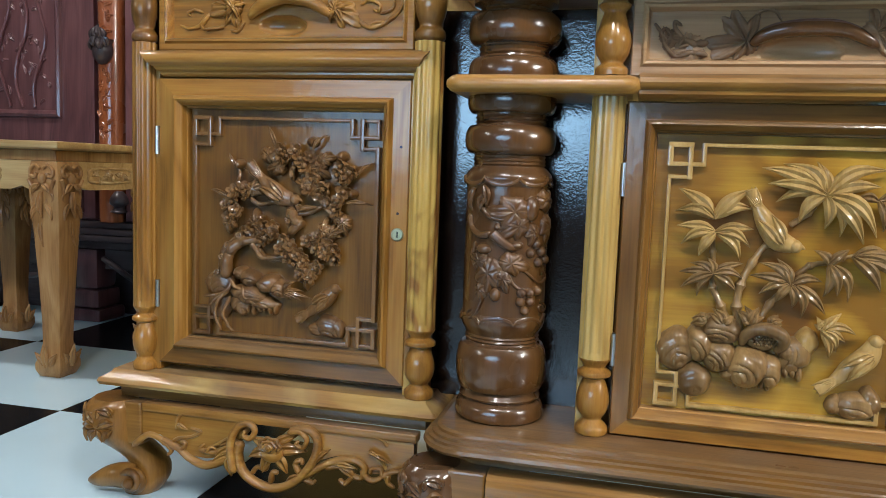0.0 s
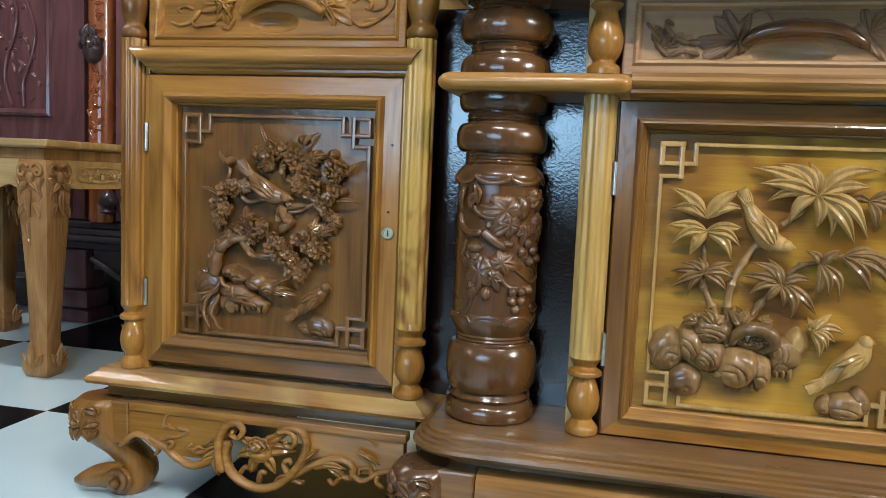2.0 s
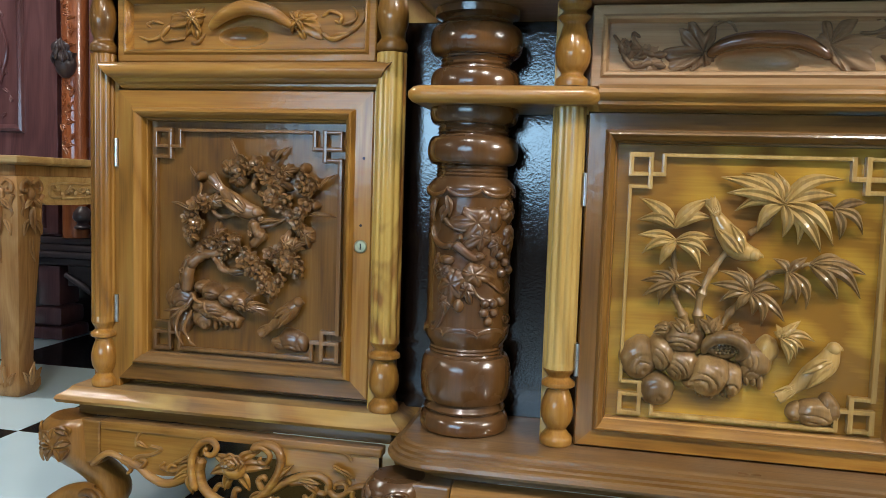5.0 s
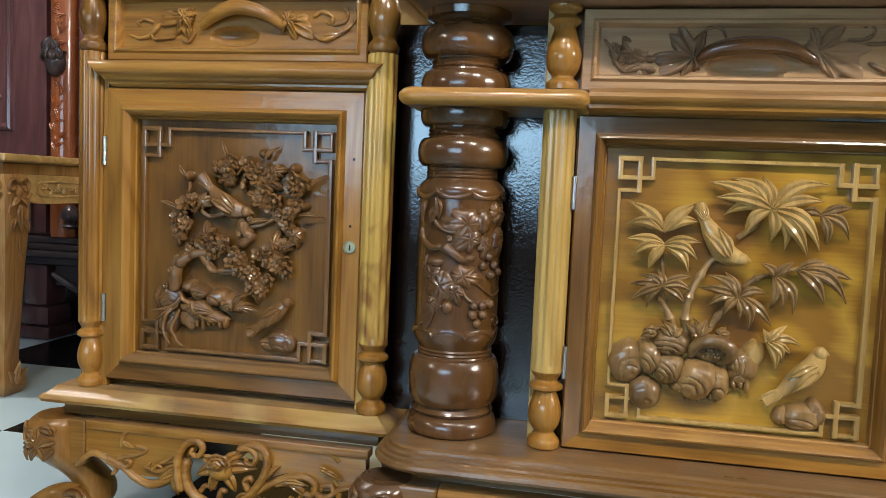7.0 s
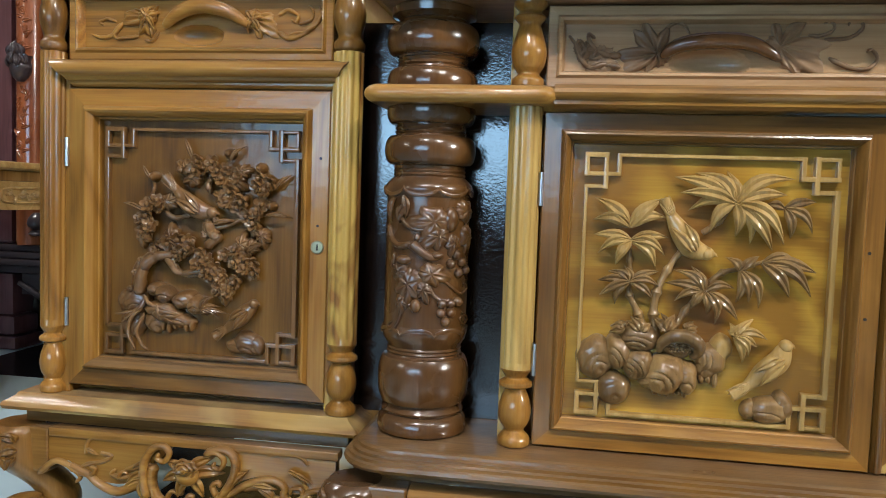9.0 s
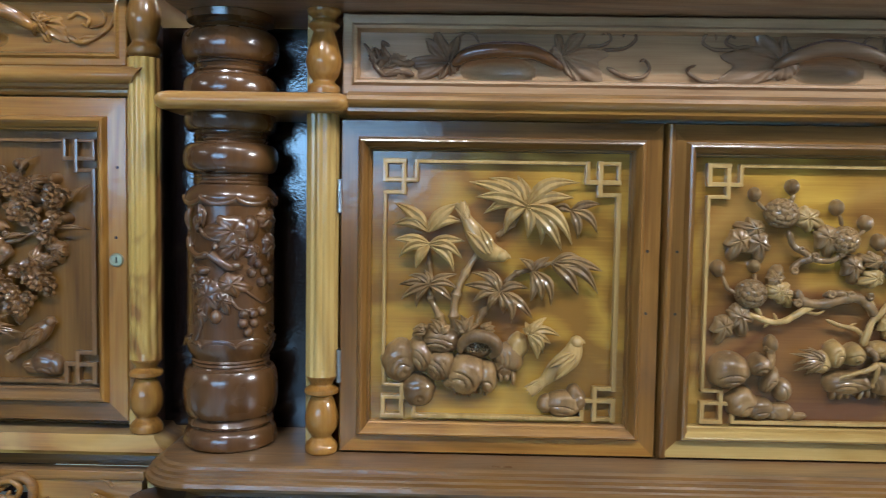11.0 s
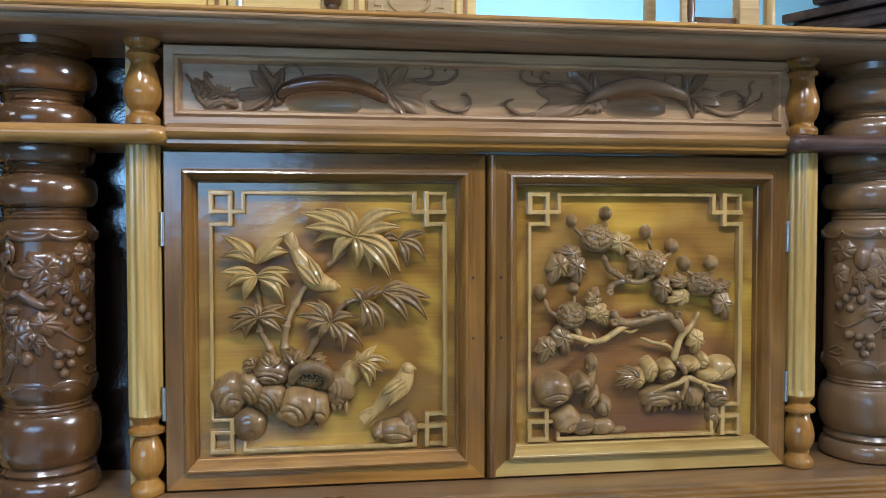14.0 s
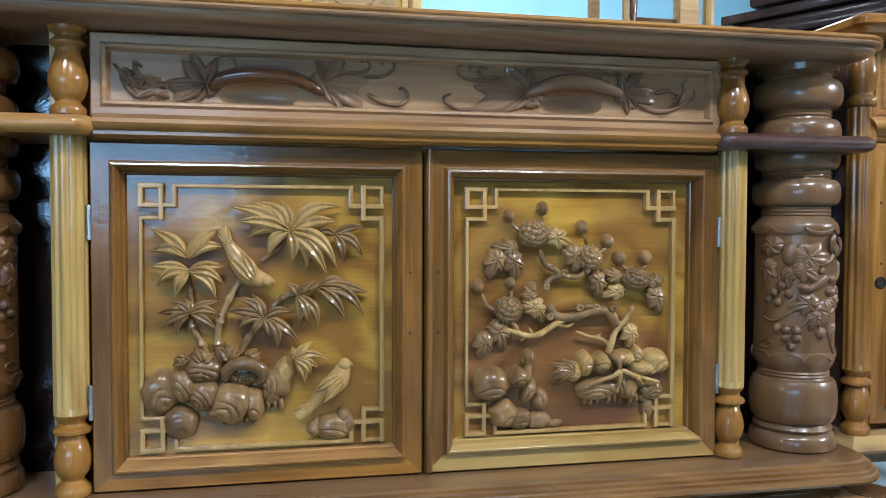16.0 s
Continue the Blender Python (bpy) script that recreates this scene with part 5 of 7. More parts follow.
    honeycomb_fruit(d, -0.252, 0.427, YP, 0.0360, 0.0249, 0.034, carve_brown)
    shell_rock(d, -0.194, 0.422, YP, 0.0163, 0.0223, 0.0240, -20, (-0.70, 0.00), 5, carve_gold)
    drips(d, -0.263, 0.354, YP, 0.0531, 6, carve_brown)
    drips(d, -0.209, 0.376, YP, 0.0291, 3, carve_brown)
    spray(d, -0.178, 0.446, -0.012, ((103, 0.017), (60, 0.020), (46, 0.035), (1, 0.047), (-22, 0.037), (-46, 0.037), (-66, 0.042), (135, 0.010),), 0.0100, carve_gold)
    spray(d, -0.334, 0.448, -0.012, ((-160, 0.023), (174, 0.020), (129, 0.013),), 0.0120, carve_brown)
    spray(d, -0.274, 0.447, -0.012, ((133, 0.025), (101, 0.025), (67, 0.026), (32, 0.022), (141, 0.014),), 0.0120, carve_brown)
    spray(d, -0.247, 0.448, -0.012, ((52, 0.018), (25, 0.019), (3, 0.018), (67, 0.015),), 0.0100, carve_brown)
    spray(d, -0.310, 0.444, -0.012, ((145, 0.024), (122, 0.025), (45, 0.018),), 0.0120, carve_brown)
    perched_bird(d, ((-0.286, 0.642), (-0.277, 0.622), (-0.262, 0.597), (-0.244, 0.572), (-0.223, 0.564)), YP - 0.014, carve_gold)
    perched_bird(d, ((-0.175, 0.355), (-0.156, 0.369), (-0.133, 0.392), (-0.113, 0.410), (-0.105, 0.431)), YP - 0.014, carve_gold)
    shell_rock(d, -0.120, 0.335, YP, 0.0309, 0.0206, 0.0220, 0, (0.00, -1.00), 4, carve_brown)
    shell_rock(d, -0.148, 0.334, YP, 0.0120, 0.0154, 0.0160, 0, (0.00, -0.60), 2, carve_brown)
    shell_rock(d, -0.101, 0.344, YP, 0.0137, 0.0223, 0.0200, 25, (0.20, -0.80), 2, carve_brown)


def carve_chrysanthemum_door(d):
    YP = 0.010
    lump(d, 0.160, 0.662, YP, 0.0094, 0.0113, 0.0220, 0, carve_brown, 'bud')
    lump(d, 0.216, 0.674, YP, 0.0105, 0.0125, 0.0220, 0, carve_brown, 'bud')
    lump(d, 0.284, 0.644, YP, 0.0107, 0.0127, 0.0220, 0, carve_brown, 'bud')
    lump(d, 0.328, 0.621, YP, 0.0109, 0.0128, 0.0220, 0, carve_brown, 'bud')
    lump(d, 0.349, 0.593, YP, 0.0110, 0.0128, 0.0220, 0, carve_brown, 'bud')
    lump(d, 0.396, 0.594, YP, 0.0111, 0.0129, 0.0220, 0, carve_brown, 'bud')
    lump(d, 0.109, 0.549, YP, 0.0111, 0.0135, 0.0220, 0, carve_brown, 'bud')
    lump(d, 0.163, 0.554, YP, 0.0094, 0.0113, 0.0220, 0, carve_brown, 'bud')
    lump(d, 0.198, 0.545, YP, 0.0095, 0.0114, 0.0220, 0, carve_brown, 'bud')
    branch(d, ((0.162, 0.651), (0.174, 0.639), (0.185, 0.630)), YP - 0.0120, 0.0035, 0.0030, carve_brown, 'stem')
    branch(d, ((0.216, 0.663), (0.212, 0.647)), YP - 0.0120, 0.0035, 0.0030, carve_brown, 'stem')
    branch(d, ((0.284, 0.633), (0.291, 0.615)), YP - 0.0120, 0.0035, 0.0030, carve_brown, 'stem')
    branch(d, ((0.325, 0.610), (0.311, 0.601)), YP - 0.0120, 0.0035, 0.0030, carve_brown, 'stem')
    branch(d, ((0.351, 0.582), (0.363, 0.572)), YP - 0.0120, 0.0035, 0.0030, carve_brown, 'stem')
    branch(d, ((0.396, 0.581), (0.387, 0.570)), YP - 0.0120, 0.0035, 0.0030, carve_brown, 'stem')
    branch(d, ((0.113, 0.539), (0.122, 0.520), (0.137, 0.511)), YP - 0.0120, 0.0035, 0.0030, carve_brown, 'stem')
    branch(d, ((0.163, 0.542), (0.163, 0.529)), YP - 0.0120, 0.0035, 0.0030, carve_brown, 'stem')
    chrysanthemum(d, 0.198, 0.634, YP - 0.014, 0.0266, 0.0240, carve_brown)
    chrysanthemum(d, 0.294, 0.595, YP - 0.012, 0.0231, 0.0223, carve_brown)
    chrysanthemum(d, 0.374, 0.559, YP - 0.014, 0.0249, 0.0214, carve_brown)
    chrysanthemum(d, 0.157, 0.512, YP - 0.013, 0.0249, 0.0231, carve_brown)
    lobed_leaf(d, 0.236, 0.628, YP - 0.012, 0.0206, -25, carve_gold)
    lobed_leaf(d, 0.159, 0.611, YP - 0.012, 0.0171, 170, carve_brown)
    lobed_leaf(d, 0.165, 0.590, YP - 0.012, 0.0206, -80, carve_brown)
    lobed_leaf(d, 0.137, 0.593, YP - 0.012, 0.0206, -110, carve_brown)
    lobed_leaf(d, 0.267, 0.600, YP - 0.012, 0.0206, -75, carve_brown)
    lobed_leaf(d, 0.308, 0.557, YP - 0.012, 0.0189, -80, carve_brown)
    lobed_leaf(d, 0.340, 0.564, YP - 0.012, 0.0146, 160, carve_brown)
    lobed_leaf(d, 0.342, 0.539, YP - 0.012, 0.0163, 200, carve_gold)
    lobed_leaf(d, 0.409, 0.554, YP - 0.012, 0.0146, 20, carve_brown)
    lobed_leaf(d, 0.411, 0.530, YP - 0.012, 0.0206, -65, carve_brown)
    lobed_leaf(d, 0.193, 0.535, YP - 0.012, 0.0146, 60, carve_brown)
    lobed_leaf(d, 0.198, 0.517, YP - 0.012, 0.0197, -20, carve_gold)
    lobed_leaf(d, 0.142, 0.478, YP - 0.012, 0.0214, -75, carve_brown)
    lobed_leaf(d, 0.118, 0.462, YP - 0.012, 0.0189, -105, carve_brown)
    lobed_leaf(d, 0.367, 0.471, YP - 0.012, 0.0171, -85, carve_gold)
    lobed_leaf(d, 0.207, 0.512, YP - 0.012, 0.0154, -60, carve_gold)
    branch(d, ((0.208, 0.608), (0.219, 0.585), (0.236, 0.575), (0.250, 0.566), (0.274, 0.564), (0.292, 0.576)), YP - 0.014, 0.0051, 0.0043, carve_brown, 'branch')
    branch(d, ((0.215, 0.547), (0.231, 0.562), (0.250, 0.566)), YP - 0.012, 0.0051, 0.0051, carve_brown, 'branch')
    branch(d, ((0.142, 0.485), (0.165, 0.477), (0.193, 0.469), (0.217, 0.475), (0.236, 0.488), (0.255, 0.497)), YP - 0.014, 0.0043, 0.0060, carve_gold, 'branch')
    branch(d, ((0.174, 0.477), (0.165, 0.490), (0.156, 0.493)), YP - 0.014, 0.0043, 0.0026, carve_gold, 'branch')
    branch(d, ((0.188, 0.472), (0.179, 0.460)), YP - 0.012, 0.0034, 0.0017, carve_gold, 'branch')
    branch(d, ((0.198, 0.470), (0.193, 0.483)), YP - 0.012, 0.0034, 0.0017, carve_gold, 'branch')
    branch(d, ((0.224, 0.519), (0.236, 0.502), (0.260, 0.498), (0.289, 0.504), (0.315, 0.509), (0.334, 0.496), (0.344, 0.481)), YP - 0.015, 0.0069, 0.0077, carve_brown, 'branch')
    branch(d, ((0.265, 0.511), (0.289, 0.515), (0.308, 0.513)), YP - 0.015, 0.0051, 0.0051, carve_brown, 'branch')
    branch(d, ((0.369, 0.515), (0.362, 0.497), (0.345, 0.479), (0.332, 0.453), (0.330, 0.435)), YP - 0.015, 0.0043, 0.0060, carve_gold, 'branch')
    branch(d, ((0.272, 0.474), (0.293, 0.466), (0.315, 0.461), (0.330, 0.451)), YP - 0.013, 0.0026, 0.0043, carve_gold, 'branch')
    branch(d, ((0.303, 0.462), (0.318, 0.469)), YP - 0.012, 0.0026, 0.0017, carve_gold, 'branch')
    branch(d, ((0.332, 0.509), (0.342, 0.492)), YP - 0.015, 0.0043, 0.0051, carve_gold, 'branch')
    branch(d, ((0.330, 0.435), (0.342, 0.423), (0.345, 0.412)), YP - 0.024, 0.0051, 0.0051, carve_brown, 'branch')
    branch(d, ((0.236, 0.488), (0.255, 0.483), (0.270, 0.488)), YP - 0.013, 0.0034, 0.0017, carve_gold, 'branch')
    knot_ring(d, 0.219, 0.548, YP - 0.020, 0.0069, carve_brown)
    knot_ring(d, 0.249, 0.571, YP - 0.020, 0.0069, carve_brown)
    knot_ring(d, 0.228, 0.581, YP - 0.020, 0.0051, carve_brown)
    knot_ring(d, 0.276, 0.514, YP - 0.020, 0.0077, carve_brown)
    knot_ring(d, 0.305, 0.513, YP - 0.020, 0.0077, carve_brown)
    knot_ring(d, 0.226, 0.500, YP - 0.020, 0.0077, carve_brown)
    knot_ring(d, 0.334, 0.511, YP - 0.020, 0.0069, carve_brown)
    knot_ring(d, 0.289, 0.574, YP - 0.020, 0.0051, carve_brown)
    shell_rock(d, 0.289, 0.421, YP, 0.0146, 0.0206, 0.0300, 0, (0.30, -0.40), 4, carve_gold)
    shell_rock(d, 0.317, 0.421, YP, 0.0163, 0.0171, 0.0340, 0, (0.10, 0.00), 3, carve_gold)
    shell_rock(d, 0.270, 0.407, YP, 0.0137, 0.0171, 0.0240, -10, (0.20, -0.80), 3, carve_gold)
    shell_rock(d, 0.357, 0.428, YP, 0.0206, 0.0137, 0.0300, 0, (0.50, -0.60), 5, carve_gold)
    shell_rock(d, 0.380, 0.433, YP, 0.0103, 0.0154, 0.0260, 0, (0.00, -0.80), 4, carve_gold)
    shell_rock(d, 0.413, 0.420, YP, 0.0240, 0.0206, 0.0300, -15, (0.60, -0.60), 4, carve_gold)
    shell_rock(d, 0.392, 0.410, YP, 0.0257, 0.0137, 0.0300, -10, (0.70, -0.50), 5, carve_gold)
    shell_rock(d, 0.315, 0.378, YP, 0.0394, 0.0189, 0.0260, 4, (0.00, 1.40), 5, carve_brown)
    shell_rock(d, 0.362, 0.383, YP, 0.0206, 0.0257, 0.0300, 0, (-0.60, 0.50), 4, carve_brown)
    shell_rock(d, 0.406, 0.374, YP, 0.0223, 0.0189, 0.0260, -8, (0.30, -0.60), 5, carve_brown)
    shell_rock(d, 0.402, 0.343, YP, 0.0120, 0.0223, 0.0160, 8, (0.00, -0.60), 3, carve_brown)
    drips(d, 0.321, 0.361, YP, 0.0720, 7, carve_brown)
    drips(d, 0.380, 0.360, YP, 0.0309, 3, carve_brown)
    branch(d, ((0.345, 0.412), (0.327, 0.401), (0.305, 0.395), (0.288, 0.388)), YP - 0.030, 0.0050, 0.0020, carve_gold, 'root')
    branch(d, ((0.345, 0.412), (0.367, 0.402), (0.392, 0.395), (0.413, 0.389)), YP - 0.030, 0.0050, 0.0020, carve_gold, 'root')
    branch(d, ((0.368, 0.402), (0.384, 0.386)), YP - 0.030, 0.0050, 0.0020, carve_gold, 'root')
    branch(d, ((0.345, 0.412), (0.340, 0.388), (0.337, 0.374)), YP - 0.030, 0.0050, 0.0020, carve_gold, 'root')
    spray(d, 0.266, 0.411, -0.012, ((164, 0.045), (146, 0.036), (131, 0.029), (124, 0.023), (-161, 0.040), (-143, 0.031), (-130, 0.025), (-177, 0.040),), 0.0070, carve_brown)
    shell_rock(d, 0.130, 0.393, YP, 0.0309, 0.0291, 0.0340, 0, (0.20, -1.20), 5, carve_brown)
    shell_rock(d, 0.174, 0.402, YP, 0.0171, 0.0171, 0.0360, 0, (0.20, -0.30), 4, carve_brown)
    shell_rock(d, 0.193, 0.379, YP, 0.0120, 0.0206, 0.0260, -25, (0.40, 0.00), 3, carve_brown)
    shell_rock(d, 0.214, 0.364, YP, 0.0137, 0.0171, 0.0220, 0, (-0.30, -0.40), 2, carve_brown)
    shell_rock(d, 0.152, 0.343, YP, 0.0240, 0.0223, 0.0260, 0, (0.40, -0.90), 3, carve_brown)
    shell_rock(d, 0.178, 0.334, YP, 0.0223, 0.0171, 0.0220, 0, (0.30, -0.90), 3, carve_brown)
    shell_rock(d, 0.211, 0.329, YP, 0.0223, 0.0137, 0.0160, 0, (-0.60, -0.80), 3, carve_brown)
    shell_rock(d, 0.237, 0.322, YP, 0.0171, 0.0069, 0.0100, 0, (0.00, -1.00), 1, carve_brown)
    branch(d, ((0.186, 0.394), (0.192, 0.414), (0.190, 0.429), (0.183, 0.426)), YP - 0.012, 0.0075, 0.0050, carve_brown, 'branch')
    lump(d, 0.193, 0.435, YP, 0.0100, 0.0140, 0.0260, 0, carve_brown, 'bud')


def carve_plum_door(d):
    YP = 0.072
    spray(d, -1.062, 0.683, 0.057, ((116, 0.042),), 0.0062, carve_dark)
    spray(d, -0.994, 0.681, 0.057, ((51, 0.035),), 0.0058, carve_dark)
    spray(d, -1.139, 0.647, 0.057, ((128, 0.030),), 0.0058, carve_dark)
    spray(d, -1.148, 0.590, 0.057, ((160, 0.049),), 0.0058, carve_dark)
    spray(d, -0.912, 0.636, 0.057, ((48, 0.036),), 0.0058, carve_dark)
    spray(d, -0.931, 0.591, 0.057, ((0, 0.045),), 0.0058, carve_dark)
    spray(d, -0.960, 0.528, 0.057, ((29, 0.039),), 0.0058, carve_dark)
    spray(d, -1.134, 0.574, 0.057, ((-106, 0.029),), 0.0058, carve_dark)
    spray(d, -1.025, 0.572, 0.057, ((13, 0.045),), 0.0058, carve_dark)
    branch(d, ((-1.168, 0.454), (-1.167, 0.485), (-1.152, 0.508), (-1.120, 0.522), (-1.082, 0.521)), YP - 0.0100, 0.0085, 0.0060, carve_dark, 'trunk')
    branch(d, ((-1.098, 0.504), (-1.085, 0.487), (-1.061, 0.483), (-1.040, 0.492)), YP - 0.0080, 0.0045, 0.0040, carve_dark, 'branch')
    branch(d, ((-1.040, 0.532), (-1.020, 0.552), (-1.034, 0.571), (-1.031, 0.596)), YP - 0.0100, 0.0095, 0.0070, carve_dark, 'trunk')
    branch(d, ((-1.034, 0.566), (-1.004, 0.571), (-0.979, 0.582), (-0.962, 0.592)), YP - 0.0080, 0.0050, 0.0030, carve_dark, 'branch')
    branch(d, ((-1.116, 0.595), (-1.099, 0.582), (-1.073, 0.587), (-1.042, 0.598)), YP - 0.0080, 0.0045, 0.0040, carve_dark, 'branch')
    branch(d, ((-1.032, 0.625), (-1.035, 0.644), (-1.032, 0.661)), YP - 0.0080, 0.0050, 0.0040, carve_dark, 'branch')
    branch(d, ((-1.143, 0.616), (-1.134, 0.631), (-1.138, 0.643)), YP - 0.0120, 0.0030, 0.0030, carve_dark, 'stem')
    blossom(d, -1.057, 0.665, YP - 0.0196, 0.0147, carve_dark)
    blossom(d, -1.042, 0.668, YP - 0.0125, 0.0127, carve_dark)
    blossom(d, -1.017, 0.665, YP - 0.0187, 0.0142, carve_dark)
    blossom(d, -0.998, 0.669, YP - 0.0174, 0.0132, carve_dark)
    blossom(d, -1.026, 0.679, YP - 0.0168, 0.0139, carve_dark)
    blossom(d, -1.054, 0.680, YP - 0.0166, 0.0129, carve_dark)
    blossom(d, -0.985, 0.655, YP - 0.0154, 0.0134, carve_dark)
    blossom(d, -1.008, 0.652, YP - 0.0178, 0.0148, carve_dark)
    blossom(d, -1.143, 0.603, YP - 0.0196, 0.0138, carve_dark)
    blossom(d, -1.148, 0.585, YP - 0.0156, 0.0131, carve_dark)
    blossom(d, -1.161, 0.579, YP - 0.0123, 0.0126, carve_dark)
    blossom(d, -1.128, 0.610, YP - 0.0157, 0.0132, carve_dark)
    blossom(d, -1.140, 0.568, YP - 0.0150, 0.0146, carve_dark)
    blossom(d, -1.154, 0.555, YP - 0.0162, 0.0138, carve_dark)
    blossom(d, -1.124, 0.599, YP - 0.0139, 0.0126, carve_dark)
    blossom(d, -0.982, 0.604, YP - 0.0146, 0.0128, carve_dark)
    blossom(d, -1.000, 0.613, YP - 0.0161, 0.0148, carve_dark)
    blossom(d, -0.963, 0.590, YP - 0.0174, 0.0129, carve_dark)
    blossom(d, -0.944, 0.594, YP - 0.0191, 0.0143, carve_dark)
    blossom(d, -0.950, 0.578, YP - 0.0179, 0.0146, carve_dark)
    blossom(d, -0.971, 0.615, YP - 0.0181, 0.0143, carve_dark)
    blossom(d, -0.937, 0.611, YP - 0.0148, 0.0148, carve_dark)
    blossom(d, -0.945, 0.640, YP - 0.0197, 0.0129, carve_dark)
    blossom(d, -0.931, 0.634, YP - 0.0180, 0.0141, carve_dark)
    blossom(d, -0.941, 0.655, YP - 0.0157, 0.0137, carve_dark)
    blossom(d, -0.923, 0.645, YP - 0.0159, 0.0146, carve_dark)
    blossom(d, -0.995, 0.631, YP - 0.0160, 0.0144, carve_dark)
    blossom(d, -1.090, 0.545, YP - 0.0148, 0.0145, carve_dark)
    blossom(d, -1.106, 0.537, YP - 0.0192, 0.0136, carve_dark)
    blossom(d, -1.081, 0.525, YP - 0.0165, 0.0146, carve_dark)
    blossom(d, -1.066, 0.531, YP - 0.0178, 0.0136, carve_dark)
    blossom(d, -1.092, 0.517, YP - 0.0138, 0.0132, carve_dark)
    blossom(d, -1.046, 0.522, YP - 0.0176, 0.0129, carve_dark)
    blossom(d, -1.051, 0.504, YP - 0.0193, 0.0131, carve_dark)
    blossom(d, -1.033, 0.513, YP - 0.0193, 0.0132, carve_dark)
    blossom(d, -1.037, 0.492, YP - 0.0197, 0.0141, carve_dark)
    blossom(d, -1.019, 0.498, YP - 0.0160, 0.0137, carve_dark)
    blossom(d, -1.024, 0.481, YP - 0.0172, 0.0139, carve_dark)
    blossom(d, -1.008, 0.486, YP - 0.0145, 0.0130, carve_dark)
    blossom(d, -1.002, 0.469, YP - 0.0161, 0.0146, carve_dark)
    blossom(d, -1.013, 0.462, YP - 0.0170, 0.0127, carve_dark)
    blossom(d, -0.981, 0.476, YP - 0.0186, 0.0142, carve_dark)
    blossom(d, -0.992, 0.460, YP - 0.0193, 0.0129, carve_dark)
    blossom(d, -1.001, 0.522, YP - 0.0180, 0.0126, carve_dark)
    blossom(d, -0.984, 0.510, YP - 0.0172, 0.0131, carve_dark)
    blossom(d, -0.966, 0.516, YP - 0.0138, 0.0145, carve_dark)
    blossom(d, -0.954, 0.509, YP - 0.0129, 0.0137, carve_dark)
    blossom(d, -0.982, 0.530, YP - 0.0188, 0.0131, carve_dark)
    blossom(d, -0.950, 0.493, YP - 0.0137, 0.0145, carve_dark)
    blossom(d, -0.966, 0.501, YP - 0.0154, 0.0141, carve_dark)
    blossom(d, -1.070, 0.543, YP - 0.0123, 0.0133, carve_dark)
    lump(d, -1.138, 0.651, YP, 0.0098, 0.0098, 0.022, 0, carve_dark, 'bud')
    lump(d, -0.942, 0.671, YP, 0.0098, 0.0098, 0.022, 0, carve_dark, 'bud')
    lump(d, -0.998, 0.694, YP, 0.0098, 0.0098, 0.022, 0, carve_dark, 'bud')
    lump(d, -1.085, 0.665, YP, 0.0098, 0.0098, 0.022, 0, carve_dark, 'bud')
    lump(d, -0.922, 0.607, YP, 0.0087, 0.0087, 0.022, 0, carve_dark, 'bud')
    lobed_leaf(d, -1.061, 0.649, YP - 0.010, 0.0163, 190, carve_dark)
    lobed_leaf(d, -1.076, 0.668, YP - 0.010, 0.0153, 150, carve_dark)
    lobed_leaf(d, -0.987, 0.650, YP - 0.010, 0.0174, -40, carve_dark)
    lobed_leaf(d, -0.975, 0.665, YP - 0.010, 0.0142, 10, carve_dark)
    lobed_leaf(d, -1.107, 0.609, YP - 0.010, 0.0174, 20, carve_dark)
    lobed_leaf(d, -1.154, 0.549, YP - 0.010, 0.0153, -100, carve_dark)
    lobed_leaf(d, -1.008, 0.620, YP - 0.010, 0.0153, 160, carve_dark)
    lobed_leaf(d, -0.936, 0.557, YP - 0.010, 0.0153, -90, carve_dark)
    lobed_leaf(d, -0.947, 0.565, YP - 0.010, 0.0131, -60, carve_dark)
    lobed_leaf(d, -1.101, 0.549, YP - 0.010, 0.0163, 100, carve_dark)
    lobed_leaf(d, -1.114, 0.533, YP - 0.010, 0.0153, 170, carve_dark)
    lobed_leaf(d, -1.059, 0.655, YP - 0.010, 0.0131, -90, carve_dark)
    lobed_leaf(d, -0.956, 0.537, YP - 0.010, 0.0153, 30, carve_dark)
    lobed_leaf(d, -1.002, 0.454, YP - 0.010, 0.0142, -100, carve_dark)
    lobed_leaf(d, -0.972, 0.541, YP - 0.010, 0.0153, 80, carve_dark)
    lobed_leaf(d, -0.990, 0.635, YP - 0.010, 0.0131, 100, carve_dark)
    branch(d, ((-1.161, 0.444), (-1.158, 0.470), (-1.153, 0.491), (-1.139, 0.507), (-1.117, 0.516), (-1.095, 0.517)), YP - 0.014, 0.0120, 0.0076, carve_dark, 'branch')
    branch(d, ((-1.109, 0.513), (-1.100, 0.499), (-1.087, 0.487), (-1.067, 0.488), (-1.040, 0.492)), YP - 0.014, 0.0054, 0.0044, carve_dark, 'branch')
    branch(d, ((-1.031, 0.578), (-1.028, 0.561), (-1.020, 0.553), (-1.015, 0.549)), YP - 0.014, 0.0087, 0.0087, carve_dark, 'branch')
    branch(d, ((-1.037, 0.577), (-1.038, 0.562), (-1.045, 0.557)), YP - 0.014, 0.0065, 0.0033, carve_dark, 'branch')
    branch(d, ((-1.032, 0.632), (-1.034, 0.642), (-1.027, 0.650)), YP - 0.014, 0.0054, 0.0044, carve_dark, 'branch')
    knot_ring(d, -1.176, 0.455, YP - 0.018, 0.0065, carve_dark)
    knot_ring(d, -1.167, 0.483, YP - 0.018, 0.0076, carve_dark)
    knot_ring(d, -1.155, 0.506, YP - 0.018, 0.0076, carve_dark)
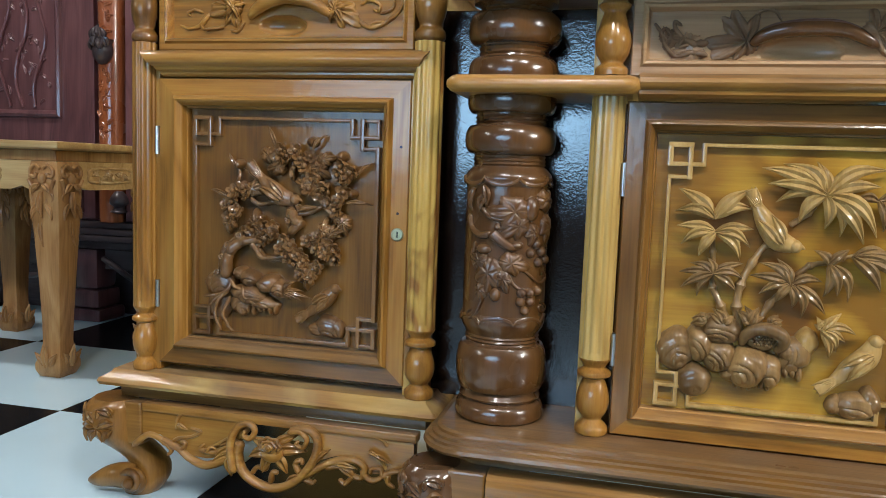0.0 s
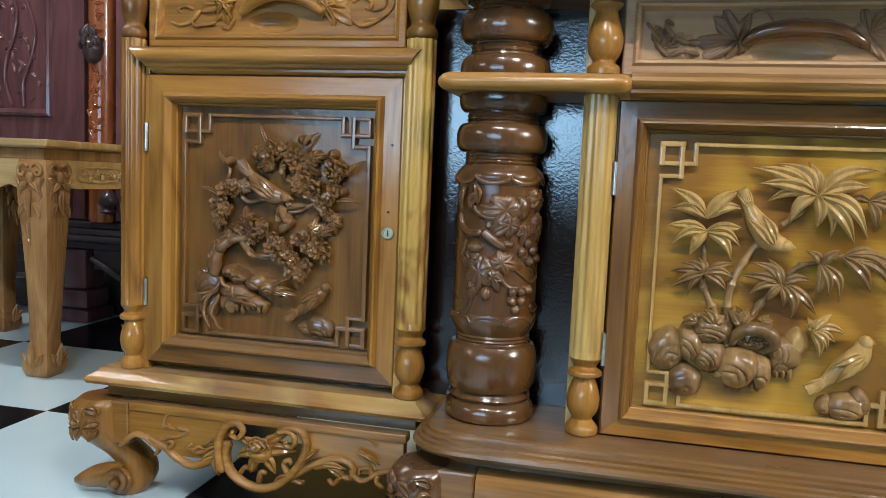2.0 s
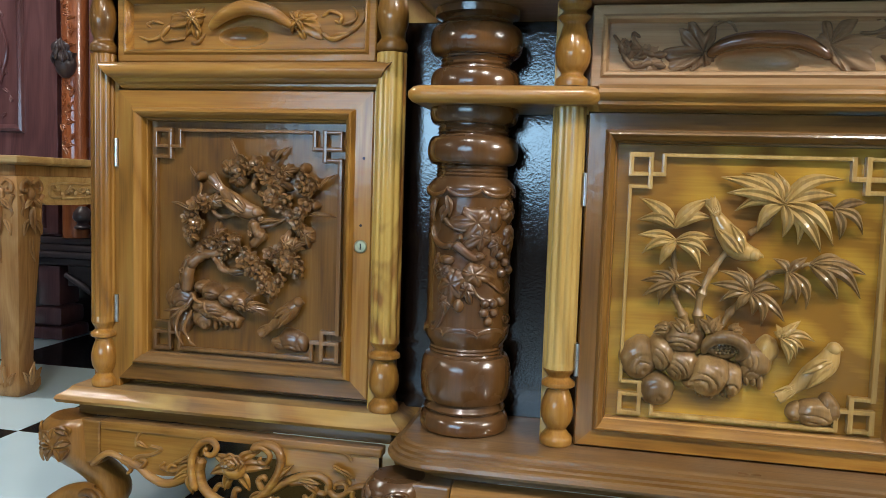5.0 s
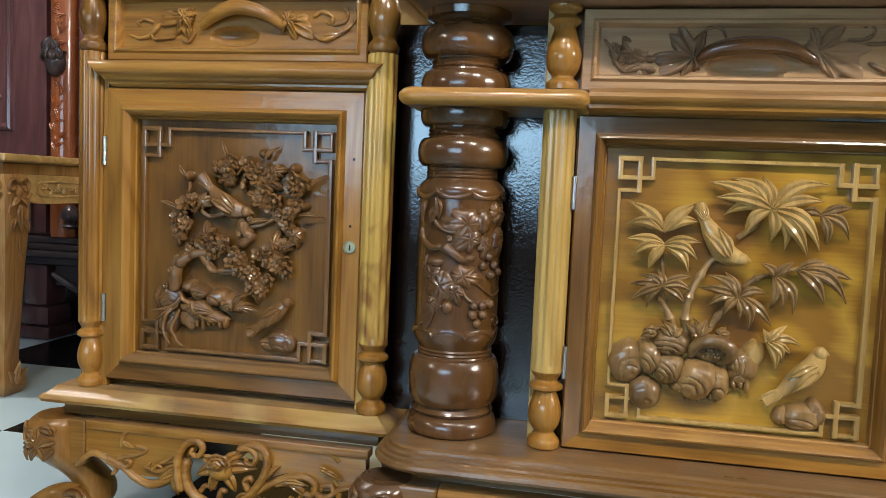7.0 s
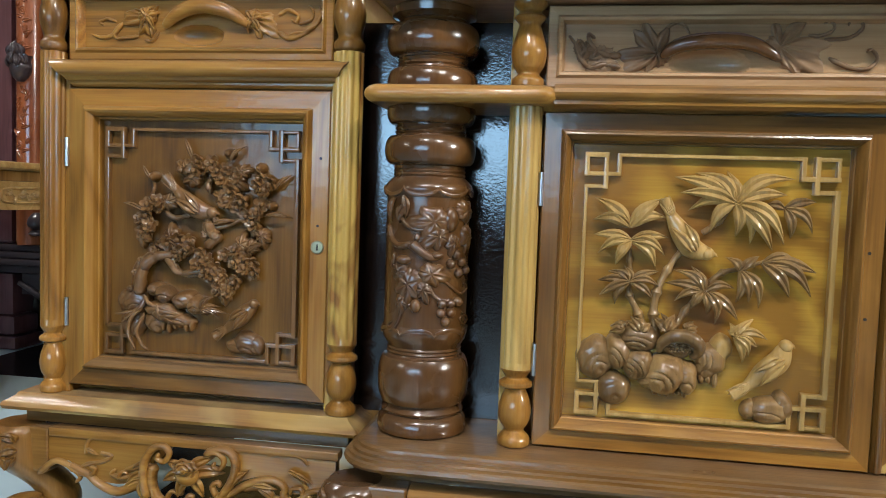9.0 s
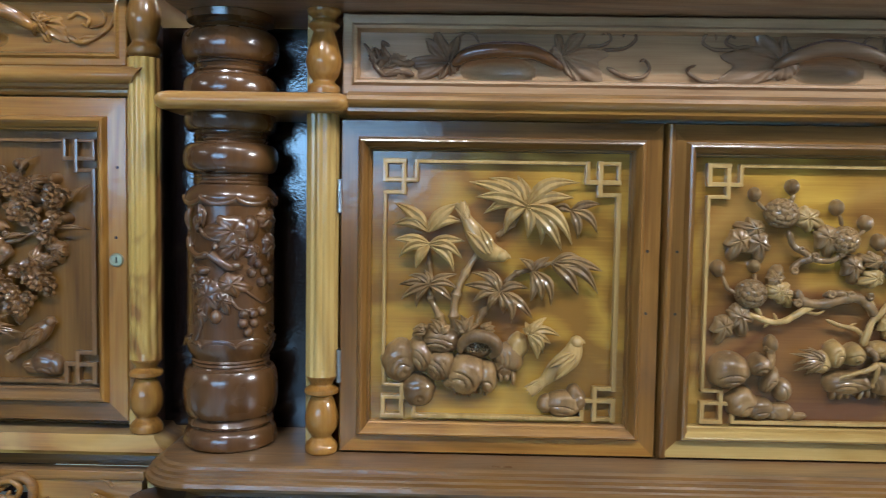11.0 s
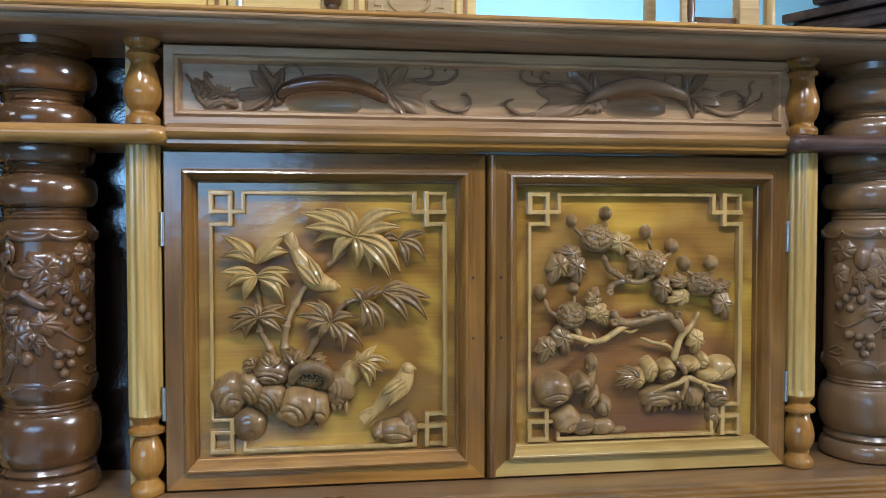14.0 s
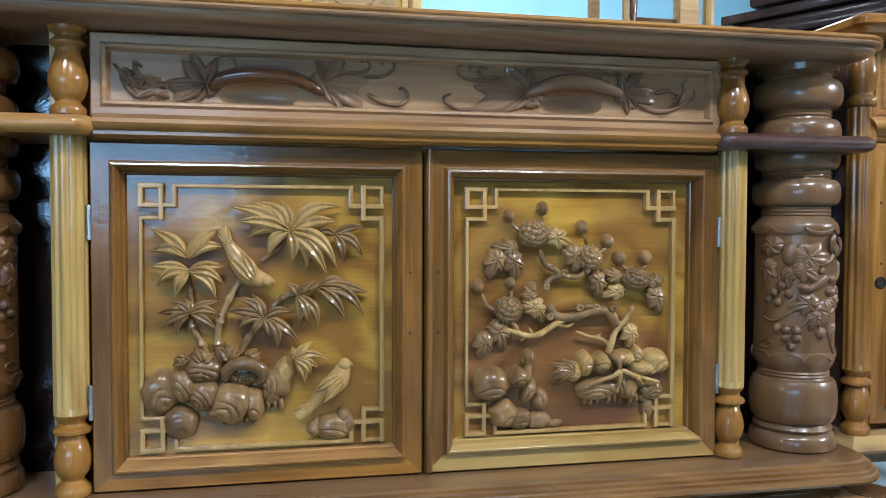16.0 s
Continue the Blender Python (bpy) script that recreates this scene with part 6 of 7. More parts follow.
    knot_ring(d, -1.133, 0.524, YP - 0.018, 0.0087, carve_dark)
    knot_ring(d, -1.018, 0.581, YP - 0.018, 0.0065, carve_dark)
    knot_ring(d, -1.038, 0.554, YP - 0.018, 0.0054, carve_dark)
    knot_ring(d, -1.127, 0.454, YP - 0.018, 0.0065, carve_dark)
    knot_ring(d, -1.060, 0.543, YP - 0.018, 0.0054, carve_dark)
    perched_bird(d, ((-1.113, 0.652), (-1.093, 0.632), (-1.073, 0.613), (-1.050, 0.597), (-1.028, 0.594)), YP - 0.016, carve_dark)
    perched_bird(d, ((-1.019, 0.379), (-0.999, 0.392), (-0.978, 0.409), (-0.961, 0.425), (-0.949, 0.438)), YP - 0.014, carve_dark)
    shell_rock(d, -1.170, 0.431, YP, 0.0272, 0.0262, 0.0220, 0, (0.20, -0.60), 4, carve_dark)
    shell_rock(d, -1.175, 0.396, YP, 0.0240, 0.0305, 0.0180, 0, (0.40, 0.30), 3, carve_dark)
    shell_rock(d, -1.113, 0.447, YP, 0.0196, 0.0153, 0.0300, -15, (0.30, -0.30), 3, carve_dark)
    shell_rock(d, -1.133, 0.456, YP, 0.0142, 0.0131, 0.0260, 0, (0.00, -0.50), 2, carve_dark)
    shell_rock(d, -1.078, 0.439, YP, 0.0240, 0.0163, 0.0280, 20, (-0.50, -0.50), 3, carve_dark)
    shell_rock(d, -1.056, 0.431, YP, 0.0185, 0.0174, 0.0280, 0, (0.20, -0.30), 4, carve_dark)
    shell_rock(d, -1.116, 0.418, YP, 0.0349, 0.0196, 0.0280, -8, (0.40, 0.60), 4, carve_dark)
    shell_rock(d, -1.088, 0.403, YP, 0.0305, 0.0131, 0.0200, 0, (0.00, 0.80), 3, carve_dark)
    shell_rock(d, -1.132, 0.400, YP, 0.0218, 0.0218, 0.0200, 0, (0.30, 0.50), 3, carve_dark)
    shell_rock(d, -1.191, 0.430, YP, 0.0153, 0.0196, 0.0140, 0, (0.00, -0.50), 2, carve_dark)
    shell_rock(d, -0.963, 0.369, YP, 0.0240, 0.0196, 0.0180, -20, (0.30, -0.90), 3, carve_dark)
    shell_rock(d, -0.984, 0.363, YP, 0.0174, 0.0131, 0.0120, 0, (0.00, -0.90), 2, carve_dark)
    shell_rock(d, -0.947, 0.366, YP, 0.0153, 0.0174, 0.0160, 20, (-0.40, -0.60), 2, carve_dark)
    drips(d, -1.101, 0.392, YP, 0.0850, 8, carve_dark)
    branch(d, ((-1.146, 0.445), (-1.138, 0.433), (-1.116, 0.424), (-1.086, 0.418)), YP - 0.022, 0.0042, 0.0018, carve_dark, 'root')
    branch(d, ((-1.144, 0.440), (-1.153, 0.424), (-1.177, 0.414), (-1.202, 0.410)), YP - 0.022, 0.0042, 0.0018, carve_dark, 'root')
    branch(d, ((-1.149, 0.424), (-1.168, 0.407), (-1.177, 0.381), (-1.163, 0.350)), YP - 0.022, 0.0042, 0.0018, carve_dark, 'root')
    branch(d, ((-1.146, 0.414), (-1.160, 0.382), (-1.152, 0.362), (-1.139, 0.350)), YP - 0.022, 0.0042, 0.0018, carve_dark, 'root')
    branch(d, ((-1.122, 0.431), (-1.116, 0.411), (-1.094, 0.402)), YP - 0.022, 0.0042, 0.0018, carve_dark, 'root')
    branch(d, ((-1.155, 0.422), (-1.175, 0.407), (-1.189, 0.395)), YP - 0.022, 0.0042, 0.0018, carve_dark, 'root')
    spray(d, -1.043, 0.426, 0.054, ((-6, 0.047), (-18, 0.033), (-22, 0.022), (14, 0.032), (54, 0.027), (47, 0.037), (-47, 0.016),), 0.0058, carve_dark)


def carve_centre_drawer(d):
    YP, M = 0.008, drawer_carve
    relief_leaves(d, -0.306, 0.854, YP, ((115, 0.056), (71, 0.046), (136, 0.052), (-178, 0.064), (-154, 0.058), (-119, 0.033), (-84, 0.021), (-162, 0.046)), 0.0290, M)
    part("leaf", lobed_mesh(-0.383, 0.843, YP - 0.001, 0.0258, 175, 0.0050, 7, 1.30, 0.6), M, d)
    part("leaf", lobed_mesh(-0.411, 0.859, YP - 0.001, 0.0189, 120, 0.0050, 5, 1.20, 0.6), M, d)
    branch(d, ((-0.358, 0.852), (-0.377, 0.852), (-0.393, 0.859), (-0.404, 0.871), (-0.406, 0.883), (-0.396, 0.877)), YP - 0.002, 0.0050, 0.0025, M, 'scroll')
    branch(d, ((-0.358, 0.834), (-0.381, 0.839), (-0.401, 0.833), (-0.416, 0.846), (-0.424, 0.866), (-0.431, 0.876), (-0.435, 0.880)), YP - 0.002, 0.0050, 0.0020, M, 'scroll')
    branch(d, ((-0.383, 0.852), (-0.397, 0.847), (-0.393, 0.858), (-0.383, 0.860)), YP - 0.002, 0.0030, 0.0020, M, 'scroll')
    branch(d, ((-0.416, 0.846), (-0.418, 0.858), (-0.424, 0.868), (-0.418, 0.875)), YP - 0.002, 0.0030, 0.0020, M, 'scroll')
    branch(d, ((-0.295, 0.892), (-0.281, 0.899), (-0.268, 0.895), (-0.261, 0.883)), YP - 0.002, 0.0026, 0.0020, M, 'scroll')
    relief_leaves(d, -0.136, 0.865, YP, ((102, 0.039), (72, 0.023), (50, 0.056), (28, 0.029), (2, 0.073), (-10, 0.061), (-51, 0.054), (-29, 0.079), (-63, 0.038)), 0.0290, M)
    branch(d, ((-0.098, 0.881), (-0.076, 0.882), (-0.063, 0.891), (-0.069, 0.901), (-0.078, 0.897)), YP - 0.002, 0.0030, 0.0018, M, 'scroll')
    branch(d, ((-0.076, 0.876), (-0.046, 0.877), (-0.027, 0.889), (-0.028, 0.902), (-0.041, 0.903), (-0.045, 0.894)), YP - 0.002, 0.0030, 0.0018, M, 'scroll')
    branch(d, ((-0.068, 0.850), (-0.046, 0.838), (-0.019, 0.834), (-0.004, 0.846), (-0.011, 0.861), (-0.019, 0.858)), YP - 0.002, 0.0040, 0.0020, M, 'scroll')
    relief_leaves(d, 0.195, 0.860, YP, ((90, 0.045), (138, 0.032), (134, 0.068), (160, 0.060), (175, 0.095), (-172, 0.085), (-162, 0.103), (-145, 0.057), (-135, 0.033)), 0.0290, M)
    branch(d, ((0.144, 0.883), (0.122, 0.882), (0.109, 0.889), (0.116, 0.899), (0.123, 0.894)), YP - 0.002, 0.0030, 0.0018, M, 'scroll')
    branch(d, ((0.122, 0.878), (0.093, 0.878), (0.076, 0.886), (0.079, 0.900), (0.091, 0.902), (0.095, 0.892)), YP - 0.002, 0.0030, 0.0018, M, 'scroll')
    branch(d, ((0.100, 0.832), (0.084, 0.829), (0.061, 0.837), (0.053, 0.848), (0.066, 0.855)), YP - 0.002, 0.0040, 0.0020, M, 'scroll')
    relief_leaves(d, 0.355, 0.865, YP, ((101, 0.040), (54, 0.059), (58, 0.028), (7, 0.055), (-47, 0.037), (-74, 0.038), (-11, 0.061)), 0.0290, M)
    branch(d, ((0.348, 0.899), (0.330, 0.901), (0.316, 0.893), (0.313, 0.882)), YP - 0.002, 0.0026, 0.0020, M, 'scroll')
    branch(d, ((0.380, 0.848), (0.416, 0.837), (0.446, 0.843), (0.467, 0.855), (0.480, 0.863), (0.484, 0.875)), YP - 0.002, 0.0050, 0.0020, M, 'scroll')
    branch(d, ((0.410, 0.867), (0.436, 0.873), (0.451, 0.864), (0.441, 0.856)), YP - 0.002, 0.0035, 0.0020, M, 'scroll')
    branch(d, ((0.451, 0.850), (0.463, 0.869), (0.461, 0.883), (0.469, 0.893)), YP - 0.002, 0.0040, 0.0020, M, 'scroll')
    drawer_handle(d, ((-0.299, 0.850), (-0.276, 0.864), (-0.232, 0.870), (-0.179, 0.867), (-0.135, 0.847)), YP, M)
    drawer_handle(d, ((0.183, 0.854), (0.214, 0.869), (0.258, 0.879), (0.309, 0.873), (0.349, 0.862)), YP, M)


def carve_side_drawer(d):
    YP, M = 0.062, honey_x
    relief_leaves(d, -1.148, 0.924, YP, ((172, 0.049), (-170, 0.057), (-121, 0.037), (-86, 0.038), (-71, 0.033), (50, 0.027), (156, 0.033)), 0.0260, M)
    relief_leaves(d, -0.958, 0.918, YP, ((14, 0.039), (-9, 0.044), (-31, 0.057), (-68, 0.037), (83, 0.021), (-36, 0.035)), 0.0260, M)
    branch(d, ((-1.196, 0.914), (-1.214, 0.895), (-1.236, 0.889), (-1.255, 0.895)), YP - 0.002, 0.0050, 0.0020, M, 'scroll')
    branch(d, ((-1.166, 0.891), (-1.187, 0.889), (-1.207, 0.887), (-1.214, 0.899)), YP - 0.002, 0.0040, 0.0020, M, 'scroll')
    branch(d, ((-1.155, 0.885), (-1.140, 0.883), (-1.129, 0.899)), YP - 0.002, 0.0030, 0.0020, M, 'scroll')
    branch(d, ((-0.915, 0.925), (-0.899, 0.934), (-0.881, 0.925), (-0.883, 0.914), (-0.892, 0.918)), YP - 0.002, 0.0040, 0.0020, M, 'scroll')
    branch(d, ((-0.915, 0.898), (-0.895, 0.888), (-0.870, 0.896), (-0.851, 0.909), (-0.840, 0.925), (-0.844, 0.940)), YP - 0.002, 0.0050, 0.0020, M, 'scroll')
    branch(d, ((-0.880, 0.911), (-0.861, 0.916), (-0.854, 0.930), (-0.864, 0.942)), YP - 0.002, 0.0030, 0.0020, M, 'scroll')
    branch(d, ((-0.900, 0.888), (-0.885, 0.896), (-0.860, 0.898)), YP - 0.002, 0.0040, 0.0020, M, 'scroll')
    branch(d, ((-1.209, 0.916), (-1.225, 0.921), (-1.239, 0.916), (-1.233, 0.910)), YP - 0.002, 0.0030, 0.0020, M, 'scroll')
    drawer_handle(d, ((-1.116, 0.907), (-1.085, 0.927), (-1.044, 0.938), (-0.999, 0.929), (-0.965, 0.908)), YP, M)
    for fx, fz in ((-1.148, 0.924), (-0.958, 0.918)):
        lump(d, fx, fz, YP, 0.0075, 0.0075, 0.014, 0, M, 'bud')
        spray(d, fx, fz, YP - 0.006, ((20, 0.022), (75, 0.020), (130, 0.022), (185, 0.022), (240, 0.024), (300, 0.024)), 0.0085, M)


def carve_drum(col, cx, sgn):
    drum_vine(col, cx, sgn, ((-27, 0.601), (-20, 0.590), (-6, 0.583), (5, 0.583), (15, 0.591)), 0.0043, 0.0038)
    drum_vine(col, cx, sgn, ((-51, 0.588), (-45, 0.567), (-27, 0.556), (-11, 0.561)), 0.0047, 0.0066)
    drum_vine(col, cx, sgn, ((-12, 0.562), (0, 0.551), (16, 0.540), (32, 0.545)), 0.0086, 0.0057)
    drum_vine(col, cx, sgn, ((26, 0.512), (44, 0.496), (64, 0.483), (82, 0.490), (72, 0.501)), 0.0029, 0.0019)
    drum_vine(col, cx, sgn, ((13, 0.499), (21, 0.482), (33, 0.474), (49, 0.474)), 0.0033, 0.0024)
    drum_vine(col, cx, sgn, ((74, 0.451), (91, 0.439), (73, 0.435), (65, 0.444), (74, 0.448)), 0.0024, 0.0019)
    drum_vine(col, cx, sgn, ((-25, 0.476), (-24, 0.450), (-33, 0.430), (-44, 0.422), (-47, 0.432), (-39, 0.437)), 0.0038, 0.0019)
    drum_vine(col, cx, sgn, ((-14, 0.470), (-5, 0.460), (6, 0.466)), 0.0029, 0.0019)
    drum_vine(col, cx, sgn, ((-35, 0.546), (-40, 0.523), (-31, 0.502)), 0.0047, 0.0038)
    drum_vine(col, cx, sgn, ((-4, 0.577), (-3, 0.565)), 0.0047, 0.0057)
    drum_ball(col, cx, sgn, 23, 0.543, 0.0095, 0.0066, 'fruit')
    drum_broad_leaf(col, cx, sgn, 18, 0.595, 0.0285, 185)
    drum_broad_leaf(col, cx, sgn, 24, 0.573, 0.0209, 215)
    drum_broad_leaf(col, cx, sgn, 66, 0.613, 0.0209, -15)
    drum_broad_leaf(col, cx, sgn, 73, 0.574, 0.0190, -85)
    drum_broad_leaf(col, cx, sgn, 45, 0.564, 0.0143, -100)
    drum_ball(col, cx, sgn, 42, 0.599, 0.0133, 0.0199, 'fruit')
    drum_broad_leaf(col, cx, sgn, -13, 0.499, 0.0266, -105)
    drum_broad_leaf(col, cx, sgn, 16, 0.515, 0.0209, -15)
    drum_broad_leaf(col, cx, sgn, -26, 0.517, 0.0171, 160)
    drum_broad_leaf(col, cx, sgn, 6, 0.491, 0.0152, -70)
    drum_broad_leaf(col, cx, sgn, -23, 0.472, 0.0133, -90)
    drum_ball(col, cx, sgn, -22, 0.535, 0.0143, 0.0086, 'fruit')
    drum_ball(col, cx, sgn, -3, 0.465, 0.0095, 0.0114, 'fruit')
    drum_leaf(col, cx, sgn, -19, 0.621, -117, 0.032, 0.013)
    drum_leaf(col, cx, sgn, -23, 0.634, -80, 0.035, 0.011)
    drum_leaf(col, cx, sgn, -40, 0.629, -102, 0.036, 0.011)
    drum_ball(col, cx, sgn, 52, 0.545, 0.0079, 0.0082, 'grape')
    drum_ball(col, cx, sgn, 43, 0.531, 0.0079, 0.0082, 'grape')
    drum_ball(col, cx, sgn, 62, 0.533, 0.0079, 0.0082, 'grape')
    drum_ball(col, cx, sgn, 72, 0.520, 0.0079, 0.0082, 'grape')
    drum_ball(col, cx, sgn, 57, 0.516, 0.0079, 0.0082, 'grape')
    drum_ball(col, cx, sgn, 32, 0.469, 0.0079, 0.0082, 'grape')
    drum_ball(col, cx, sgn, 45, 0.469, 0.0079, 0.0082, 'grape')
    drum_ball(col, cx, sgn, 58, 0.471, 0.0079, 0.0082, 'grape')
    drum_ball(col, cx, sgn, 31, 0.455, 0.0079, 0.0082, 'grape')
    drum_ball(col, cx, sgn, 46, 0.455, 0.0079, 0.0082, 'grape')
    drum_ball(col, cx, sgn, 38, 0.441, 0.0079, 0.0082, 'grape')


def carve_apron(s, M):
    Y = 0.020
    apron_scroll(s, ((-1.104, 0.160), (-1.109, 0.134), (-1.099, 0.104), (-1.067, 0.084), (-1.027, 0.083), (-0.989, 0.107), (-0.965, 0.141), (-0.957, 0.172), (-0.966, 0.191), (-0.986, 0.196), (-1.012, 0.187)), Y - 0.004, 0.0090, 0.0070, M, 'basket_scroll')
    apron_scroll(s, ((-1.113, 0.102), (-1.120, 0.132), (-1.120, 0.163), (-1.105, 0.188), (-1.085, 0.195), (-1.074, 0.184), (-1.083, 0.169), (-1.096, 0.173), (-1.092, 0.182)), Y - 0.010, 0.0080, 0.0040, M, 'volute')
    apron_scroll(s, ((-1.012, 0.187), (-0.989, 0.191), (-0.976, 0.179), (-0.983, 0.164), (-0.996, 0.167), (-0.991, 0.175)), Y - 0.008, 0.0060, 0.0030, M, 'volute')
    apron_scroll(s, ((-1.117, 0.138), (-1.145, 0.116), (-1.178, 0.104), (-1.209, 0.114), (-1.230, 0.129), (-1.252, 0.138), (-1.266, 0.144)), Y - 0.000, 0.0090, 0.0050, M, 'scroll')
    apron_scroll(s, ((-1.115, 0.154), (-1.142, 0.137), (-1.167, 0.130), (-1.186, 0.134), (-1.178, 0.143)), Y - 0.000, 0.0070, 0.0030, M, 'scroll')
    apron_scroll(s, ((-1.113, 0.169), (-1.137, 0.154), (-1.162, 0.143)), Y - 0.000, 0.0070, 0.0030, M, 'scroll')
    apron_scroll(s, ((-1.264, 0.142), (-1.246, 0.125), (-1.255, 0.113)), Y - 0.000, 0.0060, 0.0030, M, 'tendril')
    apron_scroll(s, ((-1.250, 0.133), (-1.225, 0.129), (-1.216, 0.141), (-1.227, 0.144)), Y - 0.002, 0.0050, 0.0030, M, 'tendril')
    apron_scroll(s, ((-1.173, 0.129), (-1.164, 0.141), (-1.153, 0.138)), Y - 0.004, 0.0040, 0.0020, M, 'tendril')
    apron_scroll(s, ((-1.327, 0.122), (-1.296, 0.147), (-1.270, 0.143), (-1.257, 0.132)), Y - 0.000, 0.0060, 0.0050, M, 'scroll')
    apron_scroll(s, ((-0.998, 0.099), (-0.961, 0.124), (-0.925, 0.144), (-0.892, 0.150), (-0.872, 0.139), (-0.877, 0.120), (-0.894, 0.122)), Y - 0.000, 0.0080, 0.0050, M, 'scroll')
    apron_scroll(s, ((-0.946, 0.130), (-0.913, 0.136), (-0.894, 0.124), (-0.906, 0.106), (-0.918, 0.113)), Y - 0.000, 0.0070, 0.0040, M, 'scroll')
    apron_scroll(s, ((-0.878, 0.134), (-0.861, 0.118), (-0.841, 0.125), (-0.843, 0.140), (-0.859, 0.138), (-0.861, 0.128)), Y - 0.000, 0.0060, 0.0030, M, 'volute')
    apron_scroll(s, ((-0.841, 0.125), (-0.823, 0.137), (-0.791, 0.143)), Y - 0.000, 0.0060, 0.0040, M, 'scroll')
    apron_scroll(s, ((-0.828, 0.134), (-0.829, 0.118), (-0.816, 0.110)), Y - 0.000, 0.0060, 0.0030, M, 'tendril')
    apron_scroll(s, ((-0.992, 0.107), (-0.968, 0.099), (-0.962, 0.105)), Y - 0.000, 0.0060, 0.0030, M, 'tendril')
    apron_scroll(s, ((-1.045, 0.089), (-1.041, 0.110), (-1.030, 0.109)), Y - 0.004, 0.0060, 0.0040, M, 'tendril')
    apron_scroll(s, ((-0.990, 0.114), (-0.998, 0.131), (-0.988, 0.139), (-0.984, 0.131)), Y - 0.004, 0.0060, 0.0040, M, 'tendril')
    apron_scroll(s, ((-1.084, 0.100), (-1.073, 0.114), (-1.056, 0.112), (-1.052, 0.130)), Y - 0.000, 0.0050, 0.0030, M, 'tendril')
    part("leaf", leaf_mesh(-1.120, 0.132, Y - 0.004, -98, 0.041, 0.022, 0.004, 0.004), M, s)
    part("leaf", leaf_mesh(-0.967, 0.133, Y - 0.004, 47, 0.045, 0.014, 0.004, 0.004), M, s)
    part("leaf", leaf_mesh(-0.975, 0.126, Y - 0.004, 43, 0.040, 0.012, 0.004, 0.004), M, s)
    part("leaf", leaf_mesh(-1.041, 0.149, Y - 0.004, 154, 0.049, 0.022, 0.004, 0.004), M, s)
    part("leaf", leaf_mesh(-1.041, 0.149, Y - 0.004, -164, 0.052, 0.022, 0.004, 0.004), M, s)
    part("leaf", leaf_mesh(-1.041, 0.145, Y - 0.004, -122, 0.045, 0.020, 0.004, 0.004), M, s)
    part("leaf", leaf_mesh(-1.036, 0.145, Y - 0.004, -56, 0.041, 0.022, 0.004, 0.004), M, s)
    part("leaf", leaf_mesh(-1.036, 0.149, Y - 0.004, 9, 0.059, 0.024, 0.004, 0.004), M, s)
    part("leaf", leaf_mesh(-1.039, 0.157, Y - 0.004, 33, 0.050, 0.020, 0.004, 0.004), M, s)
    part("leaf", leaf_mesh(-1.109, 0.159, Y - 0.004, -163, 0.044, 0.014, 0.004, 0.004), M, s)
    part("leaf", leaf_mesh(-1.111, 0.149, Y - 0.004, -150, 0.059, 0.014, 0.004, 0.004), M, s)
    part("leaf", leaf_mesh(-1.113, 0.136, Y - 0.004, -153, 0.067, 0.012, 0.004, 0.004), M, s)
    part("leaf", leaf_mesh(-0.925, 0.140, Y - 0.004, -4, 0.041, 0.012, 0.004, 0.004), M, s)
    part("leaf", leaf_mesh(-0.915, 0.135, Y - 0.004, -31, 0.035, 0.012, 0.004, 0.004), M, s)
    part("leaf", leaf_mesh(-0.987, 0.110, Y - 0.004, -156, 0.035, 0.012, 0.004, 0.004), M, s)
    part("leaf", leaf_mesh(-0.854, 0.167, Y - 0.004, -27, 0.034, 0.010, 0.004, 0.004), M, s)
    part("leaf", leaf_mesh(-0.864, 0.171, Y - 0.004, -24, 0.022, 0.010, 0.004, 0.004), M, s)
    part("leaf", leaf_mesh(-1.230, 0.177, Y - 0.004, -28, 0.021, 0.010, 0.004, 0.004), M, s)
    rose(s, -1.039, 0.157, Y - 0.014, 0.0250, M)


carve_bamboo_door(door_left)
carve_chrysanthemum_door(door_right)
carve_plum_door(side_l_door)
carve_centre_drawer(drawer_c)
carve_side_drawer(side_l_drawer)
for column_part, side in ((col_a, 1), (col_b, -1)):
    carve_drum(column_part, CX - side * COL, side)
    drum_bands(column_part, CX - side * COL)
apron_boards(side_l, honey_x)
carve_apron(side_l, honey_x)


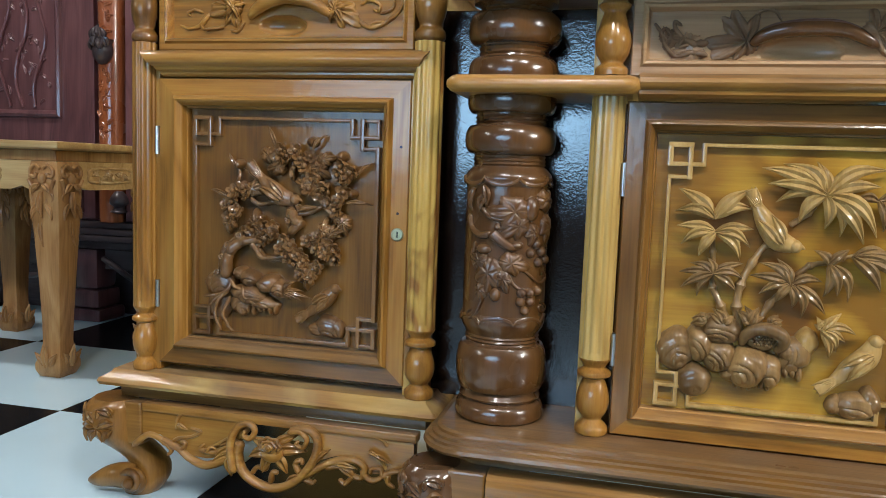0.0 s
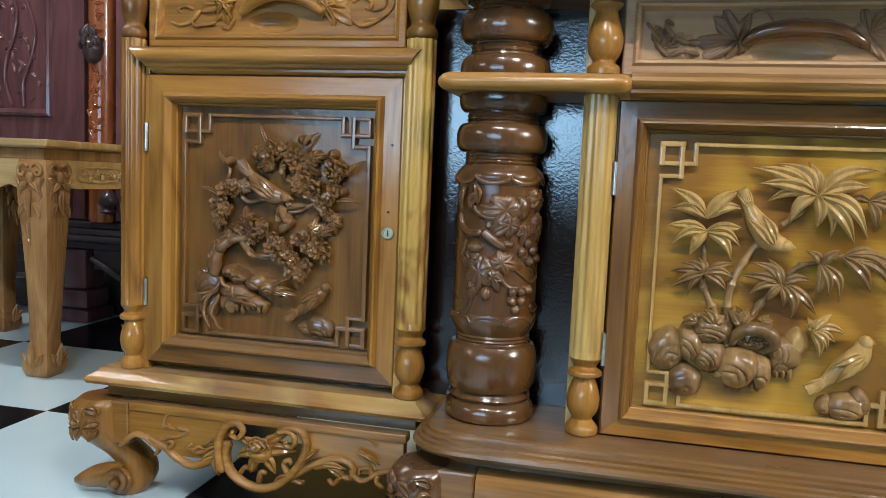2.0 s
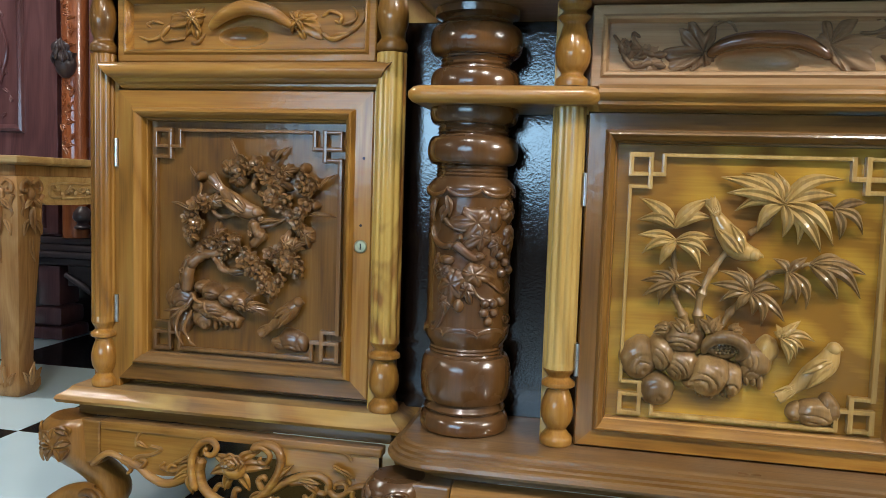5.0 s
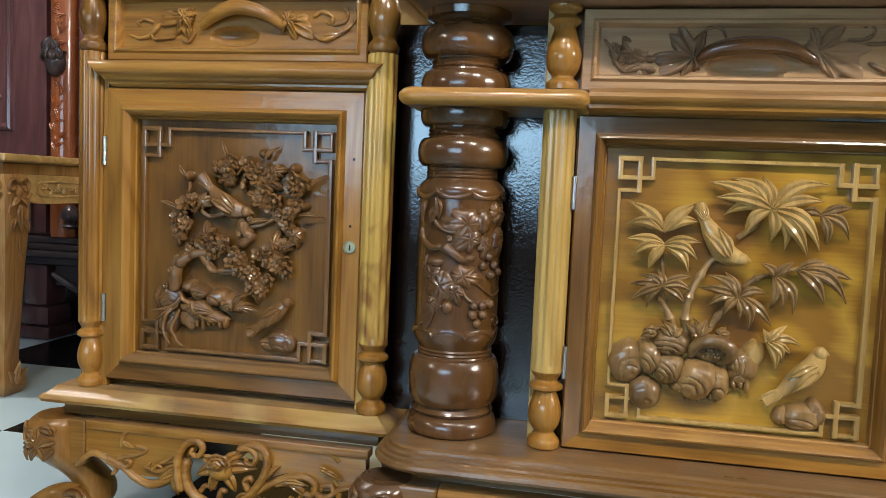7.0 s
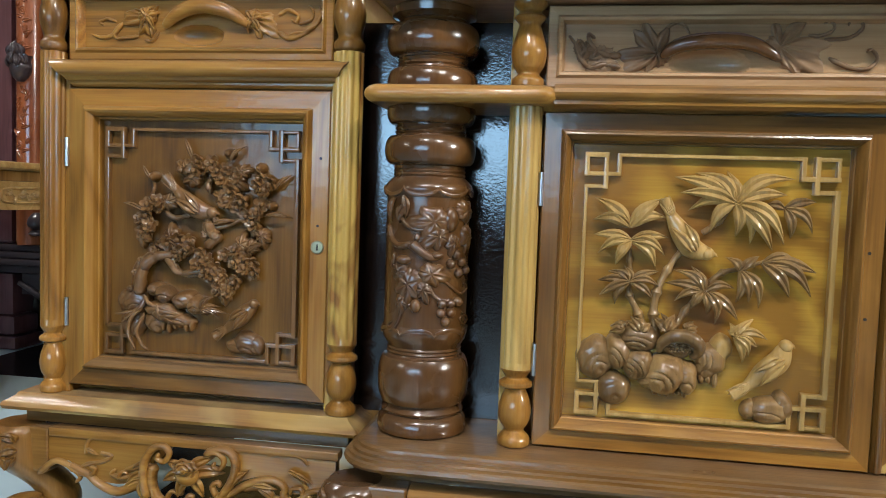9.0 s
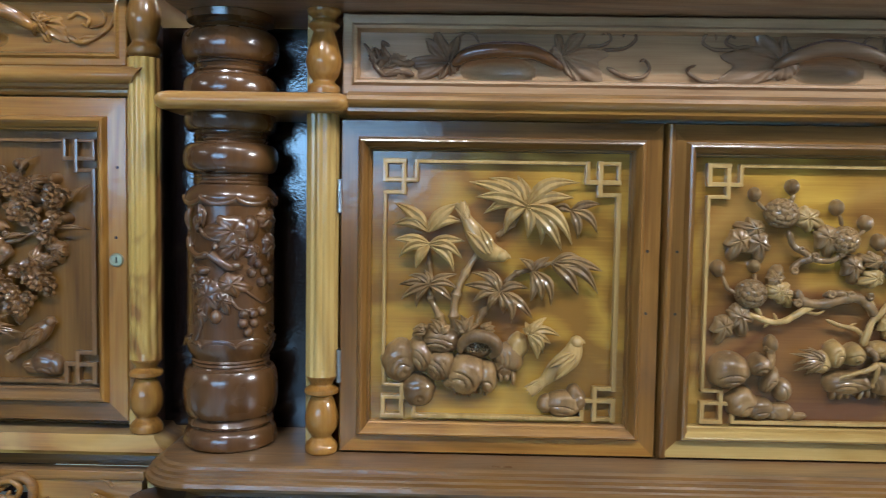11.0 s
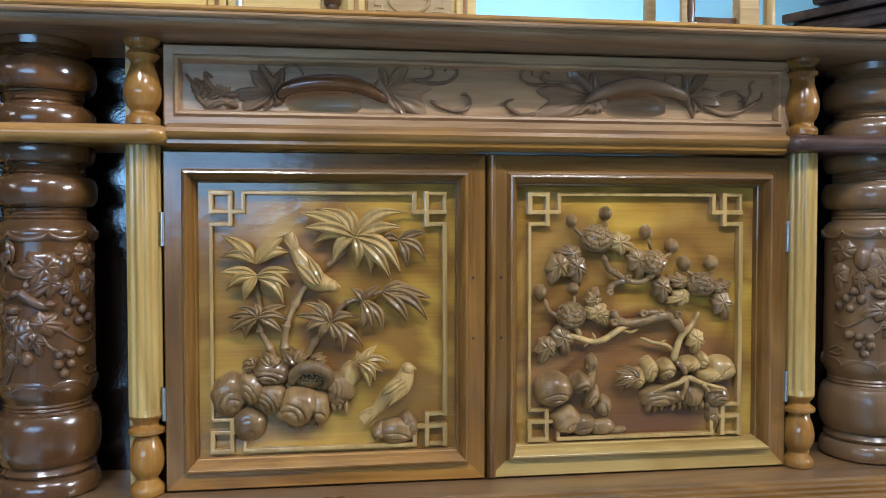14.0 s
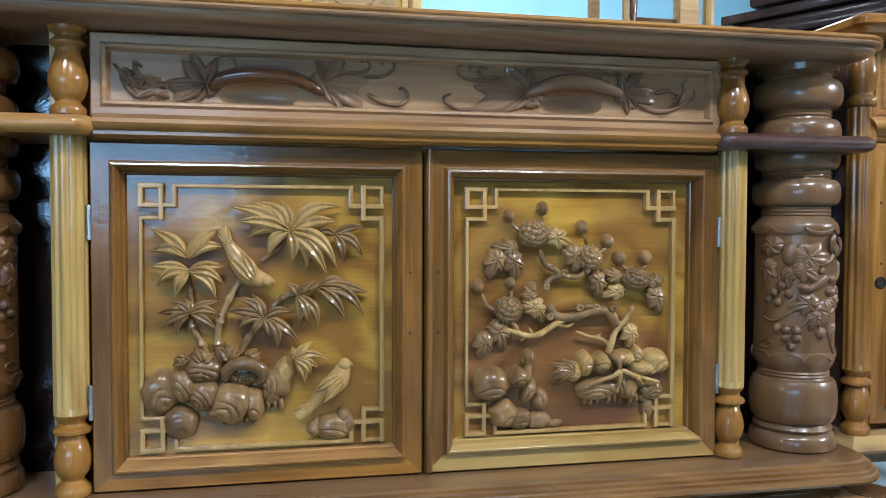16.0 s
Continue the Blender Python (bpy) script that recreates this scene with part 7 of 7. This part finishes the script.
# ---- table behind on the floor ----
def small_table():
    t = thing("side_table", (-2.32, 0.9, FLOOR), "pale unvarnished wooden table with carved cabriole legs", "table")
    x0, x1, y0, y1, top = -2.60, -2.045, 0.675, 1.12, 0.695
    part("tabletop", rounded_board(x0 - 0.05, x1 + 0.05, y0 - 0.05, y1 + 0.05, top - 0.024, top, 0.004, [(-0.02, 0), (-0.004, 0.25), (0, 0.6), (0, 0.95), (-0.004, 1)], 3), table_top_wood, t)
    part("tabletop_neck", box(x0 - 0.01, x1 + 0.01, y0 - 0.01, y1 + 0.01, top - 0.055, top - 0.025), table_wood, t)
    for a in range(4):
        horiz = a < 2
        bm = bmesh.new()
        n = 16
        lo, hi = (x0, x1) if horiz else (y0, y1)
        top_row, bot_row = [], []
        for i in range(n + 1):
            u = lo + (hi - lo) * i / n
            k = abs(2 * i / n - 1)
            z = 0.555 - 0.025 * (k > 0.72) * (k - 0.72) / 0.28 + 0.012 * math.exp(-((k - 0.62) / 0.08) ** 2)
            top_row.append((u, top - 0.056))
            bot_row.append((u, z))
        outline = top_row + bot_row[::-1]
        off = {0: (y0 - 0.012, y0 + 0.012), 1: (y1 - 0.012, y1 + 0.012), 2: (x1 - 0.012, x1 + 0.012), 3: (x0 - 0.012, x0 + 0.012)}[a]
        rings = [[((u, o, z) if horiz else (o, u, z)) for u, z in outline] for o in off]
        add_loft(bm, rings)
        ap = part("apron", bm, table_top_wood, t)
        if a in (0, 2):
            mid = (lo + hi) / 2
            place = Matrix.Translation((mid, y0 - 0.013, 0)) if a == 0 else Matrix.Translation((x1 + 0.013, mid, 0)) @ Matrix.Rotation(radians(90), 4, "Z")
            frame_path = [(-0.10, 0, 0.600), (-0.092, 0, 0.616), (0.0, 0, 0.620), (0.092, 0, 0.616), (0.10, 0, 0.600), (0.092, 0, 0.580), (0.0, 0, 0.576), (-0.092, 0, 0.580), (-0.10, 0, 0.600)]
            pieces = [("cartouche", tube(curve_points(frame_path, 5), 0.0042, 8))]
            for k in range(12):
                u = -0.078 + 0.0142 * k
                pieces.append(("apron_leaf", leaf_mesh(u, 0.598 + 0.006 * math.sin(k * 2.1), -0.002, (35, 150, 265, 330)[k % 4], 0.022, 0.014, 0.004, 0.002)))
            pieces.append(("apron_vine", tube(curve_points([(-0.085 + 0.017 * k, -0.001, 0.598 + 0.009 * math.sin(1.6 * k)) for k in range(11)], 4), 0.0030, 8)))
            for name, bm in pieces:
                bmesh.ops.transform(bm, matrix=place, verts=bm.verts[:])
                part(name, bm, table_top_wood, ap)
    for lx, sx in ((x0, -1), (x1, 1)):
        for ly, sy in ((y0, -1), (y1, 1)):
            rings = []
            for k, z in ((0.046, top - 0.056), (0.052, 0.6), (0.05, 0.53), (0.043, 0.42), (0.036, 0.3), (0.031, 0.18), (0.030, 0.12), (0.036, 0.085), (0.045, 0.06), (0.045, 0.04), (0.036, FLOOR)):
                o = 0.016 * math.sin((z - 0.05) * 6.0)
                ring = []
                for j in range(24):
                    ang = 2 * math.pi * j / 24
                    ring.append((lx + sx * o + k * math.copysign(min(1, abs(math.cos(ang)) * 1.32), math.cos(ang)), ly + sy * o + k * math.copysign(min(1, abs(math.sin(ang)) * 1.32), math.sin(ang)), z))
                rings.append(ring)
            leg = part("leg", add_loft(bmesh.new(), rings), table_wood, t)
            # carved mask-like knee: brow scrolls, a boss, cheeks and a pendant leaf on each face
            for face in (0, 90):
                turn = Matrix.Translation((lx, ly, 0)) @ Matrix.Rotation(radians(face), 4, "Z")

                def put(name, bm):
                    bmesh.ops.transform(bm, matrix=turn, verts=bm.verts[:])
                    part(name, bm, table_wood, leg)
                for sd in (-1, 1):
                    put("scroll", tube(curve_points([(sd * u, -0.054, z) for u, z in ((0.004, 0.618), (0.020, 0.628), (0.036, 0.617), (0.036, 0.600), (0.022, 0.596), (0.018, 0.606))], 5), 0.0052, 8))
                    put("scroll", tube(curve_points([(sd * u, -0.055 + 0.10 * (0.58 - z), z) for u, z in ((0.042, 0.588), (0.030, 0.560), (0.036, 0.535), (0.022, 0.520), (0.014, 0.534))], 5), 0.0050, 8))
                    put("leg_leaf", leaf_mesh(sd * 0.006, 0.575, -0.056, 270 + sd * 48, 0.036, 0.020, 0.004, 0.001))
                    put("leg_leaf", leaf_mesh(sd * 0.012, 0.520, -0.052, 270 + sd * 30, 0.050, 0.020, 0.003, -0.004))
                    put("leg_leaf", leaf_mesh(sd * 0.010, 0.470, -0.047, 270 + sd * 20, 0.050, 0.018, 0.003, -0.006))
                    put("leg_leaf", leaf_mesh(sd * 0.012, 0.055, -0.043, 90 - sd * 28, 0.045, 0.022, 0.004, -0.006))
                boss = bmesh.new()
                bmesh.ops.create_uvsphere(boss, u_segments=14, v_segments=10, radius=1, matrix=Matrix.Translation((0, -0.052, 0.590)) @ Matrix.Diagonal((0.013, 0.010, 0.017, 1)))
                put("boss", boss)
                put("leg_leaf", leaf_mesh(0, 0.555, -0.055, 270, 0.075, 0.024, 0.004, -0.004))
                put("leg_leaf", leaf_mesh(0, 0.490, -0.048, 270, 0.090, 0.020, 0.003, -0.010))
                put("leg_leaf", leaf_mesh(0, 0.050, -0.044, 90, 0.065, 0.026, 0.004, -0.008))
    return t


table = small_table()


# ---- dark red wardrobe behind the table ----
def wardrobe():
    y = 1.36
    w = thing("wardrobe", (-2.9, 1.7, FLOOR), "dark maroon lacquered wardrobe with carved doors and post", "wardrobe")
    part("body", box(-3.95, -2.02, y + 0.03, 2.0, 0.41, 2.2, 0.004), maroon, w)
    for z0, z1, o in ((0.305, 0.333, 0.02), (0.335, 0.358, 0.045), (0.36, 0.383, 0.03), (0.385, 0.409, 0.012)):
        part("plinth_moulding", box(-3.96 - o, -2.01 + o, y - o, 2.0 + o, z0, z1, 0.006), black_wood, w)
    # added black block that stands for the shaded void under the wardrobe
    part("plinth", box(-3.9, -2.06, y + 0.16, 1.9, FLOOR, 0.304, 0.004), black_wood, w)
    for xx in (-3.75, -2.48):
        f = part("foot", box(xx - 0.075, xx + 0.075, y - 0.04, y + 0.12, FLOOR, 0.07, 0.015), maroon, w)
        part("foot_block", box(xx - 0.062, xx + 0.062, y - 0.028, y + 0.11, 0.071, 0.145, 0.02), maroon, f)
        part("foot_neck", box(xx - 0.05, xx + 0.05, y - 0.02, y + 0.10, 0.146, 0.304, 0.02), maroon, f)
    # arched skirts that end in scrolls
    for x0, sx in ((-2.55, -1), (-2.41, 1)):
        q = [(x0 + sx * a, y - 0.01, z) for a, z in ((0.0, 0.27), (0.06, 0.235), (0.13, 0.195), (0.20, 0.18), (0.26, 0.19), (0.29, 0.22), (0.265, 0.24), (0.245, 0.222))]
        part("skirt_scroll", tube(curve_points(q), 0.011, 10), black_wood, w)
        part("skirt", box(min(x0, x0 + sx * 0.34), max(x0, x0 + sx * 0.34), y, y + 0.02, 0.225, 0.304, 0.004), black_wood, w)
    # carved post
    px = -2.385
    pole = part("post", lathe([(0.05, 0.41), (0.05, 2.05)], px, y + 0.02, 24), maroon_bright, w, "glossy red carved post")
    rnd = random.Random(3)
    for k in range(44):
        z = 0.72 + 0.62 * k / 44
        a = rnd.choice((60, 120, 240, 300, 20, 160))
        bm = leaf_mesh(px + rnd.uniform(-0.025, 0.02), z, y - 0.026, a, 0.034, 0.016, 0.003, 0.004)
        part("post_leaf", bm, maroon_bright, pole)
    cap = part("capital", lathe(smooth_profile([(0.012, 1.00), (0.03, 1.02), (0.038, 1.05), (0.034, 1.075), (0.04, 1.09)], 4), px, y - 0.035, 20), black_wood, w, "dark carved boss on the post")
    for a, dz in ((-60, 0), (-20, 0.01), (20, 0), (60, 0.01), (-40, 0.035), (0, 0.04), (40, 0.035)):
        bm = leaf_mesh(0, 1.05 + dz, -0.034, 85 + a * 0.5, 0.05, 0.03, 0.010, 0.004)
        bmesh.ops.transform(bm, matrix=Matrix.Translation((px, y - 0.035, 0)) @ Matrix.Rotation(radians(a), 4, "Z"), verts=bm.verts[:])
        part("capital_leaf", bm, black_wood, cap)
    part("knob", lathe(smooth_profile([(0.012, 0.445), (0.03, 0.452), (0.018, 0.468), (0.034, 0.485), (0.03, 0.51), (0.014, 0.53)], 4), -2.33, y - 0.02, 20), black_wood, w, "black turned knob")
    # door leaves with sunk carved panels
    for a, e in ((-3.93, -3.22), (-3.21, -2.45), (-2.315, -2.04)):
        d = part("door", box(a, e, y, y + 0.029, 0.42, 2.15, 0.003), maroon, w)
        pr = [(0, y - 0.0005), (0.004, y - 0.012), (0.014, y - 0.016), (0.024, y - 0.010), (0.03, y - 0.0005)]
        for z0, z1 in ((0.44, 0.70), (0.80, 2.1)):
            m = 0.14 if z0 > 0.5 else 0.05
            for side in ("top", "bottom", "left", "right"):
                if e - a - 2 * m > 0.07:
                    part("panel_moulding", mitred_rail(side, a + m, e - m, z0, z1, pr), maroon, d)
        if e - a < 0.5:
            continue
        for k in range(70):
            xx, zz = rnd.uniform(a + 0.19, e - 0.19), rnd.uniform(0.86, 1.35)
            bm = leaf_mesh(xx, zz, y + 0.001, rnd.uniform(0, 360), rnd.uniform(0.02, 0.045), rnd.uniform(0.010, 0.020), 0.002, 0.001)
            part("relief_leaf", bm, maroon, d)
        for k in range(5):
            x0 = a + 0.2 + 0.08 * k
            q = [(x0 + 0.03 * math.sin(i * 1.3 + k), y - 0.005, 0.84 + 0.09 * i) for i in range(7)]
            part("relief_vine", tube(curve_points(q), 0.006, 8), maroon, d)
    return w


red_wardrobe = wardrobe()


# ---- things seen over the top ----
def yellow_wardrobe():
    y = 1.5
    w = thing("yellow_wardrobe", (-0.5, 1.8, FLOOR), "tall bright yellow wooden wardrobe with carved panels", "wardrobe")
    part("body", box(-1.75, 0.27, y + 0.02, 2.1, 0.1, 2.2, 0.004), bright_yellow, w)
    part("plinth", box(-1.77, 0.29, y, 2.12, FLOOR, 0.099, 0.004), bright_yellow, w)
    for x in (0.225, -0.155, -0.62, -1.13):
        part("stile", box(x - 0.03, x + 0.03, y - 0.010, y + 0.0195, 0.12, 2.15, 0.003), bright_yellow, w)
        part("stile_groove", box(x - 0.008, x + 0.008, y - 0.016, y - 0.0105, 0.12, 2.15, 0.002), honey_z, w)
    part("turned_post", lathe(smooth_profile([(0.03, 1.2), (0.03, 1.28), (0.018, 1.31), (0.034, 1.36), (0.02, 1.41), (0.032, 1.44), (0.032, 1.7)], 4), -0.235, y - 0.005, 24), column_wood, w, "dark turned post beside the door")
    # carved panel with a looped border
    pan = part("carved_panel", box(-0.115, 0.175, y - 0.006, y + 0.0195, 1.25, 2.0, 0.003), table_top_wood, w)
    part("panel_border", fret(bmesh.new(), -0.093, 0.150, 1.375, 1.9, y - 0.006, y - 0.014, 0.007, 0.04), table_top_wood, pan)
    for x0, sx in ((0.0285, 1), (0.0285, -1)):
        q = [(x0 + sx * a, y - 0.010, z) for a, z in ((0.0, 1.40), (0.03, 1.397), (0.06, 1.415), (0.07, 1.44), (0.05, 1.45))]
        part("panel_scroll", tube(curve_points(q), 0.006, 8), table_top_wood, pan)
    # door with a broad figured panel
    part("door_panel", box(-0.585, -0.275, y - 0.004, y + 0.0195, 0.3, 2.05, 0.004), bright_yellow, w)
    part("door_panel", box(-1.09, -0.655, y - 0.004, y + 0.0195, 0.3, 2.05, 0.004), bright_yellow, w)
    part("handle", lathe([(0.008, 1.36), (0.011, 1.38), (0.011, 1.52), (0.008, 1.54)], -0.545, y - 0.022, 16), steel, w, "bright metal door handle")
    return w


yellow_ward = yellow_wardrobe()


def altar_stand():
    x0, x1, y0, y1, top = 1.05, 1.38, 1.5, 1.85, 2.05
    t = thing("tall_stand", (1.21, 1.67, FLOOR), "tall pale wooden stand with turned and square legs", "stand")
    part("top", box(x0 - 0.05, x1 + 0.05, y0 - 0.05, y1 + 0.05, top - 0.03, top, 0.006), table_top_wood, t)
    part("leg", lathe([(0.013 + 0.003 * math.sin(k * 0.9), FLOOR + (top - 0.03 - FLOOR) * k / 60) for k in range(61)], x0 + 0.014, y0, 20), column_wood, t, "turned dark striped leg")
    part("leg", box(x0 - 0.026, x0 - 0.004, y0 - 0.01, y0 + 0.01, FLOOR, top - 0.031, 0.003), table_top_wood, t)
    part("leg", box(1.239, 1.316, y0 - 0.03, y0 + 0.03, FLOOR, top - 0.031, 0.006), table_top_wood, t)
    part("leg", box(1.352, 1.388, y0 - 0.015, y0 + 0.015, FLOOR, top - 0.031, 0.004), yellow_z, t)
    part("leg", box(x0 - 0.02, x0 + 0.02, y1 - 0.02, y1 + 0.02, FLOOR, top - 0.031, 0.004), table_top_wood, t)
    part("stretcher", box(x0 + 0.03, 1.238, y0 - 0.005, y0 + 0.02, 1.375, 1.42, 0.003), column_wood, t)
    return t


altar_stand()


def black_bed_head():
    """Blackish carved bench with stepped mouldings, standing aslant behind the set."""
    t = thing("carved_bench", (1.9, 1.75, FLOOR), "blackish carved wooden bench with stepped mouldings", "bench")
    place = Matrix.Translation((2.28, 1.72, 0)) @ Matrix.Rotation(radians(32), 4, "Z")

    def put(name, bm, mat=black_wood):
        bmesh.ops.transform(bm, matrix=place, verts=bm.verts[:])
        return part(name, bm, mat, t)
    put("base", box(-0.5, 0.75, -0.2, 0.4, FLOOR, 1.25, 0.01))
    for k in range(7):
        z = 1.25 + 0.04 * k
        o = (0.03, 0.01, 0.05, 0.02, 0.045, 0.0, 0.03)[k]
        put("moulding", box(-0.5 - o, 0.75 + o, -0.2 - o, 0.4 + o, z + 0.001, z + 0.039, 0.008))
    post_ = put("post", box(0.10, 0.22, -0.26, -0.18, 1.2, 1.75, 0.01))
    for k in range(8):
        put("post_carving", tube(curve_points([(0.16 + 0.03 * math.cos(a), -0.262, 1.28 + 0.06 * k + 0.022 * math.sin(a)) for a in [i * 1.05 for i in range(6)]]), 0.006, 8))
    put("crest", box(-0.55, 0.8, -0.15, 0.3, 1.535, 1.6, 0.02))
    return t


black_bed_head()


# ---- floor tiles ----
def floor_tiles():
    size, gx, gy = 0.59, -1.808, 0.400
    floor = bpy.data.objects["floor"]
    bm = add_box(bmesh.new(), 0.001, size - 0.001, 0.001, size - 0.001, FLOOR - 0.0029, FLOOR)
    mesh_by = {}
    for nm, mt in (("tile_b", tile_black), ("tile_w", tile_white)):
        me = bpy.data.meshes.new(nm)
        bm.to_mesh(me)
        me.materials.append(mt)
        mesh_by[nm] = me
    bm.free()
    for i in range(-5, 11):
        for j in range(-7, 7):
            t = new("tile", mesh_by["tile_b" if (i + j) % 2 == 0 else "tile_w"])
            t.location = (gx + i * size, gy + j * size, 0)
            t.parent = floor


floor_tiles()
